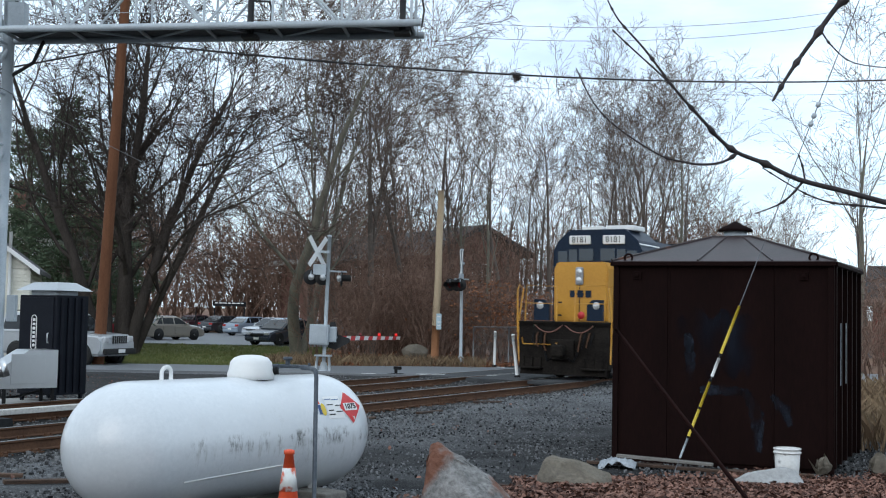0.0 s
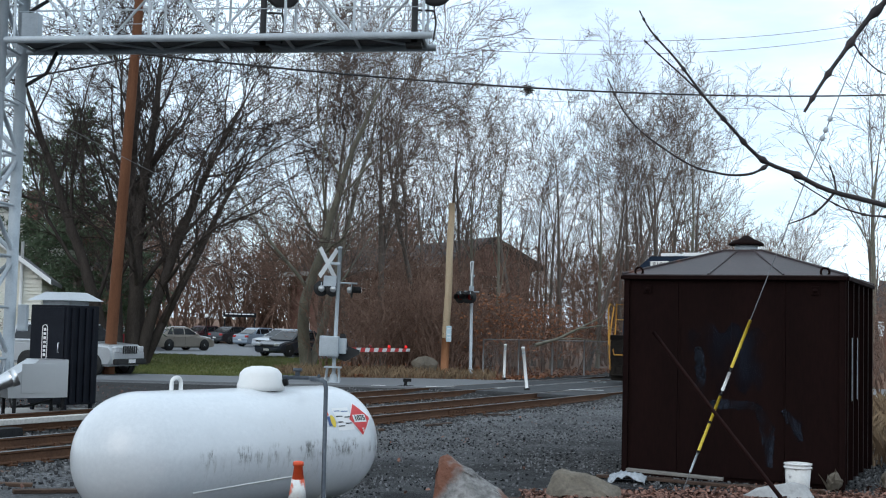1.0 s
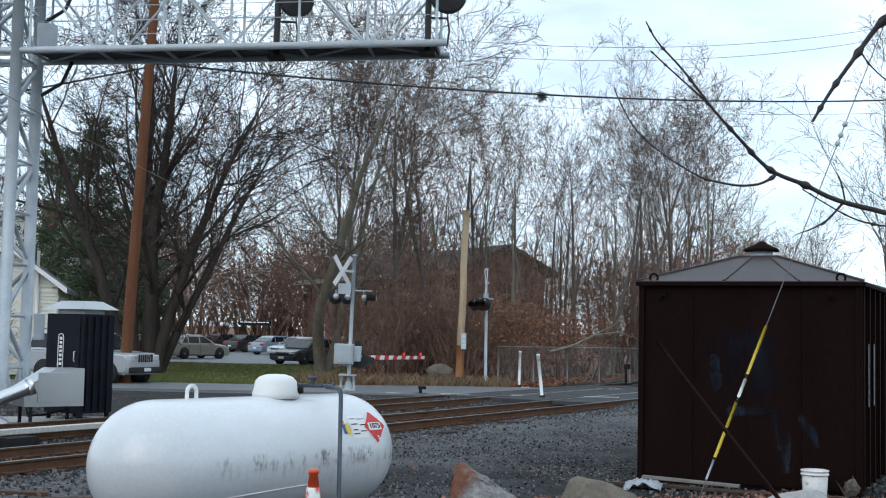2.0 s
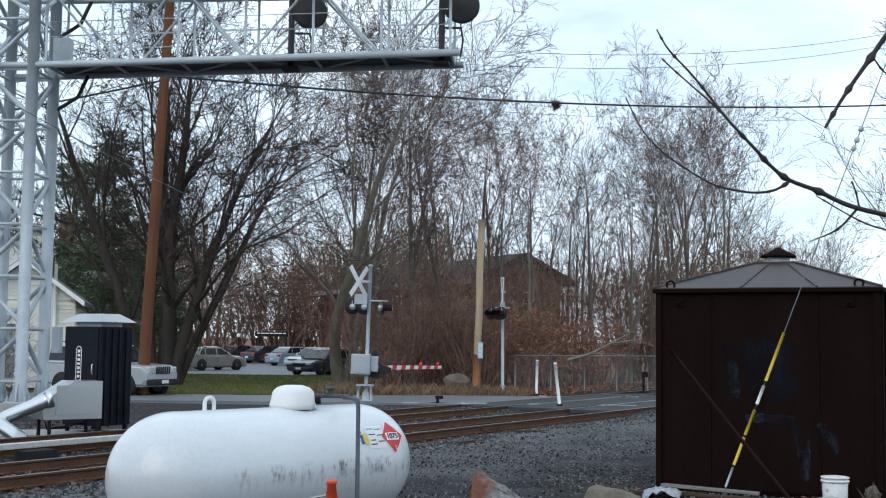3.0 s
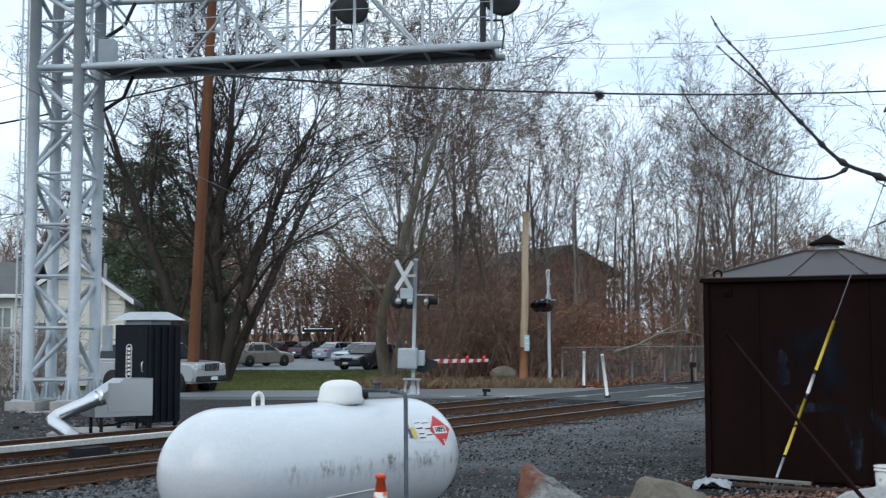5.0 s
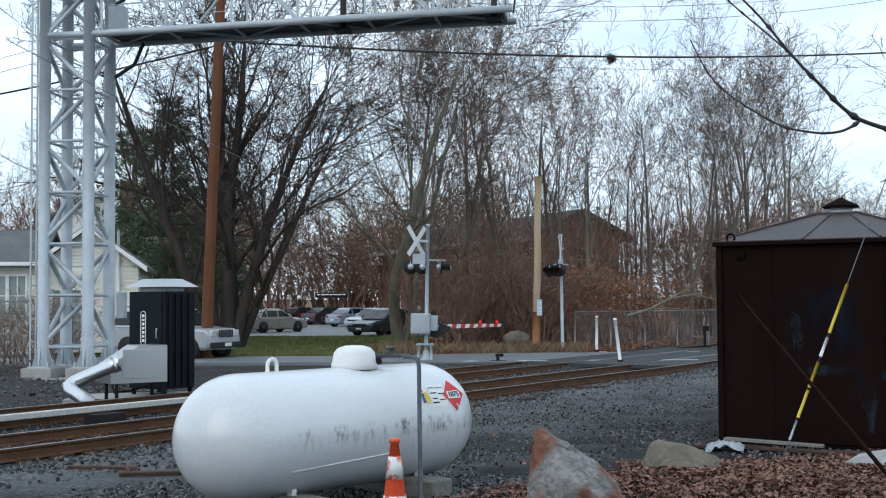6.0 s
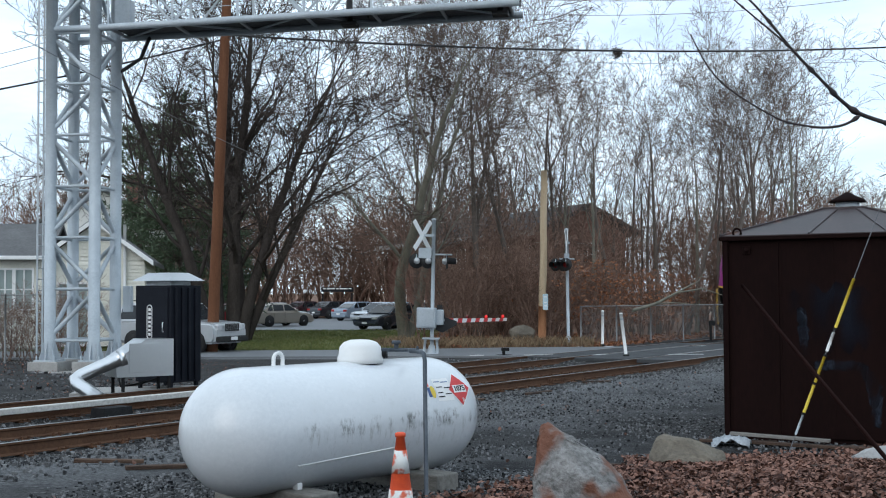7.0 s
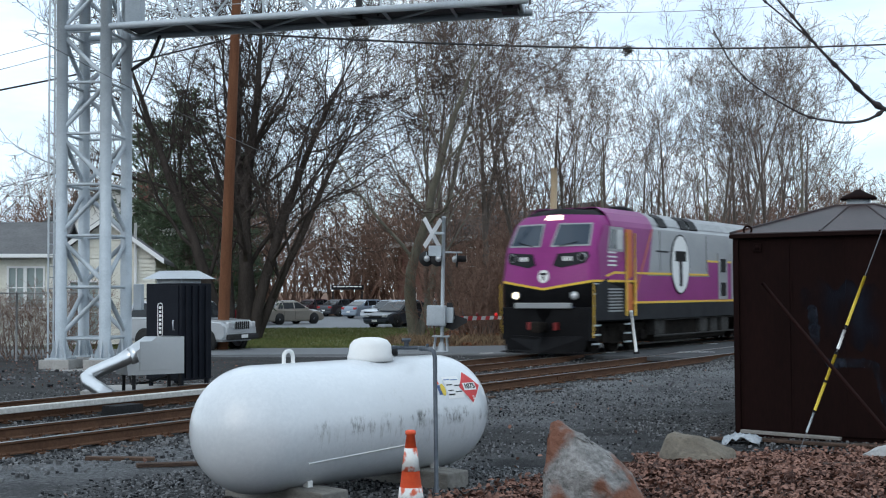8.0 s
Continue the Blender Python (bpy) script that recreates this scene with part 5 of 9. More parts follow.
    box(bm, (0.372, -0.1, 0.75), (0.012, 0.7, 0.6), 0.004, pose(0, 0, 0, 0, 0, -22))
    part("access_panel", bm, M_STEEL, p)
    # duct, in world axes
    d = thing("heater_duct", Matrix(), "bent shiny galvanised air duct running down to the rails", "air duct")
    bm = bmnew()
    tube(bm, [(-8.22, 24.55, 0.56), (-8.36, 24.48, 0.50), (-8.70, 24.30, 0.34), (-8.98, 24.16, 0.20), (-9.05, 24.08, 0.13), (-8.98, 23.98, 0.06), (-8.72, 23.84, -0.06), (-8.35, 23.62, -0.22)],
         [0.14] * 8, 20)
    part("pipe", bm, M_STEEL, d)
    bm = bmnew()
    tube(bm, [(-8.20, 24.56, 0.57), (-8.30, 24.51, 0.53)], 0.17, 20)
    part("collar", bm, M_STEEL, d)
    bm = bmnew()
    tube(bm, [(-8.7, 25.6, 0.15), (-8.5, 25.2, -0.08), (-8.2, 25.5, -0.05), (-7.9, 25.9, 0.05)], 0.025, 6)
    solid("cable_loop", bm, M_CABLE, Matrix(), "black cable looping under the blower box", "cable")
    slab("equipment_pad", [(gx - 1.6, gy - 1.7), (gx + 0.9, gy - 0.9), (gx + 0.6, gy + 0.8), (gx - 1.9, gy)], -0.45, -0.22, M_CONC, "low concrete pad under the heater cabinet", "concrete pad")


make_heater()
# ---- level-crossing signals ----
def make_crossing_signal(x, y, z, yaw, lean, facing_label, gate, height):
    g = thing("crossing_signal", pose(x, y, z, 0, lean, yaw), facing_label, "crossing signal", group="crossing signals")
    # local -y looks towards the watcher
    bm = bmnew()
    tube(bm, [(0, 0, 0), (0, 0, height)], 0.062, 14)
    lathe(bm, [(0.07, height - 0.02), (0.08, height + 0.03), (0.0, height + 0.06)], 14)
    part("mast", bm, M_GALV, g)
    bm = bmnew()
    box(bm, (0, 0, 0.02), (0.42, 0.42, 0.05), 0.01)
    lathe(bm, [(0.15, 0.04), (0.09, 0.30), (0.07, 0.32)], 14)
    part("base", bm, M_GALV, g)
    zc = height - 0.52
    signs = part("sign_bracket", box(bmnew(), (-0.14, -0.09, zc), (0.34, 0.05, 0.08), 0.005), M_GALV, g)
    for sgn in (-1, 1):
        bm = bmnew()
        box(bm, (0, 0, 0), (1.22, 0.012, 0.17), 0.003)
        o = part("crossbuck_blade", bm, M_WHITEP, signs, "weathered white crossbuck blade")
        o.matrix_basis = pose(-0.36, -0.16, zc, 0, 0, 52 if gate else 20) @ pose(0, 0.016 * sgn, 0, 0, sgn * 50, 0)
    bm = bmnew()
    box(bm, (-0.27, -0.12, zc - 0.58), (0.42, 0.012, 0.34), 0.003)
    part("track_count_sign", bm, M_GALV, signs, "small grey plate under the crossbuck")
    za = height - 1.36
    arm = part("light_arm", tube(bmnew(), [(-0.62, 0, za + 0.22), (0.62, 0, za + 0.22)], 0.028, 8), M_GALV, g)
    def lamp(px, py, face, lit=False):
        """A flashing light: round background, visor and lens; face: degrees about z that its lens looks, 0 towards the watcher."""
        turn = pose(px, py, za, 90, 0, face)
        bm = lathe(bmnew(), [(0.0, 0.005), (0.25, 0.005), (0.25, -0.006), (0.0, -0.006)], 28, turn)
        bg_ = part("background_disc", bm, M_CABLE, arm, "round black light background")
        bm = bmnew()
        sides = 20
        ring0, ring1 = [], []
        for k in range(sides + 1):
            a = radians(-40 + 260 * k / sides)
            ring0.append(bm.verts.new(turn @ Vector((0.125 * math.cos(a), 0.125 * math.sin(a), 0.0))))
            ring1.append(bm.verts.new(turn @ Vector((0.125 * math.cos(a), 0.125 * math.sin(a), 0.28))))
        for k in range(sides):
            bm.faces.new((ring0[k], ring0[k + 1], ring1[k + 1], ring1[k]))
        bmesh.ops.solidify(bm, geom=bm.faces[:], thickness=0.004)
        part("visor", bm, M_CABLE, bg_)
        part("lens", lathe(bmnew(), [(0.0, 0.045), (0.07, 0.035), (0.115, 0.006)], 20, turn), M_REDLAMP if lit else M_REDDARK, bg_)
        part("housing", lathe(bmnew(), [(0.09, -0.006), (0.105, -0.06), (0.09, -0.13), (0.0, -0.15)], 18, turn), M_LAMPBACK, bg_, "pale rounded lamp housing")
        bm = bmnew()
        tube(bm, [(px, py, za + 0.10), (px, py, za + 0.22)], 0.022, 6)
        part("hanger", bm, M_GALV, bg_)
    if gate:
        # one pair seen from behind, one seen from the side
        for px, face in ((-0.55, 196), (-0.17, 196)):
            lamp(px, -0.05, face)
        lamp(0.44, 0.0, 100)
        lamp(0.44, 0.34, 100)
        bm = bmnew()
        box(bm, (-0.18, -0.10, 1.20), (0.62, 0.46, 0.66), 0.03)
        mech = part("gate_mechanism", bm, M_GALV, g, "grey gate mechanism box")
        bm = bmnew()
        box(bm, (0.24, 0.05, 1.22), (0.26, 0.36, 0.50), 0.03)
        part("gear_cover", bm, M_GALV, mech)
        bm = bmnew()
        box(bm, (-0.18, -0.34, 1.20), (0.5, 0.02, 0.56), 0.01)
        part("inspection_door", bm, M_GALV, mech)
        bm = bmnew()
        tube(bm, [(0.24, 0.05, 1.18), (0.42, 0.25, 1.10), (0.55, 0.6, 1.08)], [0.07, 0.06, 0.05], 10)
        part("arm_support", bm, M_GALV, mech)
        bm = bmnew()
        prism(bm, [(0.10, 0.80), (0.34, 0.72), (0.80, 0.98), (0.80, 1.10), (0.42, 1.22), (0.30, 1.62), (0.14, 1.62)], 0.14, 0.24, "y")
        part("arm_bracket", bm, M_CABLE, mech, "black gate arm bracket")
        for fx in (-0.26, 0.20):
            for fy in (-0.2, 0.2):
                part("footing_stud", tube(bmnew(), [(fx, fy, 0.0), (fx * 0.8, fy, 0.52)], 0.03, 6), M_GALV, g)
        part("footing_collar", box(bmnew(), (-0.03, 0, 0.52), (0.56, 0.50, 0.05), 0.01), M_GALV, g)
    else:
        lamp(-0.40, 0.0, 262)
        lamp(-0.30, 0.35, 262)
        lamp(-0.52, -0.2, 275)
    return g


M_REDDARK = mat("dark_red_lens", (0.10, 0.008, 0.008), (0.16, 0.012, 0.012), 0.15, bump=0)
M_LAMPBACK = mat("pale_lamp_housing", (0.42, 0.43, 0.44), (0.55, 0.56, 0.57), 0.35, 0.6, bump=0.02)
make_crossing_signal(-3.13, 40.10, -0.14, 0, 1.3, "grey railway crossing signal with crossbuck, lights and gate box", True, 4.42)
make_crossing_signal(1.60, 47.9, -0.12, 62, -1.0, "slender white crossing signal mast seen side-on across the road", False, 4.45)


def make_gate():
    """The lowered gate arm across the road, striped red and white, with small red lamps."""
    a, b = Vector((-2.62, 40.62, 0.95)), Vector((-0.78, 46.6, 0.87))
    g = thing("gate_arm", Matrix(), "lowered red and white striped crossing gate arm over the road", "gate arm")
    d = (b - a)
    ln = d.length
    m = look(a, b)
    n = 14
    for i in range(n):
        bm = bmnew()
        z0, z1 = -ln * i / n, -ln * (i + 1) / n
        k = 0.5
        h = 0.075 * (1 - 0.25 * i / n)
        # slanted joints between the stripes
        sl = 0.05
        v = [(-0.018, -h, z0 + sl), (-0.018, h, z0 - sl), (-0.018, h, z1 - sl), (-0.018, -h, z1 + sl)]
        w = [(0.018, y, z) for _, y, z in v]
        A, B = [bm.verts.new(q) for q in v], [bm.verts.new(q) for q in w]
        bm.faces.new(A), bm.faces.new(B[::-1])
        for j in range(4):
            bm.faces.new((A[j], B[j], B[(j + 1) % 4], A[(j + 1) % 4]))
        bmesh.ops.recalc_face_normals(bm, faces=bm.faces)
        o = part("stripe", bm, M_RED if i % 2 == 0 else M_WHITEP, g)
        o.matrix_basis = m
    for f in (0.30, 0.62, 0.93):
        bm = bmnew()
        p = a + d * f
        lathe(bm, [(0.05, 0.07), (0.055, 0.12), (0.045, 0.17), (0.0, 0.18)], 12, Matrix.Translation(p))
        part("gate_lamp", bm, M_REDLAMP if f > 0.5 else M_REDDARK, g, "small red gate lamp")


make_gate()


# ---- poles, cables, bollards, fence ----
def make_pole(x, y, z, top, r0, r1, material, label):
    p = thing("utility_pole", Matrix(), label, "utility pole")
    bm = bmnew()
    a, b = Vector((x, y, z - 0.2)), Vector(top)
    tube(bm, [a + (b - a) * (i / 12) + Vector((0.03 * noise.noise((i, x, 0)), 0, 0)) for i in range(13)], [r0 + (r1 - r0) * i / 12 for i in range(13)], 16)
    part("shaft", bm, material, p, smooth=True)
    return p, a, b


p1, pa, pb = make_pole(-10.95, 42.0, -0.25, (-10.08, 40.9, 14.0), 0.205, 0.15, M_POLE, "tall brown wooden utility pole leaning slightly at the roadside")
for f in (0.80, 0.885):
    bm = bmnew()
    q = pa + (pb - pa) * f
    box(bm, (q.x + 0.28, q.y, q.z), (0.34, 0.10, 0.10), 0.01)
    tube(bm, [(q.x + 0.42, q.y, q.z), (q.x + 0.42, q.y, q.z + 0.18)], 0.05, 8)
    part("insulator", bm, M_GALV, p1)
p2, qa, qb = make_pole(0.58, 48.2, -0.10, (0.72, 48.3, 6.70), 0.155, 0.125, M_POLENEW, "shorter pale wooden pole with a reddish foot across the road")
bm = bmnew()
tube(bm, [(0.58, 48.2, -0.15), (0.61, 48.22, 1.35)], [0.162, 0.158], 16)
part("stained_foot", bm, mat("reddish_pole_foot", (0.24, 0.095, 0.04), (0.36, 0.17, 0.08), 0.9, scale=1.5, fine=14, bump=0.4, streak=(5, 5, 0.5)), p2, "reddish weathered foot of the pole")
bm = bmnew()
box(bm, (0.72, 48.03, 1.52), (0.20, 0.10, 0.62), 0.01)
part("sign_plate", bm, mat("pale_blue_plate", (0.35, 0.52, 0.60), (0.55, 0.68, 0.74), 0.5, bump=0.02), p2, "pale blue upright plate on the pole")
bm = bmnew()
for yy in (0.2, -0.02, -0.15):
    box(bm, (0.72, 47.975, 1.52 + yy), (0.12, 0.01, 0.05), 0)
part("print_bar", bm, M_WHITEP, p2)


def cable(name, a, b, sag, r, label, material=None):
    bm = bmnew()
    a, b = Vector(a), Vector(b)
    tube(bm, [a + (b - a) * (i / 24) - Vector((0, 0, sag * 4 * (i / 24) * (1 - i / 24))) for i in range(25)], r, 5)
    return solid(name, bm, material or M_CABLE, Matrix(), label, "cable")


PT = Vector((-10.12, 41.1, 10.76))
cable("overhead_cable", PT, (31.0, 66.0, 15.55), 0.83, 0.040, "thick black cable sagging from the tall pole over the road")
cable("overhead_wire", PT + Vector((0, 0, -0.25)), (31.0, 66.0, 14.9), 0.95, 0.010, "thin wire below the thick overhead cable", M_WIRE)
cable("overhead_wire", PT + Vector((0, 0, 2.1)), (33.0, 72.0, 22.5), 2.2, 0.012, "thin high wire crossing the sky", M_WIRE)
cable("overhead_wire", PT + Vector((0, 0, 1.5)), (33.0, 72.0, 21.9), 2.2, 0.012, "thin high wire crossing the sky", M_WIRE)
cable("overhead_wire", PT + Vector((0, 0, -0.1)), (-46, 47, 8.0), 1.0, 0.035, "black cable running off behind the gantry")
cable("overhead_wire", PT + Vector((0, 0, 1.6)), (-46, 52, 9.5), 1.0, 0.012, "thin wire running off behind the gantry", M_WIRE)
cable("overhead_wire", PT + Vector((0, 0, 1.2)), (-46, 52, 8.6), 1.0, 0.012, "thin wire running off behind the gantry", M_WIRE)
cable("overhead_wire", (-9.5, 22.0, 6.7), (-6.0, 60.0, 6.0), 0.4, 0.008, "thin wire crossing in front of the gantry mast", M_WIRE)


def make_nest():
    bm = bmnew()
    rng = random.Random(8)
    for i in range(70):
        d = Vector((rng.gauss(0, 1), rng.gauss(0, 1), rng.gauss(0, 0.8))).normalized()
        p = d * rng.uniform(0.05, 0.22)
        t = Vector((rng.gauss(0, 1), rng.gauss(0, 1), rng.gauss(0, 1))).normalized() * 0.18
        tube(bm, [p - t, p + t * 0.3, p + t], 0.012, 3)
    return bm


solid("squirrel_nest", make_nest(), M_TWIGDARK, pose(3.75, 49.9, 11.62), "dark tangle of twigs caught on the cable", "nest")


def bollard(x, y, h, lean, label):
    b = thing("marker_post", pose(x, y, -0.12, 0, lean, 0), label, "marker post", group="marker posts")
    part("post", tube(bmnew(), [(0, 0, 0), (0, 0, h)], 0.05, 12), M_WHITEP, b)
    part("cap", lathe(bmnew(), [(0.055, h - 0.02), (0.055, h + 0.015), (0.03, h + 0.03), (0.0, h + 0.035)], 12), M_WHITEP, b)
    part("band", lathe(bmnew(), [(0.053, h - 0.20), (0.053, h - 0.14)], 12), M_GALV, b)
    part("socket", lathe(bmnew(), [(0.10, 0.0), (0.09, 0.06), (0.06, 0.08)], 12), M_BLACK, b)


bollard(2.79, 45.9, 1.30, 1.0, "slim white upright marker post at the crossing")
bollard(3.04, 38.1, 1.33, -6.5, "slim white leaning marker post at the crossing")
# small dark stand at the road edge and a dark switch stand by the far track
for x, y, h in ((-0.75, 39.2, 0.22), (7.6, 51.5, 0.75)):
    s = thing("track_stand", pose(x, y, -0.16), "small black track-side stand", "track stand", group="track stands")
    part("base", lathe(bmnew(), [(0.0, 0.05), (0.28, 0.05), (0.30, 0.0)], 10), M_BLACK, s)
    part("post", box(bmnew(), (0, 0, h / 2), (0.10, 0.10, h), 0.02), M_BLACK, s)
    part("target", box(bmnew(), (0.05, 0, h), (0.26, 0.08, 0.22 * h + 0.05), 0.02), M_BLACK, s)
# white-painted edge marks of the crossing
for j, (x, y, w) in enumerate(((-1.6, 38.75, 0.45), (0.35, 38.95, 0.9), (2.3, 39.05, 0.35), (5.0, 39.10, 1.1), (3.0, 45.35, 0.3), (6.3, 45.5, 0.5), (1.9, 45.3, 0.25))):
    bm = bmnew()
    box(bm, (0, 0, 0), (w, 0.10, 0.012), 0)
    solid("road_edge_mark", bm, M_WHITEP, pose(x, y, RAIL_Z - 0.004, 0, 0, 3), "worn white edge mark painted on the road", "road mark", group="road marks")


def make_fence(a, b, h, spacing, label, mesh_step=0.09):
    f = thing("chain_link_fence", Matrix(), label, "fence", group="chain-link fences")
    a, b = Vector(a), Vector(b)
    ln = (b - a).length
    n = max(1, round(ln / spacing))
    for i in range(n + 1):
        p = a + (b - a) * (i / n)
        part("post", tube(bmnew(), [p, p + Vector((0, 0, h))], 0.032, 8), M_FENCE, f)
    part("top_rail", tube(bmnew(), [a + Vector((0, 0, h - 0.03)), b + Vector((0, 0, h - 0.03))], 0.022, 6), M_FENCE, f)
    # woven wire as crossing thin strands
    br = []
    u = (b - a) / ln
    k = int(ln / mesh_step)
    for i in range(-int(h / mesh_step), k + 1):
        for s in (1, -1):
            x0, x1 = i * mesh_step, i * mesh_step + h
            z0, z1 = (0.0, h) if s > 0 else (h, 0.0)
            c0, c1 = max(0, x0), min(ln, x1)
            if c1 <= c0:
                continue
            zz0, zz1 = z0 + (z1 - z0) * (c0 - x0) / h, z0 + (z1 - z0) * (c1 - x0) / h
            br.append(([np.array(a + u * c0 + Vector((0, 0, zz0))), np.array(a + u * c1 + Vector((0, 0, zz1)))], [0.0035, 0.0035], 3))
    me = mesh_of("woven_wire", br, M_FENCE, False)
    part_data("woven_wire", me, f)


make_fence((2.1, 48.3, -0.15), (9.5, 54.5, -0.15), 1.52, 2.0, "grey chain-link fence in front of the wood")
make_fence((-24.0, 36.6, -0.25), (-13.4, 35.3, -0.25), 2.15, 2.2, "tall chain-link fence with bushes behind the gantry", 0.11)
# ---- locomotives ----
M_PURPLE = mat("purple_loco_paint", (0.215, 0.022, 0.150), (0.27, 0.032, 0.19), 0.35, scale=0.8, fine=20, bump=0.02, coat=0.05, spec=0.2)
M_LGREY = mat("silver_grey_loco_paint", (0.24, 0.25, 0.26), (0.31, 0.32, 0.33), 0.4, scale=0.8, fine=20, bump=0.03, coat=0.2)
M_LYELLOW = mat("loco_yellow_line", (0.70, 0.42, 0.035), (0.78, 0.50, 0.05), 0.4, bump=0)
M_LDARK = mat("loco_dark_grey", (0.014, 0.015, 0.018), (0.030, 0.032, 0.035), 0.6, spec=0.1, scale=1.5, fine=20, bump=0.1)
M_LBLACK = mat("loco_black", (0.004, 0.004, 0.005), (0.010, 0.010, 0.011), 0.5, spec=0.08, scale=2, fine=20, bump=0.05)
M_GRIMEBLACK = mat("grimy_running_gear", (0.008, 0.007, 0.0065), (0.026, 0.022, 0.019), 0.85, spec=0.05, scale=2, fine=20, bump=0.3)
M_LAMPON = mat("lit_headlamp", (0.9, 0.85, 0.7), None, 0.3, emit=(1.0, 0.82, 0.55), emit_power=2.6, bump=0)
M_LAMPOFF = mat("clear_headlamp", (0.55, 0.56, 0.58), (0.75, 0.76, 0.78), 0.15, 0.3, bump=0)
M_CYELLOW = mat("golden_yellow_paint", (0.47, 0.215, 0.018), (0.56, 0.27, 0.028), 0.45, scale=0.9, fine=18, bump=0.05, spots=((0.30, 0.17, 0.03), 1.6, 0.66))
M_CBLUE = mat("dark_blue_paint", (0.006, 0.014, 0.030), (0.014, 0.026, 0.050), 0.45, spec=0.15, scale=0.9, fine=18, bump=0.05)
M_DUSTY = mat("dusty_grey_underframe", (0.022, 0.021, 0.020), (0.070, 0.067, 0.063), 0.85, scale=2, fine=20, bump=0.2, spec=0.2)
M_ORANGEDOOR = mat("orange_red_door", (0.50, 0.12, 0.02), (0.58, 0.16, 0.03), 0.5, bump=0)


def wheel_set(parent, ys, gauge=1.5, r=0.52):
    for y in ys:
        for sx in (-1, 1):
            bm = bmnew()
            lathe(bm, [(0.0, 0.07), (0.12, 0.09), (0.14, 0.03), (r - 0.10, 0.015), (r - 0.06, 0.06), (r, 0.065), (r, -0.05), (r + 0.025, -0.055), (r + 0.025, -0.075), (0.0, -0.075)], 28, pose(0, 0, 0, 0, 90 * sx, 0))
            w = part("wheel", bm, M_GRIMEBLACK, parent)
            w.location = (sx * gauge / 2, y, r)


def truck(parent, y0, axles, half=0.98):
    span = axles[-1] - axles[0]
    t = part("truck_frame", bmnew(), M_GRIMEBLACK, parent, "grimy black bogie")
    bm = bmnew()
    mid = y0 + (axles[0] + axles[-1]) / 2
    for sx in (-1, 1):
        prism(bm, [(mid - span / 2 - 0.7, 0.62), (mid - span / 2 - 0.5, 0.40), (mid - span / 4, 0.30), (mid + span / 4, 0.30), (mid + span / 2 + 0.5, 0.40), (mid + span / 2 + 0.7, 0.62), (mid + span / 2 + 0.4, 0.92), (mid - span / 2 - 0.4, 0.92)],
              sx * half, sx * (half + 0.14), "x")
        for a in axles:
            box(bm, (sx * (half + 0.14), y0 + a, 0.52), (0.16, 0.34, 0.34), 0.03)
            for dy in (-0.32, 0.32):
                tube(bm, [(sx * (half + 0.12), y0 + a + dy, 0.45), (sx * (half + 0.12), y0 + a + dy, 0.85)], 0.075, 8)
    bm.to_mesh(t.data)
    bm.free()
    wheel_set(t, [y0 + a for a in axles])


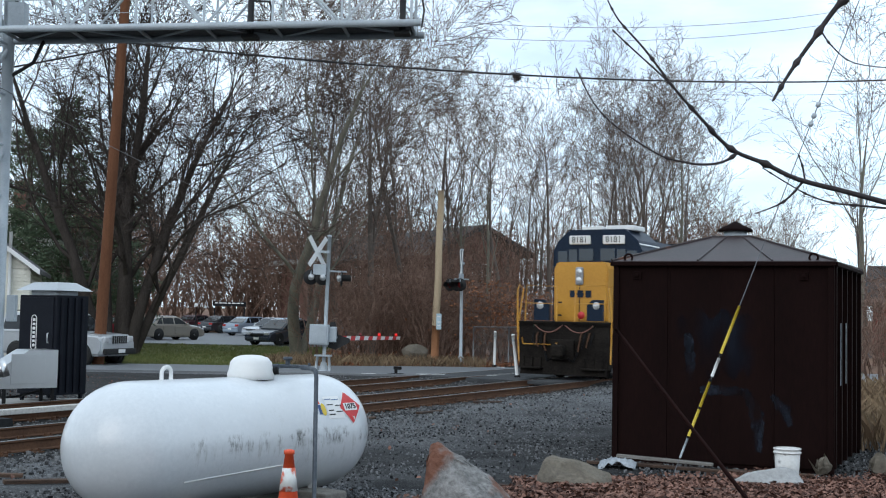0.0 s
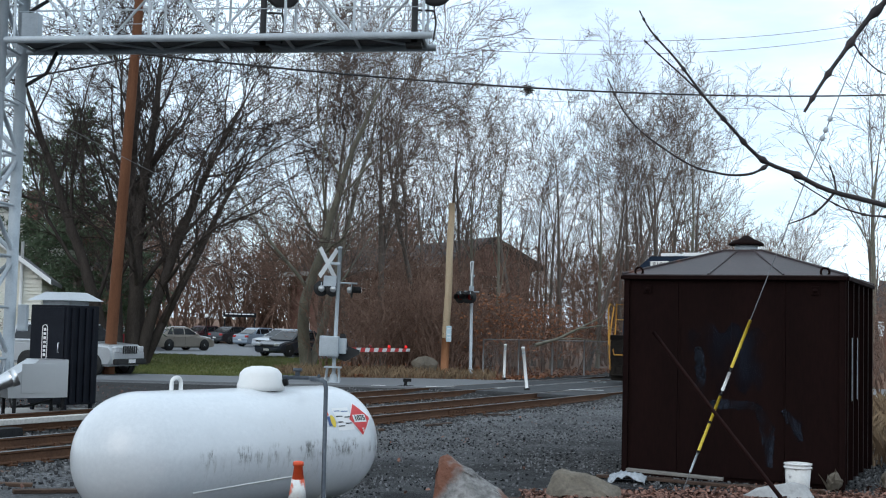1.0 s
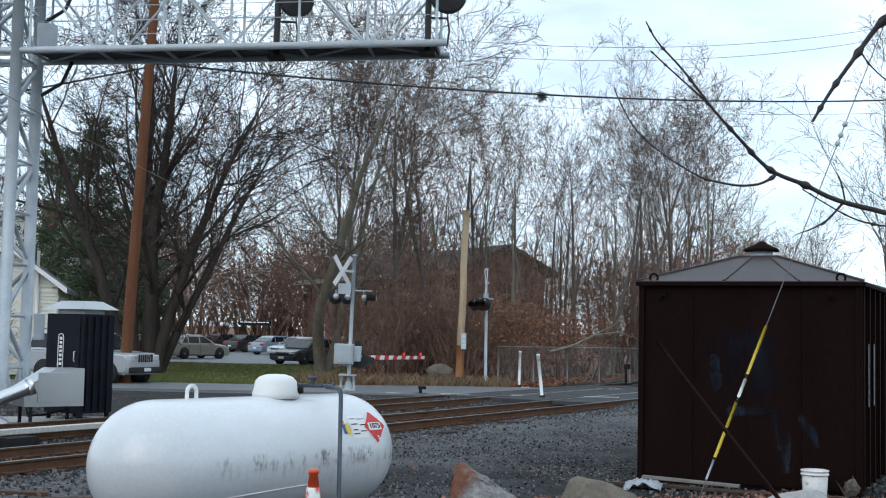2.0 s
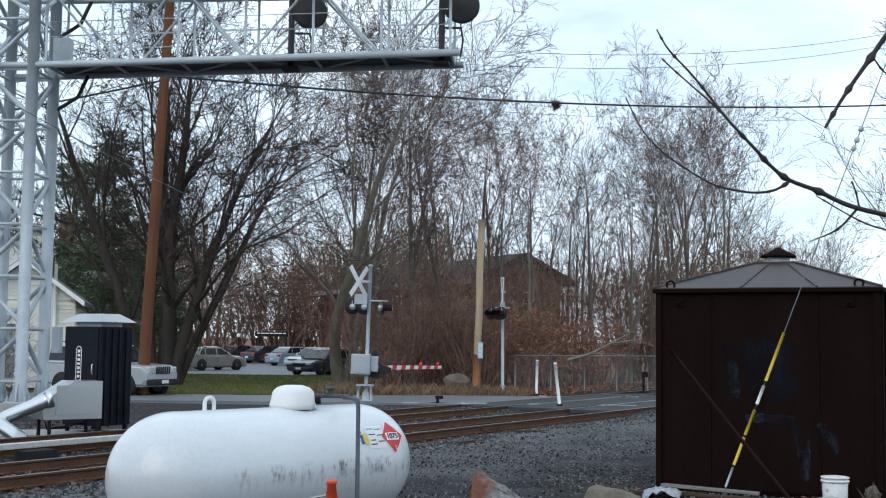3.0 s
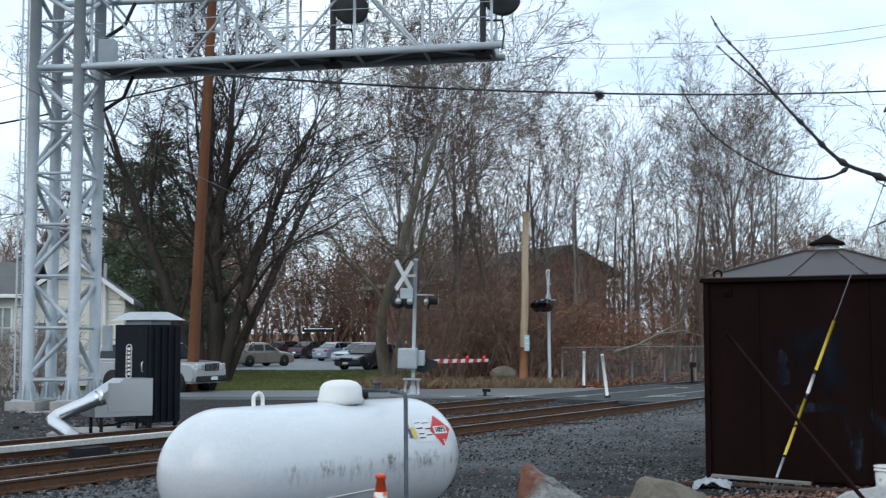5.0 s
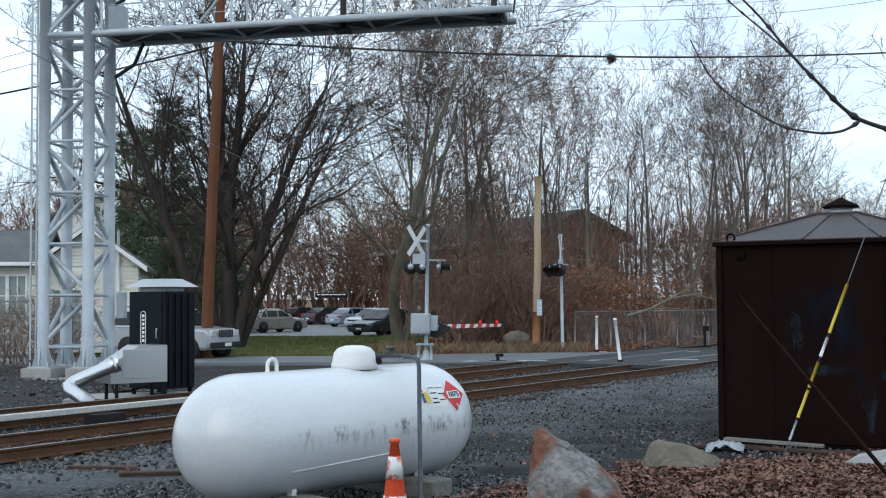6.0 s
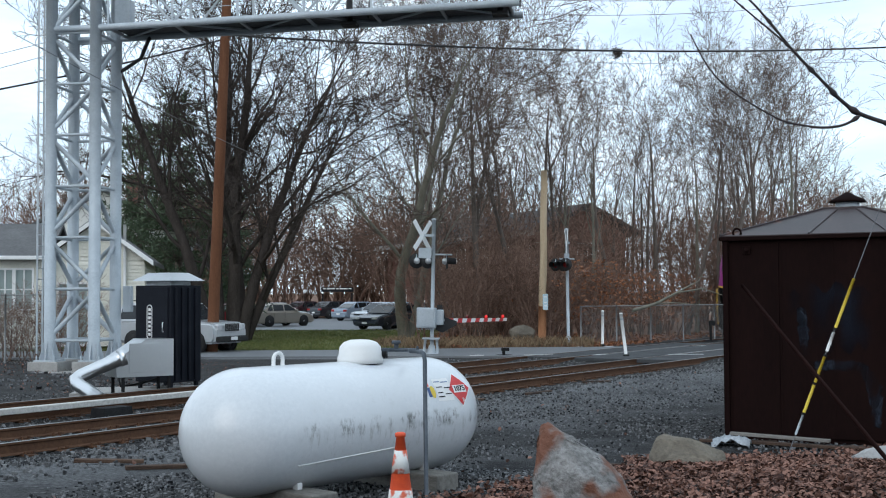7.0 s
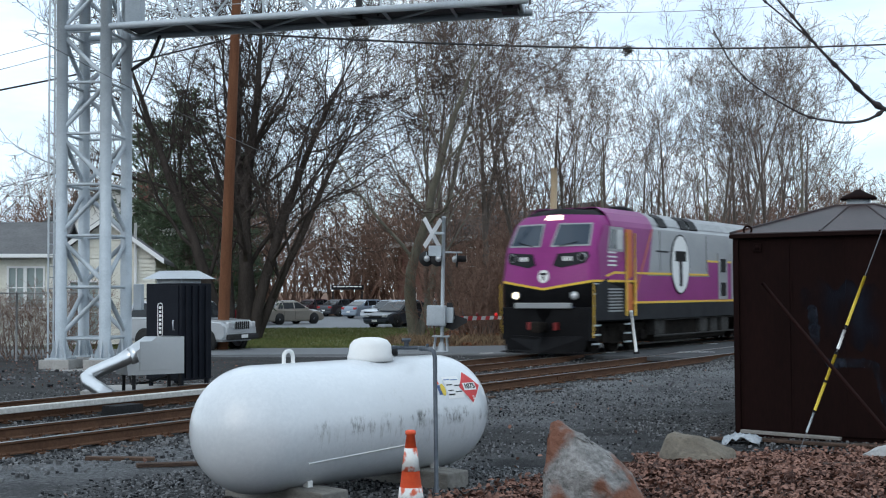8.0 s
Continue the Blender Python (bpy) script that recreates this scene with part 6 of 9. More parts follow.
def make_passenger_loco():
    lo = thing("passenger_locomotive", Matrix.Translation(track(22.2, 4.4, RAIL_Z)) @ pose(0, 0, 0, 0, 0, TRACK_YAW), "purple, silver and yellow passenger diesel locomotive on the far track", "locomotive")
    # nose stations: (z at the middle, z at the corners, y at the middle, y at the corners, half width)
    ST = [(1.00, 1.00, 0.05, 0.28, 1.52), (1.96, 2.20, 0.0, 0.22, 1.57), (2.03, 2.27, 0.0, 0.22, 1.57), (3.22, 3.25, 0.16, 0.42, 1.55), (4.02, 4.02, 0.62, 0.92, 1.48), (4.30, 4.25, 0.86, 1.15, 1.32), (4.50, 4.42, 1.15, 1.40, 1.08)]
    BACK = 3.3
    def loft(a, b, name, material, label=""):
        bm = bmnew()
        rows = []
        for zc, ze, yc, ye, hw in ST[a:b + 1]:
            row = []
            for k in range(-8, 9):
                f = abs(k) / 8
                g = f ** 1.5
                row.append(bm.verts.new((hw * k / 8 * (1.0 if f < 1 else 0.985), yc + (ye - yc) * g * (1.0 if f < 1 else 1.25), zc + (ze - zc) * f)))
            row.insert(0, bm.verts.new((-hw, BACK, ze)))
            row.append(bm.verts.new((hw, BACK, ze)))
            rows.append(row)
        for r0, r1 in zip(rows, rows[1:]):
            for i in range(len(r0) - 1):
                f = bm.faces.new((r0[i], r0[i + 1], r1[i + 1], r1[i]))
                f.smooth = True
        if b == len(ST) - 1:
            bm.faces.new(rows[-1])
        if a == 0:
            bm.faces.new(rows[0][::-1])
        return part(name, bm, material, lo, label)
    def surf(x, z):
        for (zc0, ze0, yc0, ye0, h0), (zc1, ze1, yc1, ye1, h1) in zip(ST, ST[1:]):
            fx = min(1.0, abs(x) / 1.5)
            z0, z1 = zc0 + (ze0 - zc0) * fx, zc1 + (ze1 - zc1) * fx
            if z0 <= z <= z1 + 1e-6:
                q = (z - z0) / (z1 - z0)
                hw = h0 + (h1 - h0) * q
                f = min(1.0, abs(x) / hw) ** 1.5
                return (yc0 + (ye0 - yc0) * f) * (1 - q) + (yc1 + (ye1 - yc1) * f) * q
        return 0.0
    loft(0, 1, "lower_nose", M_LBLACK, "black lower nose")
    loft(1, 2, "nose_stripe", M_LYELLOW, "yellow V-shaped nose stripe")
    loft(2, 5, "upper_nose", M_PURPLE, "purple cab nose")
    loft(5, 6, "roof_cap", M_LBLACK, "black roof cap over the windscreens")
    def onface(name, poly, lift, material, parent, label="", n=6):
        """A plate that follows the nose: poly of (x, z), refined."""
        bm = bmnew()
        f = bm.faces.new([bm.verts.new((x, 0, z)) for x, z in poly])
        bmesh.ops.triangulate(bm, faces=[f])
        bmesh.ops.subdivide_edges(bm, edges=bm.edges[:], cuts=n, use_grid_fill=True)
        for v in bm.verts:
            v.co.y = surf(v.co.x, v.co.z) - lift
        bmesh.ops.recalc_face_normals(bm, faces=bm.faces)
        if sum(f.normal.y for f in bm.faces) > 0:
            bmesh.ops.reverse_faces(bm, faces=bm.faces[:])
        return part(name, bm, material, parent, label)
    for sx in (-1, 1):
        fr = onface("windscreen_frame", [(sx * 0.17, 3.27), (sx * 1.40, 3.29), (sx * 1.30, 4.00), (sx * 0.24, 4.01)], 0.02, M_LGREY, lo, "pale windscreen frame")
        onface("windscreen", [(sx * 0.23, 3.32), (sx * 1.34, 3.34), (sx * 1.25, 3.96), (sx * 0.29, 3.965)], 0.03, M_GLASS2, fr)
        bm = bmnew()
        tube(bm, [(sx * 0.45, surf(0.45, 3.30) - 0.04, 3.29), (sx * 1.0, surf(1.0, 3.42) - 0.05, 3.42)], 0.014, 5)
        part("wiper", bm, M_LBLACK, fr)
        nb = onface("number_board", [(sx * 0.30, 2.72), (sx * 0.42, 3.06), (sx * 1.36, 3.12), (sx * 1.42, 2.98), (sx * 1.30, 2.78), (sx * 0.55, 2.64)], 0.022, M_LDARK, lo, "dark recessed number panel")
        for k in range(4):
            bm = bmnew()
            x = sx * (0.62 + 0.085 * k)
            box(bm, (x, surf(x, 2.92) - 0.035, 2.91), (0.055, 0.02, 0.13), 0)
            part("digit_bar", bm, M_WHITEP, nb)
        for x, z, lit, r in ((1.20, 2.95, False, 0.13), (1.0, 1.80, sx < 0, 0.125)):
            bm = bmnew()
            yy = surf(x, z)
            lathe(bm, [(0.0, 0.05), (r * 0.7, 0.045), (r * 0.85, 0.02), (r * 0.85, -0.06)], 20, pose(sx * x, yy - 0.01, z, 90))
            lamp_ = part("headlight", bm, M_LAMPON if lit else (M_LAMPOFF if z < 2.5 else M_LDARK), lo, "round nose light")
            part("bezel", lathe(bmnew(), [(r * 0.85, 0.05), (r, 0.05), (r, -0.06)], 20, pose(sx * x, yy - 0.01, z, 90)), M_LGREY, lamp_)
        # blue marker
        bm = bmnew()
        box(bm, (sx * 0.92, 0.16, 1.42), (0.16, 0.08, 0.10), 0.02)
        part("marker_light", bm, mat("blue_marker", (0.02, 0.05, 0.16), None, 0.3, bump=0), lo)
        bm = bmnew()
        box(bm, (sx * 0.45, -0.02, 0.88), (0.11, 0.20, 0.24), 0.03)
        part("hose_fitting", bm, M_TAILRED, lo, "red hose fitting")
        bm = bmnew()
        tube(bm, [(sx * 1.56, 0.22, 0.55), (sx * 1.60, 0.20, 1.0), (sx * 1.60, 0.20, 2.1), (sx * 1.57, 0.24, 2.15)], 0.014, 6)
        part("grab_rail", bm, M_LYELLOW, lo, "yellow grab rail")
    onface("roof_headlight", [(-0.30, 4.12), (0.30, 4.12), (0.26, 4.27), (-0.26, 4.27)], 0.025, M_LAMPON, lo, "lit rectangular roof headlight")
    # roundel: white disc with a dark bar emblem
    disc = onface("emblem_disc", [(0.19 * math.cos(q), 2.38 + 0.20 * math.sin(q)) for q in [2 * math.pi * j / 20 for j in range(20)]], 0.02, M_WHITEP, lo, "round white emblem", 3)
    onface("emblem_bar", [(-0.12, 2.42), (0.12, 2.42), (0.12, 2.49), (-0.12, 2.49)], 0.028, M_LBLACK, disc, n=2)
    onface("emblem_stem", [(-0.035, 2.26), (0.035, 2.26), (0.035, 2.42), (-0.035, 2.42)], 0.028, M_LBLACK, disc, n=2)
    bm = bmnew()
    box(bm, (0, -0.02, 1.50), (1.92, 0.12, 0.17), 0.02)
    part("bumper_plate", bm, M_LGREY, lo, "pale bumper plate")
    bm = bmnew()
    box(bm, (0, 0.35, 0.95), (3.0, 0.6, 1.0), 0.04)
    part("pilot_beam", bm, M_LBLACK, lo)
    bm = bmnew()
    prism(bm, [(-1.48, 0.0), (0.0, -0.38), (1.48, 0.0), (1.48, 0.3), (-1.48, 0.3)], 0.08, 0.12, "z")
    lo_v = [(-1.30, 0.05, 0.08), (0.0, -0.42, 0.08), (1.30, 0.05, 0.08)]
    hi_v = [(-1.50, 0.10, 0.62), (0.0, -0.12, 0.55), (1.50, 0.10, 0.62)]
    A, B = [bm.verts.new(p) for p in lo_v], [bm.verts.new(p) for p in hi_v]
    C, E = [bm.verts.new((x * 0.98, y + 0.05, z)) for x, y, z in lo_v], [bm.verts.new((x * 0.98, y + 0.05, z)) for x, y, z in hi_v]
    for i in range(2):
        bm.faces.new((A[i], A[i + 1], B[i + 1], B[i])), bm.faces.new((C[i + 1], C[i], E[i], E[i + 1]))
        bm.faces.new((B[i], B[i + 1], E[i + 1], E[i])), bm.faces.new((A[i + 1], A[i], C[i], C[i + 1]))
    bm.faces.new((A[0], B[0], E[0], C[0])), bm.faces.new((B[2], A[2], C[2], E[2]))
    part("snow_plow", bm, M_LBLACK, lo, "dark steel plough")
    bm = bmnew()
    box(bm, (0, -0.25, 0.86), (0.26, 0.6, 0.28), 0.05)
    box(bm, (0.07, -0.55, 0.86), (0.34, 0.22, 0.34), 0.06)
    part("coupler", bm, M_GRIMEBLACK, lo)
    # car body
    LEN = 20.8
    sec = [(-1.50, 1.02), (1.50, 1.02), (1.52, 1.5), (1.52, 3.95), (1.30, 4.30), (1.02, 4.47), (-1.02, 4.47), (-1.30, 4.30), (-1.52, 3.95), (-1.52, 1.5)]
    bm = bmnew()
    prism(bm, sec, BACK - 0.02, LEN, "y")
    part("car_body", bm, M_LGREY, lo, "silver-grey car body")
    bm = bmnew()
    prism(bm, [(1.46, 4.09), (1.30, 4.34), (1.02, 4.51), (-1.02, 4.51), (-1.30, 4.34), (-1.46, 4.09), (-1.30, 4.28), (-1.0, 4.45), (1.0, 4.45), (1.30, 4.28)], 2.2, LEN - 0.1, "y")
    part("roof", bm, mat("pale_dusty_roof", (0.26, 0.27, 0.28), (0.40, 0.41, 0.42), 0.6, scale=1, fine=10), lo, "pale grey roof")
    bm = bmnew()
    prism(bm, [(1.535, 3.90), (1.475, 4.10), (1.315, 4.35), (1.03, 4.525), (-1.03, 4.525), (-1.315, 4.35), (-1.475, 4.10), (-1.535, 3.90), (-1.47, 4.05), (-1.31, 4.33), (-1.02, 4.512), (1.02, 4.512), (1.31, 4.33), (1.47, 4.05)], 1.55, 4.7, "y")
    part("cab_roof", bm, M_PURPLE, lo, "purple cab roof")
    for y in (5.6, 7.5, 8.3):
        bm = bmnew()
        prism(bm, [(1.50, 4.06), (1.34, 4.35), (1.10, 4.49), (1.08, 4.45), (1.30, 4.30), (1.46, 4.02)], y - 0.34, y + 0.34, "y")
        part("roof_grille", bm, M_LBLACK, lo, "dark roof intake grille")
    bm = bmnew()
    lathe(bm, [(0.55, 0), (0.48, 0.16), (0.25, 0.24), (0.0, 0.26)], 16, pose(0.3, 4.6, 4.50))
    part("exhaust_hatch", bm, M_LBLACK, lo, "sooty black exhaust hatch")
    for sx in (1, -1):
        X = sx * 1.52
        def plate(name, poly, lift, material, label=""):
            bm = bmnew()
            prism(bm, poly, X, X + sx * lift, "x")
            return part(name, bm, material, lo, label)
        plate("cab_side", [(0.75, 2.25), (BACK + 0.9, 2.25), (BACK + 1.35, 3.93), (1.05, 3.93), (0.62, 3.3)], 0.03, M_PURPLE, "purple cab side")
        plate("lower_cab_side", [(0.35, 1.05), (3.05, 1.05), (3.30, 2.32), (1.2, 2.32), (0.45, 2.10)], 0.034, M_LDARK, "dark grey lower cab side")
        plate("side_band", [(3.05, 1.58), (13.2, 1.58), (13.2, 2.46), (9.7, 2.46), (9.7, 2.42), (3.35, 2.42)], 0.020, M_PURPLE, "purple lower body band")
        plate("rear_band", [(9.45, 2.46), (LEN - 0.3, 2.46), (LEN - 0.3, 2.98), (9.45, 2.98)], 0.020, M_PURPLE, "purple rear body band")
        plate("yellow_line", [(1.2, 2.36), (1.7, 2.46), (9.45, 2.46), (9.45, 2.53), (1.7, 2.53), (1.1, 2.40)], 0.040, M_LYELLOW, "yellow side line")
        plate("yellow_line", [(9.4, 2.95), (LEN - 0.3, 2.95), (LEN - 0.3, 3.02), (9.4, 3.02)], 0.040, M_LYELLOW, "yellow side line")
        plate("yellow_line", [(3.0, 1.53), (LEN - 0.3, 1.53), (LEN - 0.3, 1.60), (3.0, 1.60)], 0.040, M_LYELLOW, "yellow side line")
        plate("yellow_slant", [(3.02, 1.53), (3.08, 1.53), (4.59, 3.93), (4.52, 3.93)], 0.042, M_ORANGEDOOR, "slanted orange line")
        plate("grey_wedge", [(4.2, 2.53), (9.45, 2.53), (9.45, 3.93), (4.62, 3.93), (3.72, 2.53)], 0.018, M_LGREY)
        plate("sill", [(3.0, 1.02), (LEN, 1.02), (LEN, 1.52), (3.0, 1.52)], 0.026, M_LDARK, "dark side sill")
        w = plate("cab_window_frame", [(1.25, 3.16), (2.35, 3.14), (2.35, 3.90), (1.42, 3.90)], 0.05, M_LGREY, "pale side window frame")
        bm = bmnew()
        prism(bm, [(1.36, 3.24), (1.82, 3.23), (1.82, 3.82), (1.50, 3.82)], X, X + sx * 0.06, "x")
        part("cab_window", bm, M_GLASS2, w)
        bm = bmnew()
        prism(bm, [(1.88, 3.23), (2.26, 3.22), (2.26, 3.82), (1.88, 3.82)], X, X + sx * 0.06, "x")
        part("sliding_window", bm, M_LAMPBACK, w)
        d = plate("cab_door", [(2.52, 1.30), (3.00, 1.30), (3.00, 3.86), (2.52, 3.86)], 0.045, M_ORANGEDOOR, "orange-red recessed cab door")
        for y in (2.44, 3.08):
            bm = bmnew()
            tube(bm, [(X + sx * 0.10, y, 1.15), (X + sx * 0.10, y, 3.75)], 0.030, 6)
            part("door_rail", bm, M_LYELLOW, d, "yellow door handrail")
        for k in range(4):
            bm = bmnew()
            box(bm, (X + sx * 0.045, 1.55, 2.72 + 0.13 * k), (0.012, 0.60 - 0.06 * (k % 2), 0.05), 0)
            part("print_bar", bm, M_WHITEP, lo)
        for k in range(8):
            bm = bmnew()
            box(bm, (X + sx * 0.045, 1.75, 1.32 + 0.095 * k), (0.03, 0.95, 0.05), 0)
            part("louvre", bm, M_LGREY, lo)
        # tall oval emblem
        el = plate("oval_emblem", [(6.88 + 0.80 * math.cos(q), 2.83 + 1.02 * math.sin(q)) for q in [2 * math.pi * j / 36 for j in range(36)]], 0.048, M_LBLACK)
        bm = bmnew()
        prism(bm, [(6.88 + 0.74 * math.cos(q), 2.83 + 0.97 * math.sin(q)) for q in [2 * math.pi * j / 36 for j in range(36)]], X, X + sx * 0.056, "x")
        part("emblem_field", bm, M_WHITEP, el, "tall white oval emblem")
        for poly in ([(6.42, 2.93), (7.34, 2.93), (7.34, 3.28), (6.42, 3.28)], [(6.76, 2.08), (7.0, 2.08), (7.0, 2.93), (6.76, 2.93)]):
            bm = bmnew()
            prism(bm, poly, X, X + sx * 0.064, "x")
            part("emblem_bar", bm, M_LBLACK, el)
        for y in (10.9, 12.2):
            fr = plate("engine_door", [(y - 0.45, 1.62), (y + 0.45, 1.62), (y + 0.45, 3.3), (y - 0.45, 3.3)], 0.046, M_LGREY)
            for z in (1.98, 2.85):
                bm = bmnew()
                box(bm, (X + sx * 0.05, y, z), (0.02, 0.5, 0.5), 0.01)
                part("door_window", bm, M_LBLACK, fr)
        for y in (5.2, 9.3):
            plate("panel_seam", [(y, 2.6), (y + 0.03, 2.6), (y + 0.03, 3.9), (y, 3.9)], 0.024, M_LDARK)
        plate("vent_grille", [(4.9, 3.2), (5.9, 3.2), (5.9, 3.26), (4.9, 3.26)], 0.03, M_LDARK)
        # ladders at the cab
        for y in (0.55, 2.76):
            for z in (0.35, 0.62, 0.90, 1.18, 1.5, 1.85, 2.15):
                if y > 1 and z > 1.2:
                    continue
                part("step", box(bmnew(), (sx * 1.50, y, z), (0.10, 0.40, 0.05), 0.01), M_GALV, lo, "worn metal step")
    for y0 in (1.7, 14.6):
        truck(lo, y0, (0.0, 1.4, 2.8), 1.0)
    bm = bmnew()
    tube(bm, [(0.95, 6.4, 0.72), (0.95, 8.6, 0.72)], 0.30, 16)
    part("air_tank", bm, M_DUSTY, lo, "dark round air reservoir")
    bm = bmnew()
    box(bm, (0, 8.6, 0.62), (2.5, 6.6, 0.75), 0.08)
    part("fuel_tank", bm, M_GRIMEBLACK, lo)
    bm = bmnew()
    box(bm, (1.15, 5.5, 0.75), (0.5, 0.8, 0.55), 0.04)
    part("equipment_box", bm, M_DUSTY, lo)
    for y in (9.3, 10.3, 11.4):
        part("equipment_box", box(bmnew(), (1.22, y, 0.72), (0.40, 0.7, 0.5), 0.03), M_DUSTY, lo)
    for z in (0.98, 0.45):
        part("side_pipe", tube(bmnew(), [(1.42, 5.0, z), (1.42, 13.6, z)], 0.035, 6), M_DUSTY, lo)
    return lo


M_TAILRED = mat("dull_red_fitting", (0.16, 0.010, 0.010), (0.22, 0.016, 0.016), 0.6, bump=0)
M_GLASS2 = glass_mat("loco_glass", (0.022, 0.036, 0.055), 0.06, 1.5)
PASSENGER = make_passenger_loco()


def make_freight_loco():
    lo = thing("freight_locomotive", Matrix.Translation(track(24.2, 0.75, RAIL_Z)) @ pose(0, 0, 0, 0, 0, TRACK_YAW), "golden-yellow and dark blue freight diesel locomotive on the near track", "locomotive")
    bm = bmnew()
    box(bm, (0, 0.10, 1.02), (2.95, 0.20, 1.40), 0.02)
    part("pilot_plate", bm, M_GRIMEBLACK, lo, "grimy black pilot plate")
    bm = bmnew()
    prism(bm, [(-0.10, 0.14), (0.0, 0.16), (0.05, 0.62), (-0.02, 0.62)], -1.40, 1.40, "x")
    part("pilot_plow", bm, M_GRIMEBLACK, lo)
    bm = bmnew()
    box(bm, (0, -0.30, 0.88), (0.26, 0.7, 0.28), 0.05)
    box(bm, (0.06, -0.60, 0.88), (0.36, 0.24, 0.36), 0.06)
    part("coupler", bm, M_GRIMEBLACK, lo)
    # uncoupling lever, buffer plate, footboards and clustered hoses
    part("uncoupling_lever", tube(bmnew(), [(-1.35, -0.08, 1.25), (-1.30, -0.10, 1.05), (-0.20, -0.12, 1.05), (-0.10, -0.35, 1.10)], 0.02, 6), M_CYELLOW, lo, "grimy yellow uncoupling lever")
    part("coupler_pocket", box(bmnew(), (0, -0.06, 0.90), (0.75, 0.16, 0.62), 0.03), M_GRIMEBLACK, lo)
    for sx in (-1, 1):
        part("footboard", box(bmnew(), (sx * 1.0, -0.16, 0.34), (0.72, 0.26, 0.05), 0.01), M_GRIMEBLACK, lo)
        for q in range(3):
            part("footboard_bracket", box(bmnew(), (sx * (0.72 + 0.28 * q), -0.08, 0.50), (0.05, 0.06, 0.34), 0.008), M_GRIMEBLACK, lo)
        for q in range(4):
            x0 = sx * (0.58 + 0.13 * q)
            part("brake_hose", tube(bmnew(), [(x0, -0.02, 1.42), (x0 + 0.02, -0.16, 1.30), (x0 - 0.02 * sx, -0.20, 1.0 + 0.05 * q), (x0 - 0.06 * sx, -0.14, 0.86 + 0.06 * q)], 0.022, 6), M_LBLACK if q % 2 else M_RAIL, lo)
    for x in (-0.55, 0.5):
        bm = bmnew()
        tube(bm, [(x, -0.05, 1.15), (x, -0.15, 0.8), (x * 0.8, -0.2, 0.55), (x * 0.5, -0.3, 0.65)], 0.028, 6)
        part("air_hose", bm, M_LBLACK, lo)
    bm = bmnew()
    box(bm, (0, 9.6, 1.66), (3.0, 19.2, 0.18), 0.015)
    part("deck", bm, M_GRIMEBLACK, lo, "black walkway deck")
    # sagging chain across the front
    for x0 in (-0.95, 0.05):
        bm = bmnew()
        tube(bm, [(x0 + 0.9 * i / 10, -0.02, 1.64 - 0.22 * 4 * (i / 10) * (1 - i / 10)) for i in range(11)], 0.018, 5)
        part("sagging_chain", bm, mat("dull_red_chain", (0.20, 0.09, 0.07), None, 0.7, bump=0), lo)
    # nose
    bm = bmnew()
    prism(bm, [(-0.90, 1.75), (0.90, 1.75), (0.90, 3.45), (0.78, 3.62), (-0.78, 3.62), (-0.90, 3.45)], 1.30, 2.75, "y")
    bmesh.ops.bevel(bm, geom=bm.edges[:], offset=0.035, segments=2, affect="EDGES")
    nose = part("short_hood", bm, M_CYELLOW, lo, "golden-yellow short hood")
    bm = bmnew()
    box(bm, (-0.02, 1.285, 2.55), (0.02, 0.02, 1.55), 0)
    for x in (-0.68, 0.66):
        for z in (1.95, 2.35):
            box(bm, (x, 1.285, z), (0.12, 0.02, 0.05), 0)
    part("nose_seam", bm, M_LDARK, nose)
    bm = bmnew()
    box(bm, (-0.02, 1.26, 3.18), (0.26, 0.10, 0.56), 0.05)
    hl = part("headlight_housing", bm, M_LGREY, nose, "grey twin headlight housing")
    for z in (3.05, 3.31):
        part("headlight", lathe(bmnew(), [(0.0, 0.04), (0.07, 0.035), (0.095, 0.0)], 16, pose(-0.02, 1.205, z, 90)), M_LAMPOFF, hl, "unlit round headlight")
    # emblem: plain dark bars
    for k, x in enumerate((-0.25, 0.0, 0.27)):
        bm = bmnew()
        box(bm, (x, 1.288, 2.62), (0.19, 0.012, 0.22), 0)
        if k == 1:
            box(bm, (x, 1.288, 2.62), (0.23, 0.014, 0.05), 0)
        part("emblem_bar", bm, M_CBLUE, nose, "plain dark emblem bar")
    bm = bmnew()
    lathe(bm, [(0.0, 0.05), (0.11, 0.04), (0.12, 0.0)], 14, pose(0.18, 0.95, 1.95, 90))
    part("red_valve", bm, M_RED, nose)
    for sx in (-1, 1):
        bm = bmnew()
        prism(bm, [(sx * 0.62, 1.78), (sx * 1.12, 1.78), (sx * 1.12, 2.42), (sx * 0.78, 2.42), (sx * 0.62, 2.25)], 0.28, 0.42, "y")
        dl = part("ditch_light_bracket", bm, M_CBLUE, lo, "dark blue ditch light bracket")
        part("ditch_light", lathe(bmnew(), [(0.0, 0.03), (0.09, 0.025), (0.115, 0.0), (0.12, -0.05)], 18, pose(sx * 0.92, 0.27, 2.24, 90)), M_LAMPOFF, dl, "round ditch light")
        bm = bmnew()
        box(bm, (sx * 0.95, 0.05, 1.62), (0.16, 0.10, 0.10), 0.02)
        part("marker", bm, mat("dull_green_lens", (0.03, 0.16, 0.08), None, 0.4, bump=0), lo)
        # handrails
        bm = bmnew()
        tube(bm, [(sx * 1.48, 0.05, 0.5), (sx * 1.52, 0.0, 1.2), (sx * 1.50, 0.05, 1.9), (sx * 1.40, 0.10, 2.75), (sx * 1.55, 0.12, 2.86), (sx * 1.60, 0.10, 2.7), (sx * 1.56, 0.05, 1.4)], 0.024, 6)
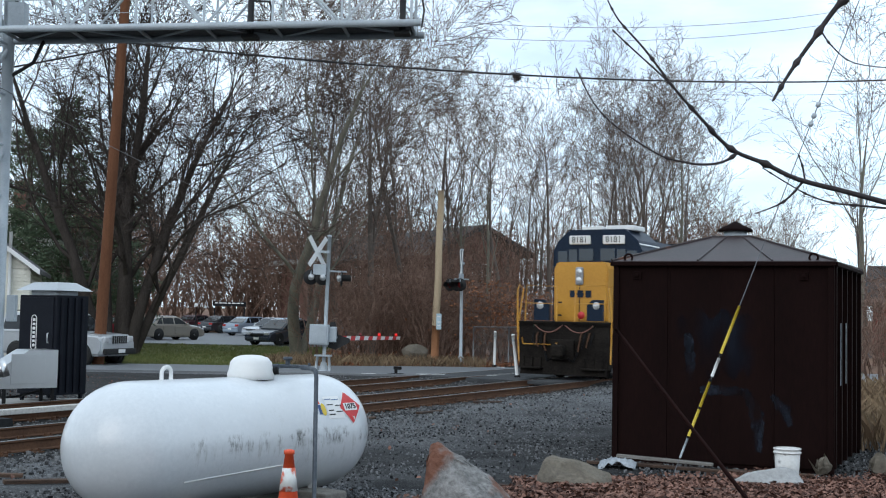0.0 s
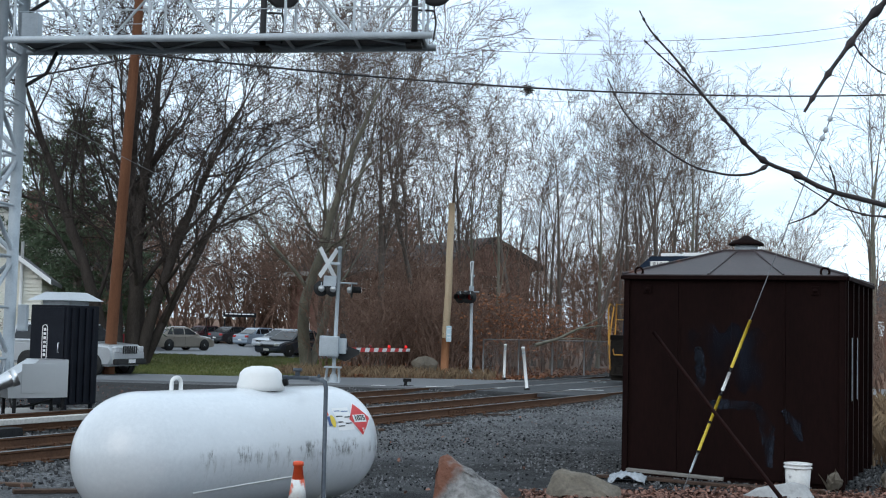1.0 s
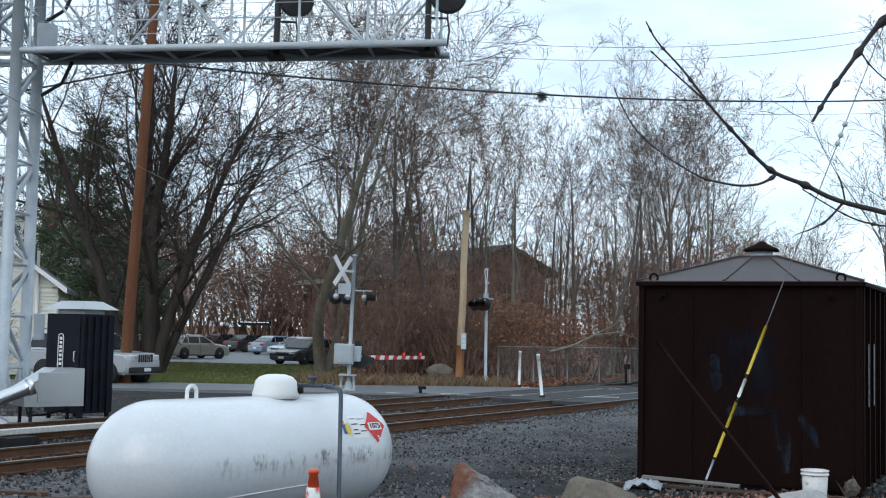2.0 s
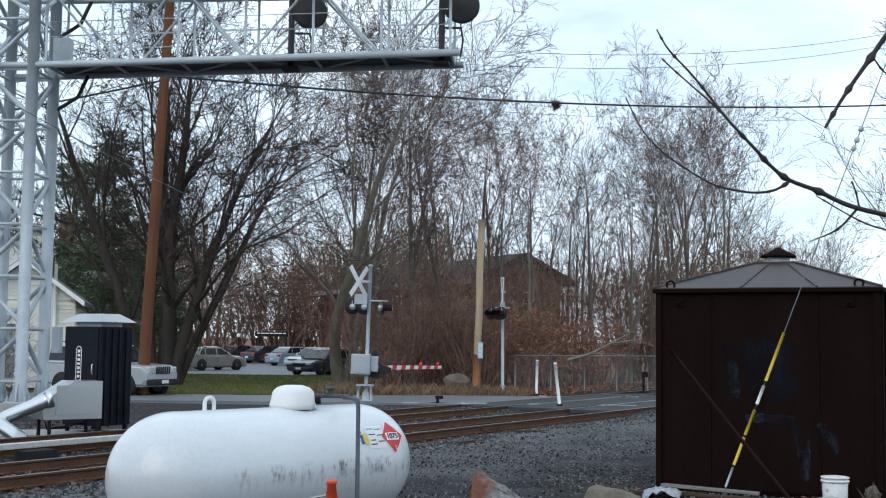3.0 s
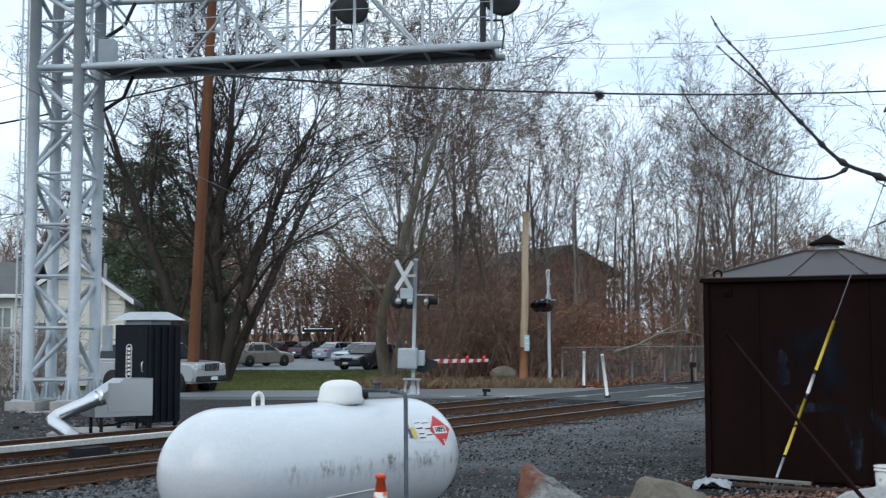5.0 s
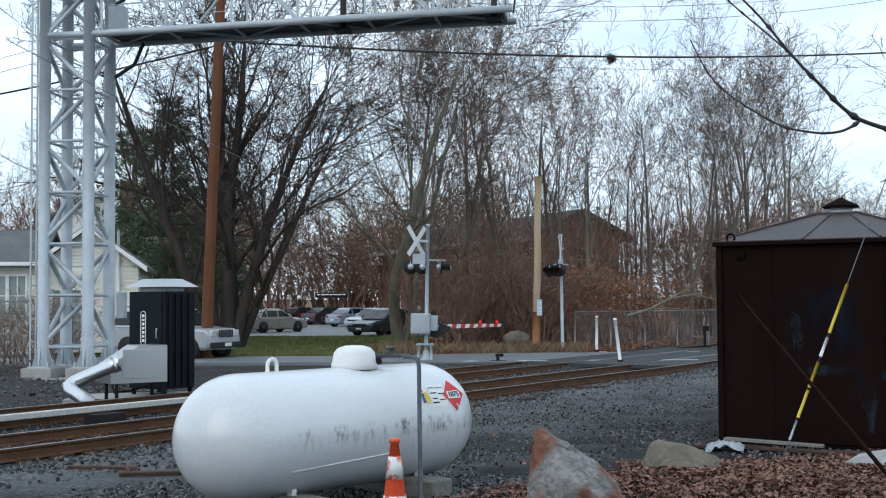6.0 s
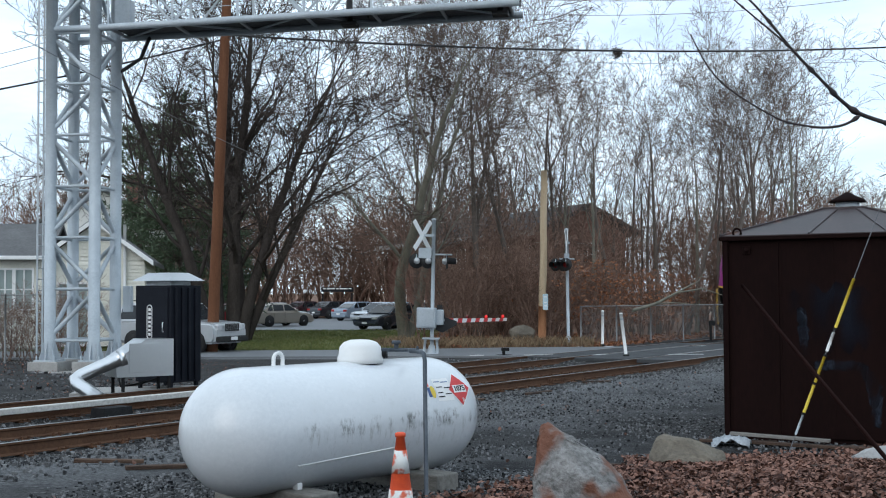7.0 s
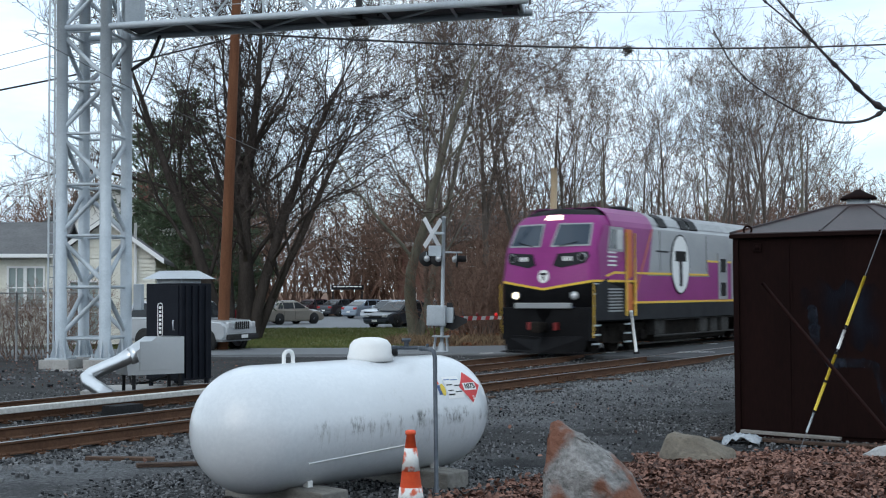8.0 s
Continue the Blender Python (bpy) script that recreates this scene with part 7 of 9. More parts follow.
        part("grab_rail", bm, M_CYELLOW, lo, "yellow grab rail")
        bm = bmnew()
        tube(bm, [(sx * 0.30, 0.12, 1.75), (sx * 0.30, 0.12, 2.82), (sx * 1.30, 0.12, 2.85), (sx * 1.38, 0.2, 1.75)], 0.02, 6)
        tube(bm, [(sx * 0.30, 0.12, 2.30), (sx * 1.34, 0.12, 2.30)], 0.015, 6)
        part("end_railing", bm, M_CYELLOW, lo, "yellow end railing")
        bm = bmnew()
        tube(bm, [(sx * 1.46, 4.9, 2.85), (sx * 1.46, 19.0, 2.85)], 0.02, 6)
        for k in range(9):
            tube(bm, [(sx * 1.46, 4.9 + 1.75 * k, 1.7), (sx * 1.46, 4.9 + 1.75 * k, 2.85)], 0.016, 5)
        part("side_railing", bm, M_CYELLOW, lo)
        for z in (0.40, 0.72, 1.05, 1.38):
            bm = bmnew()
            box(bm, (sx * 1.35, 0.55, z), (0.34, 0.55, 0.03), 0.005)
            part("step", bm, M_GRIMEBLACK, lo)
    # cab
    bm = bmnew()
    prism(bm, [(-1.52, 1.75), (1.52, 1.75), (1.52, 4.05), (1.36, 4.38), (0.95, 4.74), (-0.95, 4.74), (-1.36, 4.38), (-1.52, 4.05)], 2.70, 4.75, "y")
    cab = part("cab", bm, M_CBLUE, lo, "dark blue cab")
    for x0, x1, z0, z1 in ((-1.36, -1.02, 2.9, 4.05), (1.02, 1.36, 2.9, 4.05), (-0.62, -0.12, 3.72, 4.12), (0.12, 0.62, 3.72, 4.12), (-0.98, -0.68, 3.66, 4.10), (0.68, 0.98, 3.66, 4.10)):
        bm = bmnew()
        box(bm, ((x0 + x1) / 2, 2.69, (z0 + z1) / 2), (x1 - x0, 0.03, z1 - z0), 0.01)
        part("cab_window", bm, M_GLASS2, cab)
    for x in (-0.58, 0.58):
        bm = bmnew()
        box(bm, (x, 2.66, 4.40), (0.74, 0.07, 0.29), 0.035)
        nb = part("number_board", bm, M_WHITEP, cab, "white number board")
        text_part("number", "8181", 0.27, M_LBLACK, nb, pose(x, 2.618, 4.40, 90), "black locomotive number")
    for x, w, d in ((-0.45, 0.70, 0.7), (0.85, 0.95, 1.1)):
        bm = bmnew()
        box(bm, (x * 0.8, 3.5, 4.80), (w, d, 0.16), 0.03)
        part("roof_unit", bm, M_WHITEP, cab, "white roof air-conditioning unit")
    for sx in (-1, 1):
        bm = bmnew()
        box(bm, (sx * 1.525, 3.7, 3.75), (0.02, 1.3, 0.62), 0.01)
        part("side_window", bm, M_GLASS2, cab)
        bm = bmnew()
        prism(bm, [(sx * 1.45, 4.24), (sx * 1.02, 4.66), (sx * 1.00, 4.64), (sx * 1.43, 4.22)], 2.75, 4.7, "y")
        part("roof_flank", bm, M_WHITEP, cab, "pale panel on the cab roof's flank")
    # long hood
    bm = bmnew()
    prism(bm, [(-0.92, 1.75), (0.92, 1.75), (0.92, 4.25), (0.75, 4.55), (-0.75, 4.55), (-0.92, 4.25)], 4.75, 18.6, "y")
    hood = part("long_hood", bm, M_CBLUE, lo, "dark blue long hood")
    for k in range(14):
        for sx in (-1, 1):
            bm = bmnew()
            box(bm, (sx * 0.925, 5.4 + 0.92 * k, 2.75), (0.02, 0.82, 1.7), 0.005)
            part("hood_door", bm, M_CBLUE, hood)
    for y in (7.0, 9.5, 13.5, 15.2, 16.9):
        bm = bmnew()
        lathe(bm, [(0.62, 0), (0.62, 0.14), (0.0, 0.18)], 18, pose(0, y, 4.52))
        part("roof_fan", bm, M_LDARK, hood)
    bm = bmnew()
    box(bm, (0, 9.4, 0.80), (2.6, 4.6, 1.1), 0.08)
    part("fuel_tank", bm, M_GRIMEBLACK, lo)
    for y0 in (1.5, 13.6):
        truck(lo, y0, (0.0, 1.75, 3.5), 1.0)
    return lo


FREIGHT = make_freight_loco()
# ---- cars ----
M_TYRE = mat("tyre_rubber", (0.012, 0.012, 0.012), (0.025, 0.025, 0.025), 0.85, scale=9, fine=60)
M_RIM = mat("alloy_rim", (0.45, 0.46, 0.47), (0.58, 0.59, 0.60), 0.35, 0.8, bump=0)
M_TAIL = mat("tail_lamp_red", (0.30, 0.01, 0.012), (0.40, 0.02, 0.02), 0.2, bump=0)
CAR_PAINT = {}


def paint(key, a):
    if key not in CAR_PAINT:
        CAR_PAINT[key] = mat("car_paint_" + key, a, tuple(c * 1.12 for c in a), 0.28, 0.25, scale=1.5, fine=20, bump=0, coat=0.6)
    return CAR_PAINT[key]


def make_car(x, y, yaw, key, colour, label, suv=False):
    """Local +x is the car's front."""
    pm = paint(key, colour)
    z = max(ground_z(x, y), -0.085 if y > 67 else -5)
    c = thing("car" if not suv else "off_road_car", pose(x, y, z, 0, 0, yaw), label, "car", group="parked cars")
    L, W, H = (4.75, 1.80, 1.45) if not suv else (4.45, 1.86, 1.76)
    gr = 0.20 if not suv else 0.34
    belt = 0.92 if not suv else 1.12
    hw = W / 2
    if suv:
        prof = [(-2.2, gr + 0.12), (-2.22, belt - 0.15), (-2.15, belt), (0.95, belt + 0.02), (2.02, belt - 0.06), (2.18, belt - 0.22), (2.20, gr + 0.18), (2.05, gr), (-2.05, gr)]
        gh = [(-2.12, belt), (-2.0, H - 0.04), (-1.7, H), (0.30, H), (0.42, H - 0.04), (0.98, belt)]
    else:
        prof = [(-2.33, gr + 0.22), (-2.36, 0.68), (-2.25, belt + 0.02), (-1.6, belt + 0.04), (0.9, belt - 0.02), (1.95, 0.78), (2.28, 0.64), (2.36, gr + 0.2), (2.25, gr), (-2.2, gr)]
        gh = [(-1.85, belt + 0.02), (-1.05, H - 0.03), (-0.7, H), (0.1, H), (0.3, H - 0.04), (1.15, belt - 0.04)]
    bm = bmnew()
    prism(bm, prof, -hw, hw, "y")
    bmesh.ops.bevel(bm, geom=bm.edges[:], offset=0.09 if suv else 0.07, segments=3, affect="EDGES")
    part("body", bm, pm, c, smooth=False)
    inset = 0.17
    bm = bmnew()
    lo_, hi_ = [], []
    for px, pz in gh:
        f = (pz - belt) / (H - belt)
        lo_.append(bm.verts.new((px, -(hw - 0.05 - inset * max(0, f)), pz)))
        hi_.append(bm.verts.new((px, hw - 0.05 - inset * max(0, f), pz)))
    bm.faces.new(lo_[::-1]), bm.faces.new(hi_)
    k = len(gh)
    for i in range(k):
        bm.faces.new((lo_[i], lo_[(i + 1) % k], hi_[(i + 1) % k], hi_[i]))
    bmesh.ops.recalc_face_normals(bm, faces=bm.faces)
    cabin = part("cabin", bm, pm, c)
    # windows as dark panes standing just off the cabin
    def pane(name, pts):
        bm = bmnew()
        bm.faces.new([bm.verts.new(p) for p in pts])
        r = bmesh.ops.extrude_face_region(bm, geom=bm.faces[:])
        bm.normal_update()
        bm.faces.ensure_lookup_table()
        nrm = bm.faces[0].normal.copy()
        for v in [g for g in r["geom"] if isinstance(g, bmesh.types.BMVert)]:
            v.co += nrm * 0.006
        bmesh.ops.recalc_face_normals(bm, faces=bm.faces)
        part(name, bm, M_GLASS, cabin)
    def gy(pz):
        return hw - 0.05 - inset * (pz - belt) / (H - belt) + 0.006
    b0, t0 = belt + 0.06, H - 0.09
    if suv:
        cols = [(-2.0, -1.25), (-1.17, -0.38), (-0.30, 0.62)]
    else:
        cols = [(-1.50, -1.05), (-0.98, -0.16), (-0.08, 0.92)]
    for sx in (-1, 1):
        for i, (x0, x1) in enumerate(cols):
            xa, xb = x0, x1
            if suv:
                ta, tb = x0 + 0.05, (x1 if i < 2 else 0.30)
            else:
                ta, tb = (x0 + 0.30 if i == 0 else x0), (x1 if i < 2 else 0.28)
            pane("side_window", [(xa, sx * gy(b0), b0), (xb, sx * gy(b0), b0), (tb, sx * gy(t0), t0), (ta, sx * gy(t0), t0)])
    w0, w1 = hw - 0.14, hw - 0.26
    f0, f1 = gh[-1], gh[-2]
    pane("windscreen", [(f0[0] - 0.02, -w0, f0[1] + 0.05), (f0[0] - 0.02, w0, f0[1] + 0.05), (f1[0] + 0.06, w1, f1[1] - 0.02), (f1[0] + 0.06, -w1, f1[1] - 0.02)])
    r0, r1 = gh[0], gh[1]
    pane("rear_window", [(r0[0] + 0.02, w0, r0[1] + 0.06), (r0[0] + 0.02, -w0, r0[1] + 0.06), (r1[0] - 0.03, -w1, r1[1] - 0.03), (r1[0] - 0.03, w1, r1[1] - 0.03)])
    R = 0.33 if not suv else 0.37
    for wx in ((-1.38, 1.45) if not suv else (-1.32, 1.36)):
        for sx in (-1, 1):
            bm = lathe(bmnew(), [(R - 0.12, 0.10), (R - 0.03, 0.11), (R, 0.07), (R, -0.09), (R - 0.05, -0.11)], 24, pose(0, 0, 0, -90 * sx, 0, 0))
            tyre = part("tyre", bm, M_TYRE, c)
            tyre.location = (wx, sx * (hw - 0.10), R)
            bm = lathe(bmnew(), [(0.0, 0.10), (0.05, 0.11), (0.08, 0.085), (R - 0.15, 0.075), (R - 0.12, 0.105), (R - 0.12, 0.05), (0.0, 0.05)], 20, pose(0, 0, 0, -90 * sx, 0, 0))
            part("rim", bm, M_RIM, tyre)
            bm = lathe(bmnew(), [(R + 0.03, -0.02), (R + 0.05, 0.012), (0.0, 0.012)], 24, pose(0, 0, 0, -90 * sx, 0, 0))
            arch = part("wheel_arch", bm, M_TYRE, c)
            arch.location = (wx, sx * (hw - 0.006), R + 0.01)
    zf = 0.62 if not suv else 0.88
    xf = (2.24, 2.33) if not suv else (2.13, 2.22)
    for sx in (-1, 1):
        bm = bmnew()
        box(bm, (xf[0], sx * (hw - 0.26), zf + 0.03), (0.16, 0.34 if not suv else 0.26, 0.15 if not suv else 0.22), 0.04)
        part("headlight", bm, M_LAMPOFF, c)
        bm = bmnew()
        box(bm, (-2.29 if not suv else -2.17, sx * (hw - 0.22), 0.78 if not suv else 0.98), (0.12, 0.34 if not suv else 0.16, 0.17 if not suv else 0.30), 0.03)
        part("tail_light", bm, M_TAIL, c)
        bm = bmnew()
        box(bm, (0.78 if not suv else 0.72, sx * (hw + 0.08), belt + 0.07), (0.14, 0.18, 0.13), 0.03)
        part("mirror", bm, pm, c)
        for dx in ((-0.12, -1.02) if not suv else (-0.34, -1.20)):
            bm = bmnew()
            box(bm, (dx, sx * (hw + 0.002), (belt + gr) / 2 + 0.05), (0.012, 0.008, belt - gr - 0.22), 0)
            part("door_gap", bm, M_TYRE, c)
            bm = bmnew()
            box(bm, (dx + 0.16, sx * (hw + 0.015), belt - 0.13), (0.16, 0.03, 0.03), 0.008)
            part("door_handle", bm, pm, c)
    bm = bmnew()
    if suv:
        for q in range(7):
            box(bm, (2.215, -0.36 + 0.12 * q, 0.90), (0.03, 0.07, 0.26), 0.008)
    else:
        box(bm, (2.33, 0, 0.58), (0.05, 0.9, 0.10), 0.02)
    part("grille", bm, M_TYRE, c)
    bm = bmnew()
    box(bm, (2.22 if suv else 2.30, 0, gr + 0.16), (0.16, W - 0.16, 0.20), 0.05)
    part("bumper", bm, M_TYRE if suv else pm, c)
    part("bumper", box(bmnew(), (-2.22 if suv else -2.30, 0, gr + 0.18), (0.14, W - 0.16, 0.20), 0.05), M_TYRE if suv else pm, c)
    for px, pz in ((2.315 if suv else 2.385, gr + 0.18), (-2.30 if suv else -2.385, gr + 0.32)):
        part("number_plate", box(bmnew(), (px, 0, pz), (0.02, 0.36, 0.12), 0), M_WHITEP, c, "blank pale number plate")
    if suv:
        for sx in (-1, 1):
            part("roof_rail", tube(bmnew(), [(-1.7, sx * 0.62, H + 0.0), (-1.65, sx * 0.62, H + 0.07), (0.05, sx * 0.62, H + 0.07), (0.15, sx * 0.62, H)], 0.02, 6), M_TYRE, c)
    return c


make_car(-12.25, 42.7, -22, "white_silver", (0.46, 0.48, 0.50), "silver-white off-road car parked by the roadside", True)
make_car(-15.8, 76.8, 52, "tan", (0.34, 0.30, 0.25), "tan saloon car parked on the car park")
make_car(-17.4, 84.4, 48, "white", (0.74, 0.75, 0.76), "white car parked on the car park")
make_car(-12.8, 94.2, 50, "blue_grey", (0.22, 0.27, 0.33), "blue-grey saloon car parked on the car park")
make_car(-18.9, 105.0, 55, "dark_red", (0.05, 0.018, 0.022), "dark maroon car parked at the back of the car park")
make_car(-16.3, 103.0, 52, "black", (0.02, 0.022, 0.028), "black car parked at the back of the car park")
make_car(-7.75, 69.6, -122, "navy", (0.022, 0.030, 0.045), "dark blue car facing the lawn")
make_car(-10.4, 87.0, -125, "silver", (0.42, 0.45, 0.48), "silver car parked on the car park")
make_car(-9.1, 83.2, -118, "pale_blue", (0.33, 0.42, 0.50), "pale blue car parked on the car park")
make_car(-5.9, 76.5, -120, "steel_blue", (0.10, 0.16, 0.24), "steel-blue car parked behind the tree")
make_car(-18.6, 78.4, 50, "red", (0.30, 0.02, 0.03), "red car parked behind the oak")
make_car(-22.3, 85.0, 50, "teal", (0.05, 0.10, 0.15), "dark teal car parked at the back of the car park")
make_car(-21.0, 37.9, 10, "grey", (0.30, 0.31, 0.33), "grey car parked behind the fence")


# ---- houses ----
def wall_with_windows(parent, name, m, w, h, thick, material, holes, pane_label="white-framed window", siding=True, pane_mat=None):
    """A wall in local x (0..w), z (0..h), its outside at y = 0; holes: (x0, x1, z0, z1) are cut right through, with framed panes set in them."""
    xs = sorted({0.0, w, *[v for q in holes for v in q[:2]]})
    zs = sorted({0.0, h, *[v for q in holes for v in q[2:4]]})
    bm = bmnew()
    def open_at(i, j):
        if not (0 <= i < len(xs) - 1 and 0 <= j < len(zs) - 1):
            return True
        cx, cz = (xs[i] + xs[i + 1]) / 2, (zs[j] + zs[j + 1]) / 2
        return any(q[0] < cx < q[1] and q[2] < cz < q[3] for q in holes)
    V = {(i, j, k): bm.verts.new((xs[i], thick * k, zs[j])) for i in range(len(xs)) for j in range(len(zs)) for k in (0, 1)}
    for i in range(len(xs) - 1):
        for j in range(len(zs) - 1):
            if open_at(i, j):
                continue
            bm.faces.new((V[i, j, 0], V[i + 1, j, 0], V[i + 1, j + 1, 0], V[i, j + 1, 0]))
            bm.faces.new((V[i, j, 1], V[i, j + 1, 1], V[i + 1, j + 1, 1], V[i + 1, j, 1]))
            for di, dj, p, q in ((-1, 0, (i, j), (i, j + 1)), (1, 0, (i + 1, j), (i + 1, j + 1)), (0, -1, (i, j), (i + 1, j)), (0, 1, (i, j + 1), (i + 1, j + 1))):
                if open_at(i + di, j + dj):
                    bm.faces.new((V[p + (0,)], V[q + (0,)], V[q + (1,)], V[p + (1,)]))
    bmesh.ops.delete(bm, geom=[v for v in bm.verts if not v.link_faces], context="VERTS")
    bmesh.ops.recalc_face_normals(bm, faces=bm.faces)
    wl = part(name, bm, material, parent)
    wl.matrix_basis = m
    if siding:
        n = int(h / 0.13)
        for k in range(n):
            z = 0.13 * k
            segs, x0 = [], 0.0
            for q in sorted(holes):
                if q[2] - 0.08 < z + 0.06 < q[3] + 0.08:
                    segs.append((x0, q[0] - 0.06))
                    x0 = q[1] + 0.06
            segs.append((x0, w))
            for a, b in segs:
                if b - a > 0.05:
                    bm = bmnew()
                    prism(bm, [(-0.045, z), (-0.006, z + 0.128), (0.0, z + 0.128), (0.0, z)], a, b, "x")
                    part("siding_board", bm, material, wl)
    for x0, x1, z0, z1 in [q[:4] for q in holes]:
        bm = bmnew()
        t = 0.07
        for c, s in (((x0 - t / 2, -0.02, (z0 + z1) / 2), (t, 0.06, z1 - z0 + 2 * t)), ((x1 + t / 2, -0.02, (z0 + z1) / 2), (t, 0.06, z1 - z0 + 2 * t)),
                     (((x0 + x1) / 2, -0.02, z0 - t / 2), (x1 - x0, 0.06, t)), (((x0 + x1) / 2, -0.02, z1 + t / 2), (x1 - x0, 0.06, t)),
                     (((x0 + x1) / 2, 0.03, (z0 + z1) / 2), (0.05, 0.05, z1 - z0)), (((x0 + x1) / 2, 0.03, (z0 + z1) / 2), (x1 - x0, 0.04, 0.04))):
            box(bm, c, s)
        win = part("window", bm, M_WHITEP, wl, pane_label)
        bm = bmnew()
        box(bm, ((x0 + x1) / 2, 0.06, (z0 + z1) / 2), (x1 - x0, 0.012, z1 - z0))
        part("pane", bm, pane_mat or M_GLASS, win)
    return wl


def make_house():
    h = thing("house", pose(-18.75, 44.3, -0.02, 0, 0, 14), "cream clapboard house with a grey shingle roof behind the gantry", "house")
    H = 3.30
    # main wing: front wall towards the watcher at y = 0, from x = -13 to 1.2
    wall_with_windows(h, "wall", pose(-13, -1.0, 0), 13.9, H, 0.2, M_SIDING, [(12.35, 12.86, 1.40, 2.82), (12.98, 13.55, 1.40, 2.82), (9.0, 10.0, 1.1, 2.72), (5, 6.2, 1.1, 2.7)], pane_mat=M_BLINDSHEEN)
    wall_with_windows(h, "wall", pose(-13, 6.0, 0), 13.9, H, 0.2, M_SIDING, [], siding=False)
    wall_with_windows(h, "wall", pose(-13, 6.0, 0, 0, 0, -90), 7.0, H, 0.2, M_SIDING, [], siding=False)
    bm = bmnew()
    prism(bm, [(-1.45, H - 0.12), (-1.45, H + 0.03), (2.5, H + 1.40), (6.5, H + 0.03), (6.5, H - 0.12), (2.5, H + 1.23)], -13.4, 1.2, "x")
    part("roof", bm, M_ROOFGREY, h, "grey shingle roof")
    bm = bmnew()
    box(bm, (-6.1, -1.50, H - 0.05), (14.6, 0.12, 0.14), 0.02)
    part("gutter", bm, M_WHITEP, h)
    # gabled wing
    W = 3.6
    wl = wall_with_windows(h, "wall", pose(0.9, -0.6, 0), W, H - 0.1, 0.2, M_SIDING, [(0.55, 1.55, 0.1, 2.3)], pane_mat=M_BLINDSHEEN)
    wall_with_windows(h, "wall", pose(0.9 + W, -0.6, 0, 0, 0, 90), 7.0, H - 0.1, 0.2, M_SIDING, [(2.0, 3.0, 1.0, 2.4)])
    bm = bmnew()
    prism(bm, [(0.9, H - 0.1), (0.9 + W, H - 0.1), (0.9 + W / 2, H + 1.25)], -0.6, -0.4, "y")
    gb = part("gable", bm, M_SIDING, h)
    for k in range(9):
        z = 0.13 * k
        a = W / 2 * (z + 0.10) / 1.35
        bm = bmnew()
        prism(bm, [(-0.645, H - 0.1 + z), (-0.606, H - 0.1 + z + 0.128), (-0.60, H - 0.1 + z + 0.128), (-0.60, H - 0.1 + z)], 0.9 + a, 0.9 + W - a, "x")
        part("siding_board", bm, M_SIDING, gb)
    bm = bmnew()
    cx = 0.9 + W / 2
    prism(bm, [(0.55, H - 0.30), (cx, H + 1.30), (0.9 + W + 0.35, H - 0.30), (0.9 + W + 0.35, H - 0.14), (cx, H + 1.46), (0.55, H - 0.14)], -0.95, 7.0, "y")
    part("gable_roof", bm, M_ROOFGREY, h, "grey shingle gable roof")
    for s in (-1, 1):
        bm = bmnew()
        ex = cx + s * (W / 2 + 0.35)
        prism(bm, [(ex, H - 0.34), (cx, H + 1.26), (cx, H + 1.42), (ex, H - 0.14)], -1.0, -0.955, "y")
        part("rake_board", bm, M_WHITEP, h, "white rake board")
    bm = bmnew()
    tube(bm, [(0.9 + W - 0.7, -0.75, 0.6), (0.9 + W - 0.7, -0.75, H + 1.2)], 0.06, 10)
    part("vent_pipe", bm, M_WHITEP, h, "white standing vent pipe")
    bm = bmnew()
    box(bm, (-6, 2.5, -0.25), (13.6, 6.8, 0.9))
    part("foundation", bm, M_CONC, h)


make_house()


def make_white_house():
    h = thing("house", pose(-27.5, 64.0, -0.2, 0, 0, 12), "white two-storey house with a brick chimney far behind the gantry", "house")
    W, H, D = 9.0, 5.2, 8.0
    wall_with_windows(h, "wall", pose(0, 0, 0), W, H, 0.2, M_WHITEP, [(1.0, 2.0, 3.2, 4.6), (4.0, 5.0, 3.2, 4.6), (7.0, 8.0, 3.2, 4.6), (1.0, 2.0, 0.9, 2.3), (7.0, 8.0, 0.9, 2.3)])
    wall_with_windows(h, "wall", pose(W, 0, 0, 0, 0, 90), D, H, 0.2, M_WHITEP, [(2, 3, 3.2, 4.6), (5, 6, 3.2, 4.6)])
    wall_with_windows(h, "wall", pose(0, D, 0, 0, 0, -90), D, H, 0.2, M_WHITEP, [], siding=False)
    bm = bmnew()
    prism(bm, [(0, H), (W, H), (W / 2, H + 2.6)], 0.0, D, "y")
    part("gable", bm, M_WHITEP, h)
    bm = bmnew()
    prism(bm, [(-0.5, H - 0.28), (W / 2, H + 2.62), (W + 0.5, H - 0.28), (W + 0.5, H - 0.1), (W / 2, H + 2.82), (-0.5, H - 0.1)], -0.4, D + 0.4, "y")
    part("roof", bm, M_ROOFGREY, h, "grey pitched roof")
    bm = bmnew()
    box(bm, (W - 2.9, 2.5, H + 2.2), (0.9, 0.8, 3.0), 0.02)
    part("chimney", bm, M_BRICK, h, "red brick chimney")


make_white_house()
h2 = thing("house", pose(-38.5, 66.0, -0.2, 0, 0, 8), "white house with a pale eave far behind the fence", "house")
wall_with_windows(h2, "wall", pose(0, 0, 0), 8.5, 4.4, 0.2, M_WHITEP, [(5.5, 6.5, 2.6, 3.9), (2, 3, 2.6, 3.9)])
bm = bmnew()
prism(bm, [(-0.6, 4.3), (8.9, 4.3), (8.9, 4.7), (-0.6, 4.7)], -0.6, 6.0, "y")
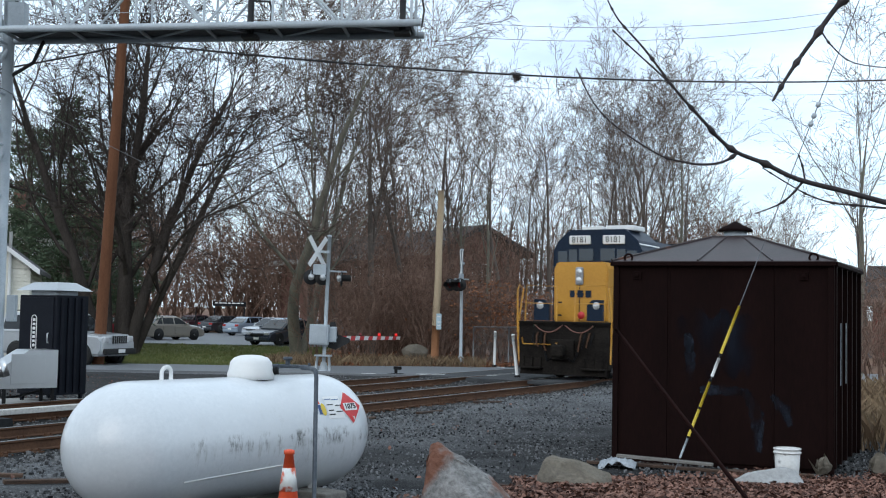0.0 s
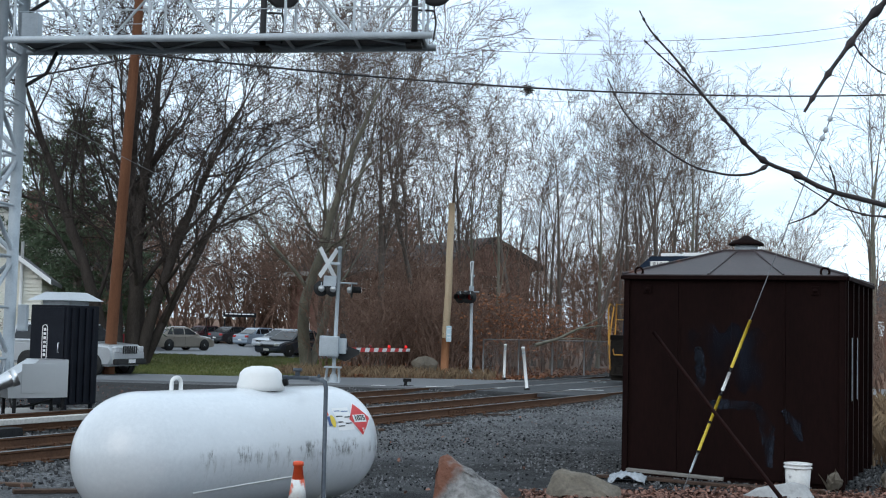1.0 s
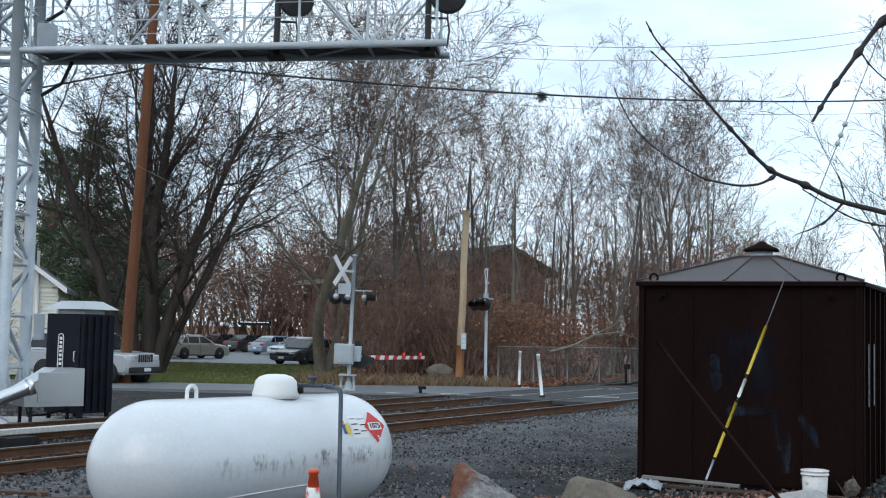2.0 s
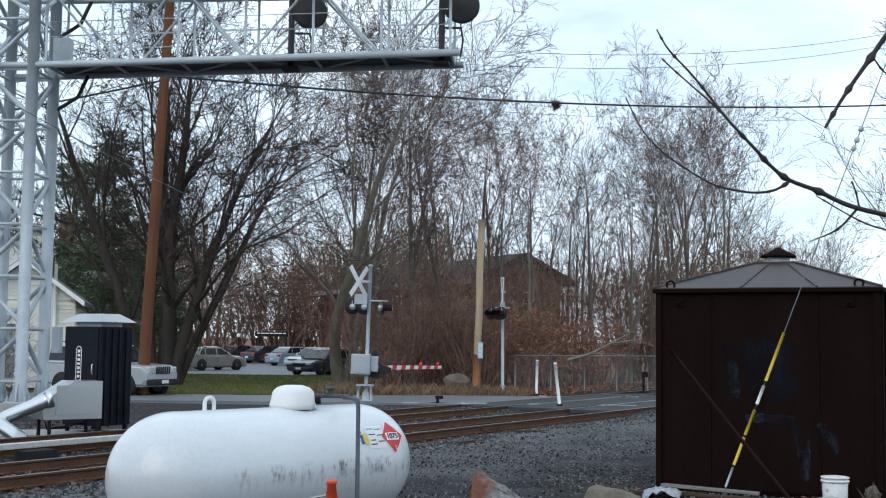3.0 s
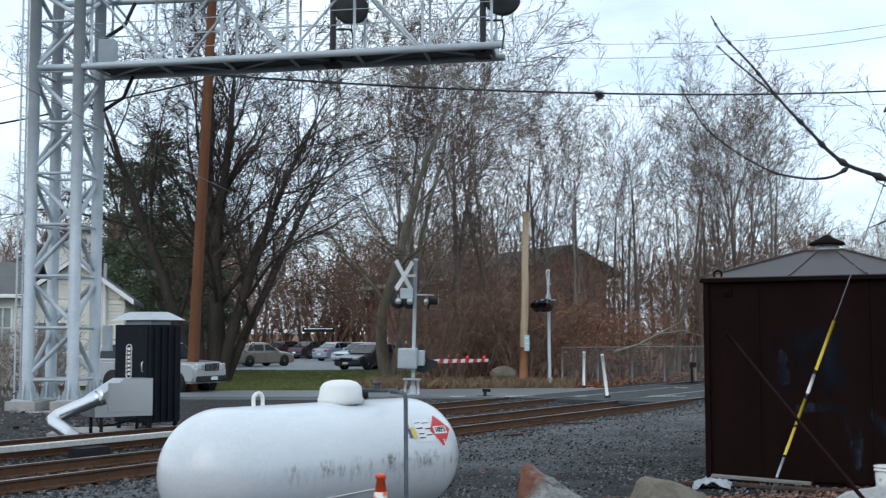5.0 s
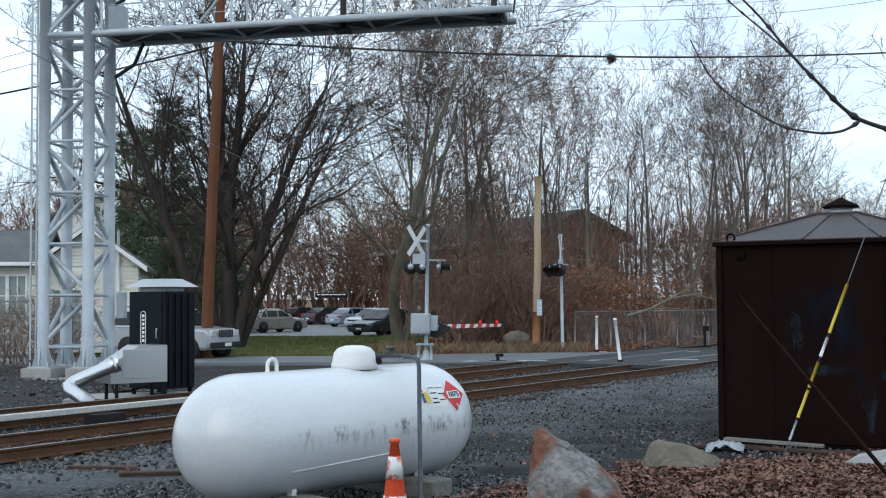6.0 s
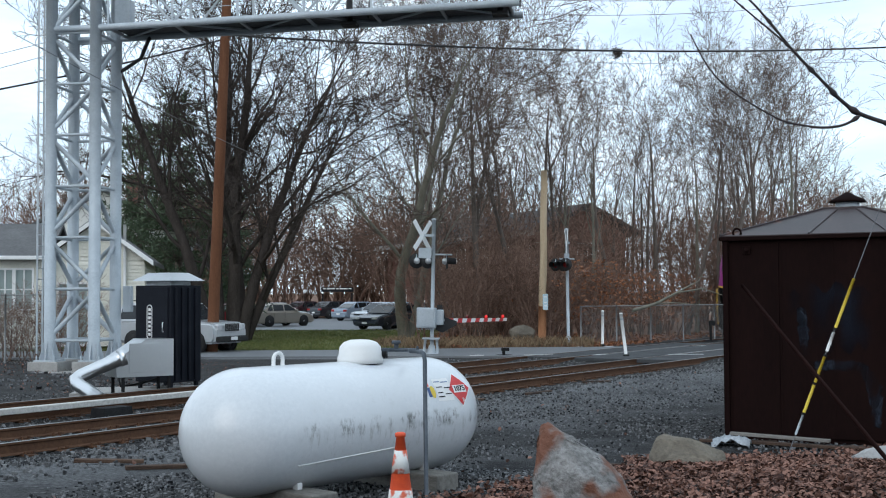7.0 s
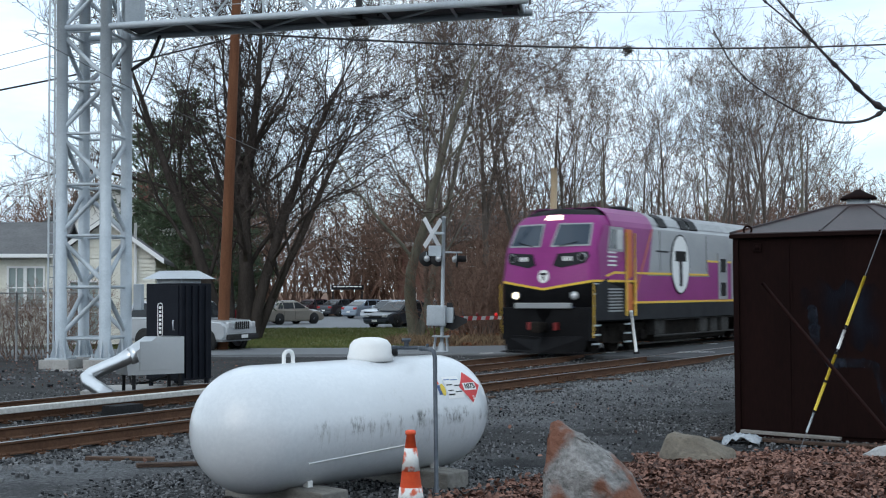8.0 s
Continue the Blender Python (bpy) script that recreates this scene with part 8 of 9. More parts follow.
part("roof", bm, M_WHITEP, h2, "flat pale roof edge")


M_ROOFDARK = mat("dark_grey_roofing", (0.035, 0.036, 0.038), (0.07, 0.07, 0.072), 0.9, scale=0.6, fine=8, bump=0.2, spec=0.2)


def make_brick_building():
    b = thing("brick_building", pose(-13.0, 114.0, -0.2, 0, 0, -62), "long red-brick building with a grey roof behind the wood", "building")
    W, H, D = 30.0, 6.4, 7.0
    holes = [(3 + 4.2 * i, 4.6 + 4.2 * i, z, z + 1.5) for i in range(7) for z in (1.0, 4.2)]
    wall_with_windows(b, "wall", pose(0, 0, 0), W, H, 0.35, M_BRICK, holes, siding=False)
    wall_with_windows(b, "wall", pose(W, 0, 0, 0, 0, 90), D, H, 0.35, M_BRICK, holes[:2], siding=False)
    wall_with_windows(b, "wall", pose(0, D, 0, 0, 0, -90), D, H, 0.35, M_BRICK, [], siding=False)
    bm = bmnew()
    prism(bm, [(-0.8, H - 0.1), (D / 2, H + 1.9), (D + 0.8, H - 0.1), (D + 0.8, H + 0.2), (D / 2, H + 2.2), (-0.8, H + 0.2)], -1.0, W + 1.0, "x")
    part("roof", bm, M_ROOFDARK, b, "grey sloping roof")
    part("gable", prism(bmnew(), [(0.0, H), (D, H), (D / 2, H + 1.85)], W - 0.35, W, "x"), M_BRICK, b)
    part("fascia", box(bmnew(), (W / 2, -0.85, H + 0.02), (W + 2, 0.14, 0.40), 0.02), M_CONC, b, "weathered pale grey fascia board")


make_brick_building()
# beyond the shed, a far red house among bare trees
h3 = thing("house", pose(24.5, 66.0, -0.2, 0, 0, -24), "small red-painted house far beyond the shed", "house")
M_REDSIDE = mat("red_house_paint", (0.17, 0.035, 0.028), (0.25, 0.055, 0.042), 0.8, scale=0.8, fine=14)
wall_with_windows(h3, "wall", pose(0, 0, 0), 9.0, 3.0, 0.2, M_REDSIDE, [(1.0, 2.0, 1.0, 2.3), (4.0, 5.0, 1.0, 2.3), (7.0, 8.0, 1.0, 2.3)])
wall_with_windows(h3, "wall", pose(0, 7.0, 0, 0, 0, -90), 7.0, 3.0, 0.2, M_REDSIDE, [], siding=False)
part("roof", prism(bmnew(), [(-0.5, 2.9), (3.5, 5.0), (7.5, 2.9), (7.5, 3.1), (3.5, 5.25), (-0.5, 3.1)], -0.5, 9.5, "x"), M_ROOFDARK, h3, "dark pitched roof")
_g = random.Random(91)
for i in range(16):
    d_, a_ = _g.uniform(46, 84), radians(_g.uniform(17.5, 31))
    if so(d_ * math.sin(a_), d_ * math.cos(a_))[1] < -3.5:
        plant(_g.choice(("far_a", "far_b", "tall_c")), d_ * math.sin(a_), d_ * math.cos(a_), _g.uniform(0.65, 0.95), _g.uniform(0, 360), 1.15, "leafless tree beyond the rusty shed", group="trees beyond the shed")
for i in range(20):
    d_, a_ = _g.uniform(30, 60), radians(_g.uniform(18, 30))
    plant("bush", d_ * math.sin(a_), d_ * math.cos(a_), _g.uniform(0.6, 1.2), _g.uniform(0, 360), 1.1, "bare brushwood beyond the rusty shed", "shrub", "shrub", "brush beyond the shed")
# notice board and a round mirror at the car park's edge
nb = thing("notice_board", pose(-16.9, 108.6, 0.0, 0, 0, 6), "dark notice board with white print at the car park", "notice board")
part("board", box(bmnew(), (0, 0, 2.38), (2.9, 0.10, 0.40), 0.02), M_LDARK, nb)
for k in range(7):
    part("print_bar", box(bmnew(), (-1.15 + 0.38 * k, -0.07, 2.46), (0.33 if k % 3 else 0.24, 0.03, 0.09), 0), M_WHITEP, nb)
for x in (-1.3, 1.3):
    part("post", box(bmnew(), (x, 0, 0.95), (0.12, 0.12, 2.2), 0.01), M_LDARK, nb)
bm = bmnew()
lathe(bm, [(0.0, 0.15), (0.08, 0.13), (0.13, 0.08), (0.15, 0.0), (0.13, -0.08), (0.08, -0.13), (0.0, -0.15)], 16, pose(0, 0, 2.25, 90))
gl = thing("globe_lamp", pose(-17.9, 98.0, -0.05), "white globe lamp on a thin post", "lamp post")
part("globe", bm, M_WHITEP, gl)
part("post", tube(bmnew(), [(0, 0, 0), (0, 0, 2.05)], 0.04, 8), M_LDARK, gl)


# ---- pines, leafy sapling, fallen branch, far boulder ----
def make_pine(x, y, h, r, seed):
    t = thing("pine_tree", pose(x, y, ground_z(x, y)), "dark green pine behind the utility pole", "tree", group="pines")
    rng = random.Random(seed)
    part("trunk", tube(bmnew(), [(0, 0, -0.1), (0.05, 0, h * 0.5), (0, 0.05, h)], [0.24, 0.15, 0.03], 10), M_BARK, t)
    br, verts, faces = [], [], []
    for k in range(int(h * 12)):
        z = h * (0.10 + 0.90 * rng.random())
        f = 1 - z / h
        ln = r * (0.25 + 0.9 * f ** 0.8) * rng.uniform(0.6, 1.1)
        a = rng.uniform(0, 6.283)
        d = np.array((math.cos(a), math.sin(a), rng.uniform(-0.15, 0.35)))
        p0 = np.array((0, 0, z))
        pts = [p0, p0 + d * ln * 0.5, p0 + d * ln + np.array((0, 0, 0.12 * ln))]
        br.append((pts, [0.03, 0.02, 0.008], 3))
        for q in range(int(12 + ln * 13)):
            s = rng.uniform(0.2, 1.0)
            c = pts[0] + (pts[2] - pts[0]) * s + np.array((rng.gauss(0, 0.16), rng.gauss(0, 0.16), rng.gauss(0.03, 0.11)))
            for w in range(3):
                e = np.array((rng.gauss(0, 1), rng.gauss(0, 1), rng.gauss(0.5, 0.7)))
                e = e / np.linalg.norm(e) * rng.uniform(0.20, 0.36)
                g = np.cross(e, (rng.gauss(0, 1), rng.gauss(0, 1), rng.gauss(0, 1)))
                g = g / (np.linalg.norm(g) + 1e-9) * 0.034
                o = len(verts)
                verts += [(c - g).tolist(), (c + g).tolist(), (c + e).tolist()]
                faces.append((o, o + 1, o + 2))
    part_data("bough", mesh_of("branches", br, M_BARK), t)
    me = bpy.data.meshes.new("needles")
    me.from_pydata(verts, [], faces)
    me.materials.append(M_PINE)
    part_data("needles", me, t)


make_pine(-17.2, 59.5, 12.0, 3.2, 1)
make_pine(-20.3, 63.0, 11.0, 3.2, 2)
make_pine(-16.2, 66.0, 9.5, 2.3, 3)
make_pine(-33.0, 60.0, 8.0, 2.2, 4)


def make_leafy(x, y, h, seed):
    t = plant("bush", x, y, h, seed * 40.0, 1.2, "oak sapling still holding rust-brown leaves", "oak_sapling", "sapling", "leafy saplings")
    rng = random.Random(seed)
    verts, faces = [], []
    for k in range(520):
        c = np.array((rng.gauss(0, 0.75), rng.gauss(0, 0.75), rng.uniform(0.7, 3.2)))
        u = np.array((rng.gauss(0, 1), rng.gauss(0, 1), rng.gauss(-0.5, 0.6)))
        u = u / np.linalg.norm(u) * rng.uniform(0.05, 0.09)
        g = np.cross(u, (rng.gauss(0, 1), rng.gauss(0, 1), 0.4))
        g = g / (np.linalg.norm(g) + 1e-9) * 0.035
        o = len(verts)
        verts += [(c - u).tolist(), (c + g).tolist(), (c + u).tolist(), (c - g).tolist()]
        faces.append((o, o + 1, o + 2, o + 3))
    me = bpy.data.meshes.new("leaves")
    me.from_pydata(verts, [], faces)
    me.materials.append(M_OAKLEAF)
    part_data("leaves", me, t, None, "dead rust-brown leaves")


for i, (x, y, h) in enumerate(((2.6, 50.2, 1.05), (3.6, 51.5, 0.9), (5.0, 55.0, 0.95), (-0.5, 55.0, 0.9), (6.8, 57.0, 0.9))):
    make_leafy(x, y, h, i + 1)
fb = []
_q = random.Random(6)
main = [np.array(p) for p in ((4.2, 49.2, 1.15), (5.2, 49.9, 1.42), (6.1, 50.6, 1.85), (7.1, 51.2, 2.35))]
fb.append((main, [0.07, 0.06, 0.045, 0.02], 6))
fb.append(([main[2], np.array((7.2, 51.0, 2.02)), np.array((8.1, 51.6, 1.75))], [0.04, 0.03, 0.012], 5))
fb.append(([main[1], np.array((6.0, 50.0, 1.45)), np.array((7.0, 50.6, 1.35))], [0.035, 0.025, 0.012], 5))
fb.append(([main[3], np.array((7.3, 51.2, 2.7)), np.array((7.4, 51.3, 3.0))], [0.02, 0.015, 0.008], 4))
ob = new("fallen_branch", mesh_of("fallen_branch", fb, M_BARKPALE))
tagged(ob, "pale broken branch fallen over the chain-link fence", "branch")
make_rock("boulder", (-0.15, 48.4), lump(1.3, 0.8, 0.85, 9), 10, 31, M_ROCKTAN, "pale boulder in the dry roadside grass")


# ---- bare branches close to the camera ----
def polish(pts, n=4):
    """A smooth run through the points."""
    v = [Vector(p) for p in pts]
    out = []
    for i in range(len(v) - 1):
        p0, p1, p2, p3 = v[max(i - 1, 0)], v[i], v[i + 1], v[min(i + 2, len(v) - 1)]
        for k in range(n):
            t = k / n
            out.append(0.5 * (2 * p1 + (p2 - p0) * t + (2 * p0 - 5 * p1 + 4 * p2 - p3) * t * t + (3 * p1 - p0 - 3 * p2 + p3) * t ** 3))
    return out + [v[-1]]


NEAR = pose(*EYE, 90 + 3.770, -1.417, -0.592)      # the branches' own axes: x right, y up, -z ahead


def sprig(bm, pts, d, r0, r1, buds=()):
    run = polish([(x, y, -d - 0.03 * math.sin(9 * x)) for x, y in pts])
    n = len(run)
    tube(bm, run, [r0 + (r1 - r0) * i / (n - 1) for i in range(n)], 7)
    for f in buds:
        i = int(f * (n - 1))
        p = run[i]
        r = (r0 + (r1 - r0) * i / (n - 1))
        m = Matrix.Translation(p) @ (run[min(i + 1, n - 1)] - run[max(i - 1, 0)]).to_track_quat("Z", "Y").to_matrix().to_4x4()
        lathe(bm, [(r, -3.2 * r), (r * 1.7, -1.2 * r), (r * 1.9, 0.2 * r), (r * 1.3, 1.8 * r), (r * 0.9, 3.5 * r)], 7, m)


def make_near_branches():
    D = 2.6
    a = thing("bare_branch", NEAR.copy(), "dark leafless branch with budded twigs hanging close overhead", "branch")
    bm = bmnew()
    sprig(bm, [(1.5, -0.10), (1.1, 0.031), (0.941, 0.083), (0.821, 0.115), (0.746, 0.148), (0.68, 0.172), (0.638, 0.203), (0.608, 0.235), (0.547, 0.301), (0.481, 0.388), (0.43, 0.448), (0.406, 0.493)], D, 0.0068, 0.0014, (0.38, 0.48, 0.60, 0.70, 0.80, 0.90, 0.97))
    limb = part("limb", bm, M_BRANCH, a)
    for pts, r0, r1, buds in (([(0.547, 0.301), (0.521, 0.328), (0.445, 0.4), (0.415, 0.431)], 0.0024, 0.0013, (0.3, 0.7, 0.95)),
                              ([(0.686, 0.172), (0.65, 0.151), (0.608, 0.145), (0.566, 0.15), (0.511, 0.166), (0.427, 0.223), (0.377, 0.277), (0.341, 0.352)], 0.0032, 0.0013, (0.1, 0.55, 0.8, 0.93)),
                              ([(0.836, 0.115), (0.83, 0.145), (0.821, 0.169)], 0.0022, 0.0012, (0.5, 0.95)),
                              ([(0.836, 0.115), (0.788, 0.067), (0.722, 0.041)], 0.0032, 0.001, (0.5,)),
                              ([(1.028, 0.049), (0.941, 0.059), (0.896, 0.064), (0.836, 0.085), (0.74, 0.139)], 0.0027, 0.0013, (0.3, 0.5, 0.75, 0.96))):
        bm = bmnew()
        sprig(bm, pts, D, r0, r1, buds)
        part("twig", bm, M_BRANCH, limb)
    b = thing("bare_branch", NEAR.copy(), "dark drooping leafless branch close overhead", "branch")
    bm = bmnew()
    sprig(bm, [(1.35, 0.95), (1.028, 0.638), (0.941, 0.523), (0.902, 0.481), (0.854, 0.415), (0.806, 0.349), (0.764, 0.283)], D, 0.0085, 0.0030, (0.45, 0.66, 0.80, 0.95))
    limb = part("limb", bm, M_BRANCH, b)
    bm = bmnew()
    sprig(bm, [(0.872, 0.433), (0.896, 0.4), (0.941, 0.364), (1.028, 0.349)], D, 0.002, 0.001, (0.3, 0.6))
    part("twig", bm, M_BRANCH, limb)
    c = thing("red_shoot", NEAR.copy(), "thin dark red shoot close to the camera", "twig")
    bm = bmnew()
    sprig(bm, [(0.302, -0.129), (0.387, -0.244), (0.479, -0.365), (0.579, -0.498), (0.75, -0.75)], 1.8, 0.0026, 0.0040)
    part("stem", bm, M_REDTWIG, c)
    return a, b, c


BRANCH_A, BRANCH_B, SHOOT = make_near_branches()
# ---- loose stuff: ballast stones, leaves, grass, litter ----
def stones(name, places, size, material, label, category, seed):
    """Many small angular stones in one mesh."""
    rng = np.random.default_rng(seed)
    base = np.array([(-1, -1, -1), (1, -1, -1), (1, 1, -1), (-1, 1, -1), (-1, -1, 1), (1, -1, 1), (1, 1, 1), (-1, 1, 1)]) * 0.75
    tri = np.array([(0, 3, 2), (0, 2, 1), (4, 5, 6), (4, 6, 7), (0, 1, 5), (0, 5, 4), (1, 2, 6), (1, 6, 5), (2, 3, 7), (2, 7, 6), (3, 0, 4), (3, 4, 7)])
    n = len(places)
    V = base[None] * (1 + rng.normal(0, 0.30, (n, 8, 3))) * rng.uniform(0.5, 1.2, (n, 1, 3)) * (rng.uniform(size[0], size[1], (n, 1, 1)) / 2)
    a = rng.uniform(0, 6.28, n)
    ca, sa = np.cos(a)[:, None], np.sin(a)[:, None]
    X, Y = V[:, :, 0] * ca - V[:, :, 1] * sa, V[:, :, 0] * sa + V[:, :, 1] * ca
    V = np.stack([X, Y, V[:, :, 2]], -1) + np.asarray(places)[:, None, :]
    F = (tri[None] + 8 * np.arange(n)[:, None, None]).reshape(-1, 3)
    me = bpy.data.meshes.new(name)
    me.from_pydata(V.reshape(-1, 3).tolist(), [], F.tolist())
    me.materials.append(material)
    tagged(new(name, me), label, category, kind="stuff")


def near_ballast():
    rng = random.Random(14)
    out = []
    while len(out) < 40000:
        s = -10 + 40 * rng.random() ** 1.4
        o = rng.choice((rng.uniform(-4.6, -0.3), rng.uniform(-3.4, -0.3), rng.uniform(-1.9, -0.15), rng.uniform(-2.6, -0.3), rng.uniform(0.1, 1.4), rng.uniform(1.6, 3.55), rng.uniform(3.75, 5.0), rng.uniform(5.3, 8.5)))
        p = track(s, o)
        if p.y > 38.0:
            continue
        z = ground_z(p.x, p.y)
        if p.y < 7:
            continue
        out.append((p.x, p.y, z + rng.uniform(-0.005, 0.03)))
    return out


stones("ballast_stones", near_ballast(), (0.022, 0.052), M_STONE, "loose grey ballast stones along the rails", "ballast", 5)


def yard_gravel():
    rng = random.Random(15)
    out = []
    while len(out) < 36000:
        y = 8.5 + 28 * rng.random() ** 1.5
        x = rng.uniform(-0.42, 0.42) * y
        s, o = so(x, y)
        if o > -1.8 or noise.noise((x * 0.35, y * 0.35, 2)) < -0.15 + 0.3 * rng.random():
            continue
        out.append((x, y, ground_z(x, y) + rng.uniform(-0.004, 0.012)))
    return out


stones("yard_gravel", yard_gravel(), (0.010, 0.036), M_GRAVEL, "scattered grey gravel on the dirt yard", "gravel", 6)
stones("rubble", [(x, y, ground_z(x, y) + 0.015) for x, y in [(-13.5 + random.Random(k).uniform(-4, 4.5), 29.0 + random.Random(k + 50).uniform(-2.5, 2.5)) for k in range(420)] if so(x, y)[1] > 6.6], (0.03, 0.12), M_GRAVEL, "rubble and stones by the gantry footing", "rubble", 7)


def leaves(name, places, size, material, label, seed, up=0.5):
    rng = np.random.default_rng(seed)
    n = len(places)
    a, tilt, roll = rng.uniform(0, 6.28, n), rng.normal(0, up, n), rng.normal(0, up, n)
    L, W, C = rng.uniform(size[0], size[1], n), rng.uniform(0.45, 0.75, n), rng.uniform(-0.3, 0.5, n)
    pts = []
    for u, v, c in ((-1, 0, 0), (-0.3, -1, 1), (0.5, -0.8, 1), (1, 0, 0), (0.5, 0.8, 1), (-0.3, 1, 1)):
        x, y, z = u * L / 2, v * L / 2 * W, c * C * L * 0.4
        y, z = y * np.cos(roll) - z * np.sin(roll), y * np.sin(roll) + z * np.cos(roll)
        x, z = x * np.cos(tilt) - z * np.sin(tilt), x * np.sin(tilt) + z * np.cos(tilt)
        pts.append(np.stack([x * np.cos(a) - y * np.sin(a), x * np.sin(a) + y * np.cos(a), z], -1))
    V = np.stack(pts, 1) + np.asarray(places)[:, None, :]
    F = (np.array([(0, 1, 5), (1, 2, 4), (1, 4, 5), (2, 3, 4)])[None] + 6 * np.arange(n)[:, None, None]).reshape(-1, 3)
    me = bpy.data.meshes.new(name)
    me.from_pydata(V.reshape(-1, 3).tolist(), [], F.tolist())
    me.materials.append(material)
    tagged(new(name, me), label, "leaves", kind="stuff")


def leaf_places():
    rng = random.Random(21)
    out = []
    while len(out) < 34000:
        y = rng.uniform(8.6, 14.9)
        x = rng.uniform(-0.9, 6.5)
        edge = 12.9 + 0.25 * x if x > 1.0 else 10.3 + 1.8 * x
        d = edge - y + 0.7 * noise.noise((x * 1.1, y * 1.1, 7.0))
        if rng.random() > sm(0.5 + d / 0.9):
            continue
        out.append((x, y, ground_z(x, y) + 0.015 + 0.035 * rng.random()))
    for k in range(1500):
        x, y = rng.uniform(-18, -8), rng.uniform(26, 36)
        if so(x, y)[1] > 6.5:
            out.append((x, y, ground_z(x, y) + 0.03))
    for k in range(260):
        y = rng.uniform(9, 30)
        x = rng.uniform(-0.4, 0.4) * y
        out.append((x, y, ground_z(x, y) + 0.03))
    return out


leaves("fallen_leaves", leaf_places(), (0.030, 0.072), M_LEAF, "carpet of dead red-brown oak leaves", 3)


def far_leaf_places():
    rng = random.Random(22)
    out = []
    for k in range(9000):
        y = 45.9 + 16 * rng.random() ** 2
        x = rng.uniform(-4.5, 12 + (y - 46) * 0.6)
        if so(x, y)[1] < 6.4:
            continue
        out.append((x, y, ground_z(x, y) + 0.03 + 0.03 * rng.random()))
    return out


leaves("leaf_litter", far_leaf_places(), (0.10, 0.22), M_OAKLEAF, "rust-brown leaf litter at the wood's edge", 4)


def blades(name, places, height, material, label, seed, spread=0.35):
    rng = np.random.default_rng(seed)
    P = np.asarray(places)
    n = len(P)
    a = rng.uniform(0, 6.28, n)
    h = rng.uniform(height[0], height[1], n)
    lean = rng.normal(0, spread, (n, 2)) * h[:, None]
    w = rng.uniform(0.008, 0.018, n)
    dx, dy = np.cos(a) * w, np.sin(a) * w
    V = np.stack([np.stack([P[:, 0] - dx, P[:, 1] - dy, P[:, 2]], -1), np.stack([P[:, 0] + dx, P[:, 1] + dy, P[:, 2]], -1),
                  np.stack([P[:, 0] + lean[:, 0] * 0.4 + dx * 0.6, P[:, 1] + lean[:, 1] * 0.4 + dy * 0.6, P[:, 2] + h * 0.6], -1),
                  np.stack([P[:, 0] + lean[:, 0], P[:, 1] + lean[:, 1], P[:, 2] + h], -1)], 1)
    F = (np.array([(0, 1, 2), (0, 2, 3)])[None] + 4 * np.arange(n)[:, None, None]).reshape(-1, 3)
    me = bpy.data.meshes.new(name)
    me.from_pydata(V.reshape(-1, 3).tolist(), [], F.tolist())
    me.materials.append(material)
    tagged(new(name, me), label, "grass", kind="stuff")


def tufts(n, seed, pick, per=14, r=0.14):
    rng = random.Random(seed)
    out = []
    while len(out) < n * per:
        x, y = pick(rng)
        z = ground_z(x, y)
        for k in range(per):
            out.append((x + rng.gauss(0, r), y + rng.gauss(0, r), z))
    return out


blades("dry_grass", tufts(330, 31, lambda g: (g.uniform(-5.6, 2.4), 44.8 + 4.2 * g.random() + 0.5 * g.random()), 12, 0.2), (0.10, 0.46), M_DRYBLADE, "tall dry straw-coloured grass along the road edge", 8)
blades("dry_grass", tufts(420, 33, lambda g: (g.uniform(6.2, 12.0), g.uniform(16.5, 30))), (0.2, 0.6), M_DRYBLADE, "dry weeds beside the shed", 9)
blades("lawn_grass", tufts(5200, 32, lambda g: (g.uniform(-19, -4.6), 43.2 + 24 * g.random() ** 1.4), 7, 0.2), (0.05, 0.13), M_BLADE, "short green lawn grass with brown patches", 10, 0.5)
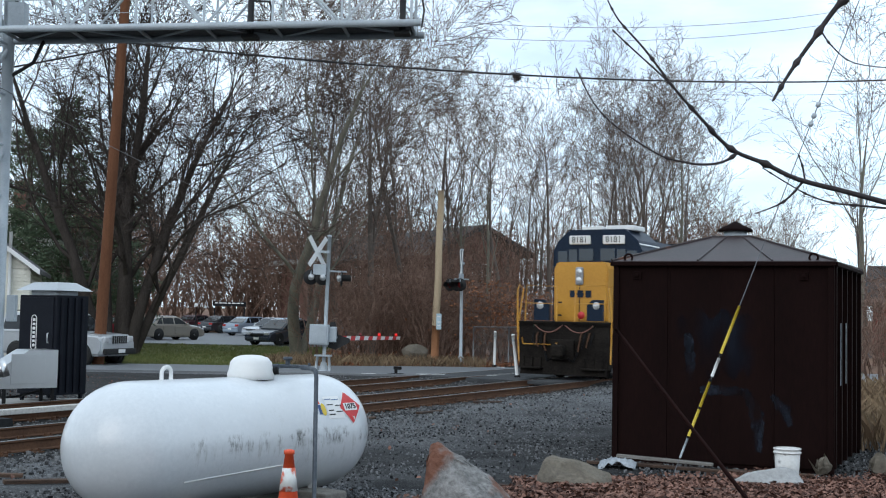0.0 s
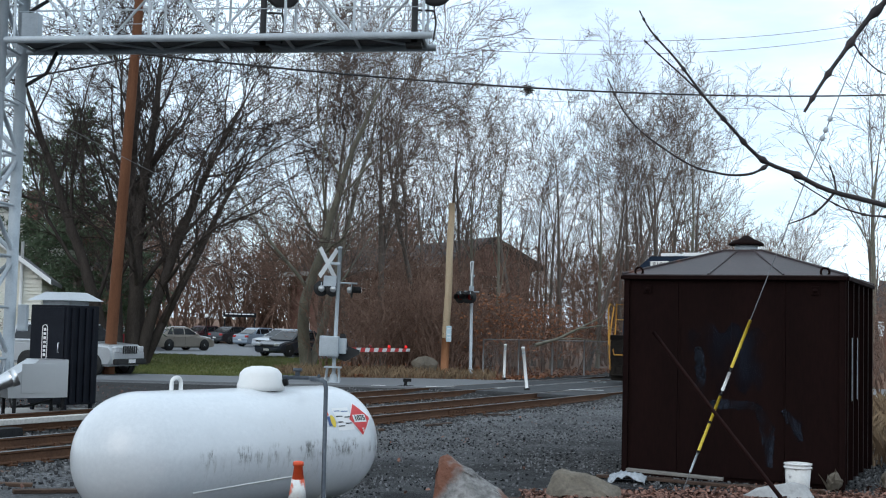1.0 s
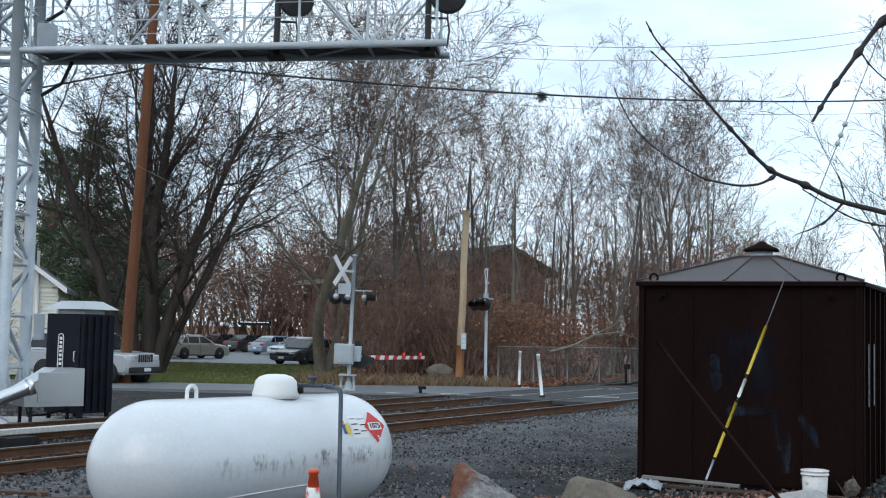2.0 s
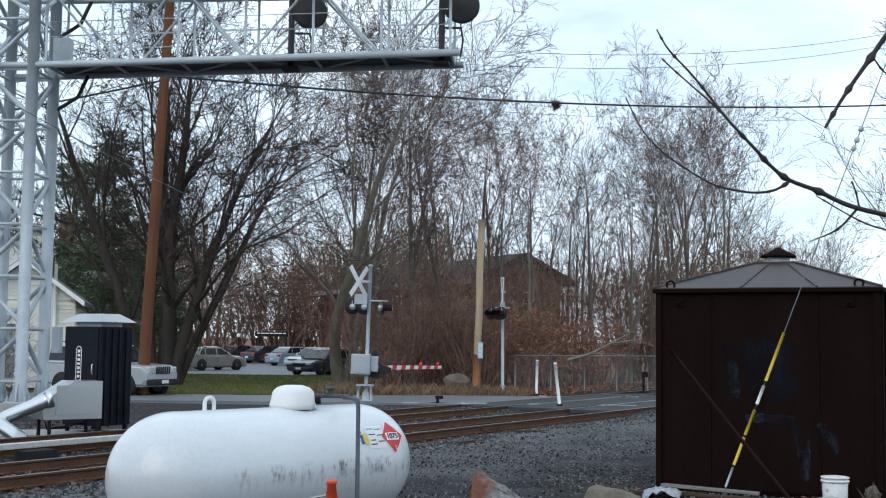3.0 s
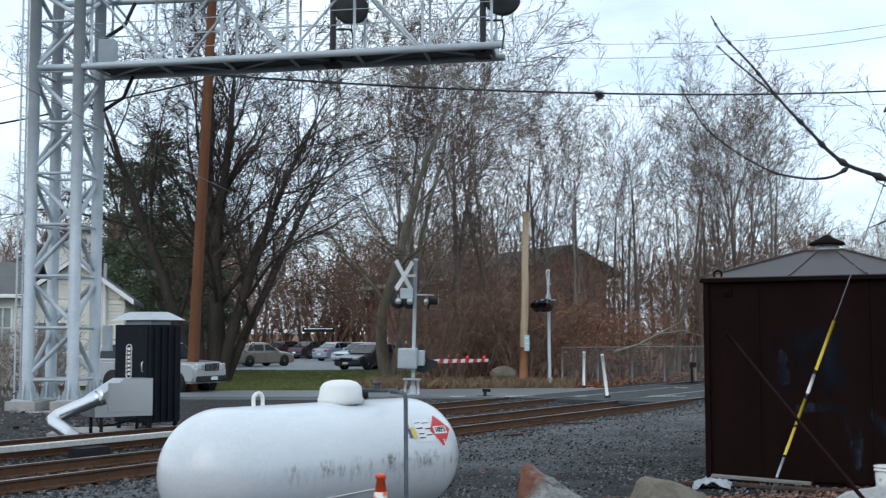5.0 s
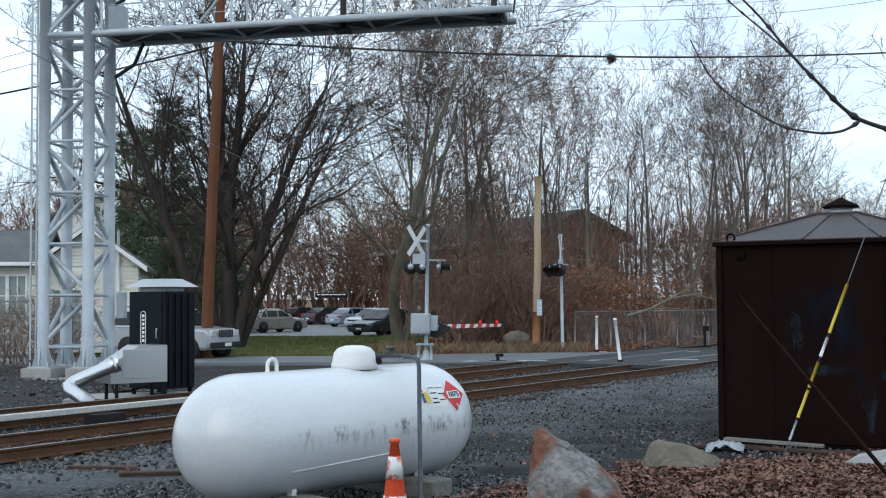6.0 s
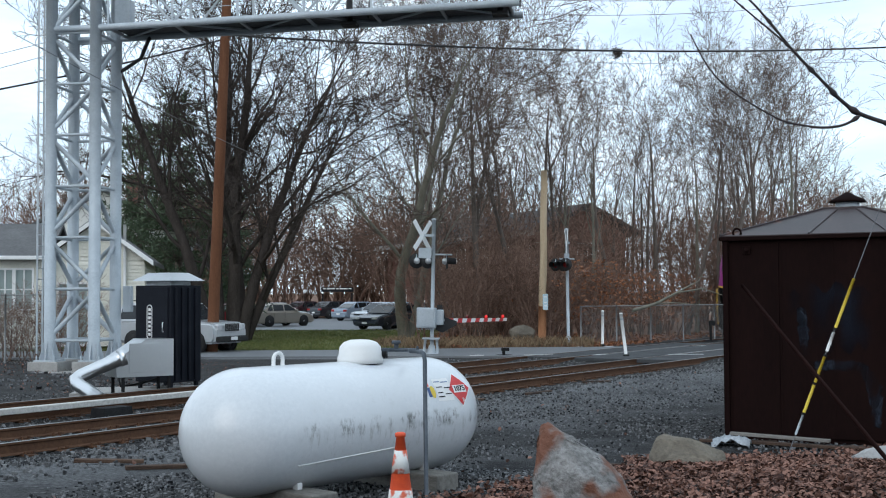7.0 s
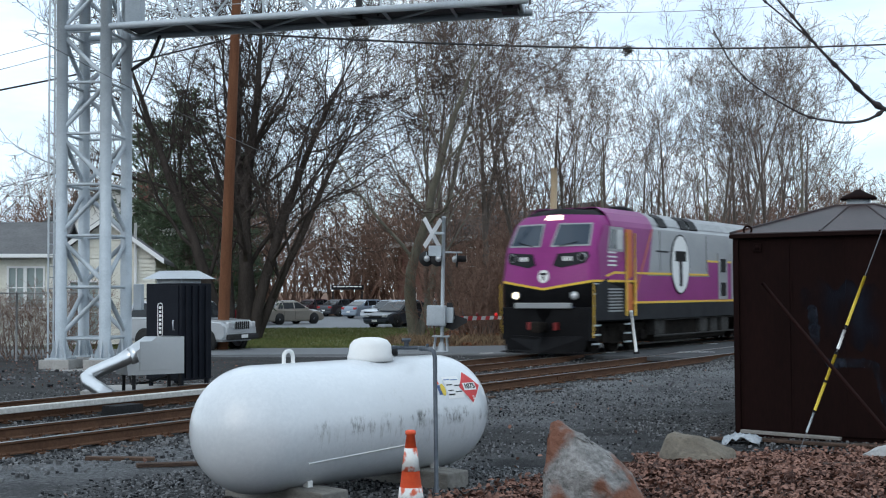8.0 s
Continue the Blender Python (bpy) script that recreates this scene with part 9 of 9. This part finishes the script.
for k, (x, y, l, yaw) in enumerate(((-3.4, 11.6, 0.9, 30), (-4.3, 12.4, 0.7, 12), (-1.0, 20.5, 1.1, 62), (0.2, 22.2, 1.3, 70), (1.4, 25.0, 0.9, 50), (-5.2, 14.9, 0.6, 50), (2.9, 11.9, 0.5, 20), (1.0, 11.8, 0.55, -10))):
    bm = bmnew()
    box(bm, (0, 0, 0), (l, 0.07, 0.04), 0.008)
    solid("wood_scrap", bm, M_TIE, pose(x, y, ground_z(x, y) + 0.03, 4, 2, yaw), "splintered scrap of old sleeper wood", "wood scrap", group="wood scraps")


# ---- what moves ----
def motions():
    # the freight engine draws away, the passenger engine comes on at about 70 km/h
    for ob_, o, s0, v in ((FREIGHT, 0.75, 24.2, 6.95), (PASSENGER, 4.4, 22.2 + 19.6 * 8.0, -19.6)):
        walk(ob_, [(t, Matrix.Translation(track(s0 + v * t, o, RAIL_Z)) @ pose(0, 0, 0, 0, 0, TRACK_YAW)) for t in (0.0, 2.0, 4.0, 6.0, 8.0)])
    sway = [(0, -0.0349, 0.0004, -0.0017), (0.5, -0.0167, 0.0, 0.0017), (1, 0.0075, -0.0004, 0.0056), (1.5, 0.0, 0.0, 0.0), (3, -0.013, 0.0005, -0.0062), (3.5, -0.0156, 0.0006, -0.0075),
            (4, -0.008, 0.0009, -0.013), (4.5, 0.0003, 0.0007, -0.011), (5, 0.0105, 0.0002, -0.0045), (6.5, -0.0025, -0.001, 0.0158), (7, -0.0089, -0.0008, 0.0128), (7.5, -0.0090, -0.0008, 0.0125), (8, 0.0163, -0.0012, 0.0166)]
    for ob_ in (BRANCH_A, BRANCH_B):
        walk(ob_, [(t, Matrix.Translation((x, y, z)) @ NEAR) for t, x, y, z in sway])
    shake = [(0, -0.0316, 0.0011, -0.0126), (0.5, -0.0233, 0.001, -0.0117), (1, 0.009, -0.0003, 0.003), (1.5, 0.0, 0.0, 0.0), (3, -0.0136, 0.0003, -0.0031), (3.5, -0.0151, 0.0005, -0.0062),
             (4, -0.0073, 0.0003, -0.003), (4.5, 0.0074, -0.0001, -0.0001), (5, -0.0012, -0.0003, 0.0052), (6.5, -0.007, -0.0008, 0.0135), (7, -0.0077, -0.001, 0.0159), (7.5, -0.0061, -0.0009, 0.0152), (8, 0.0065, -0.001, 0.0149)]
    walk(SHOOT, [(t, Matrix.Translation((x, y, z)) @ NEAR) for t, x, y, z in shake])


motions()
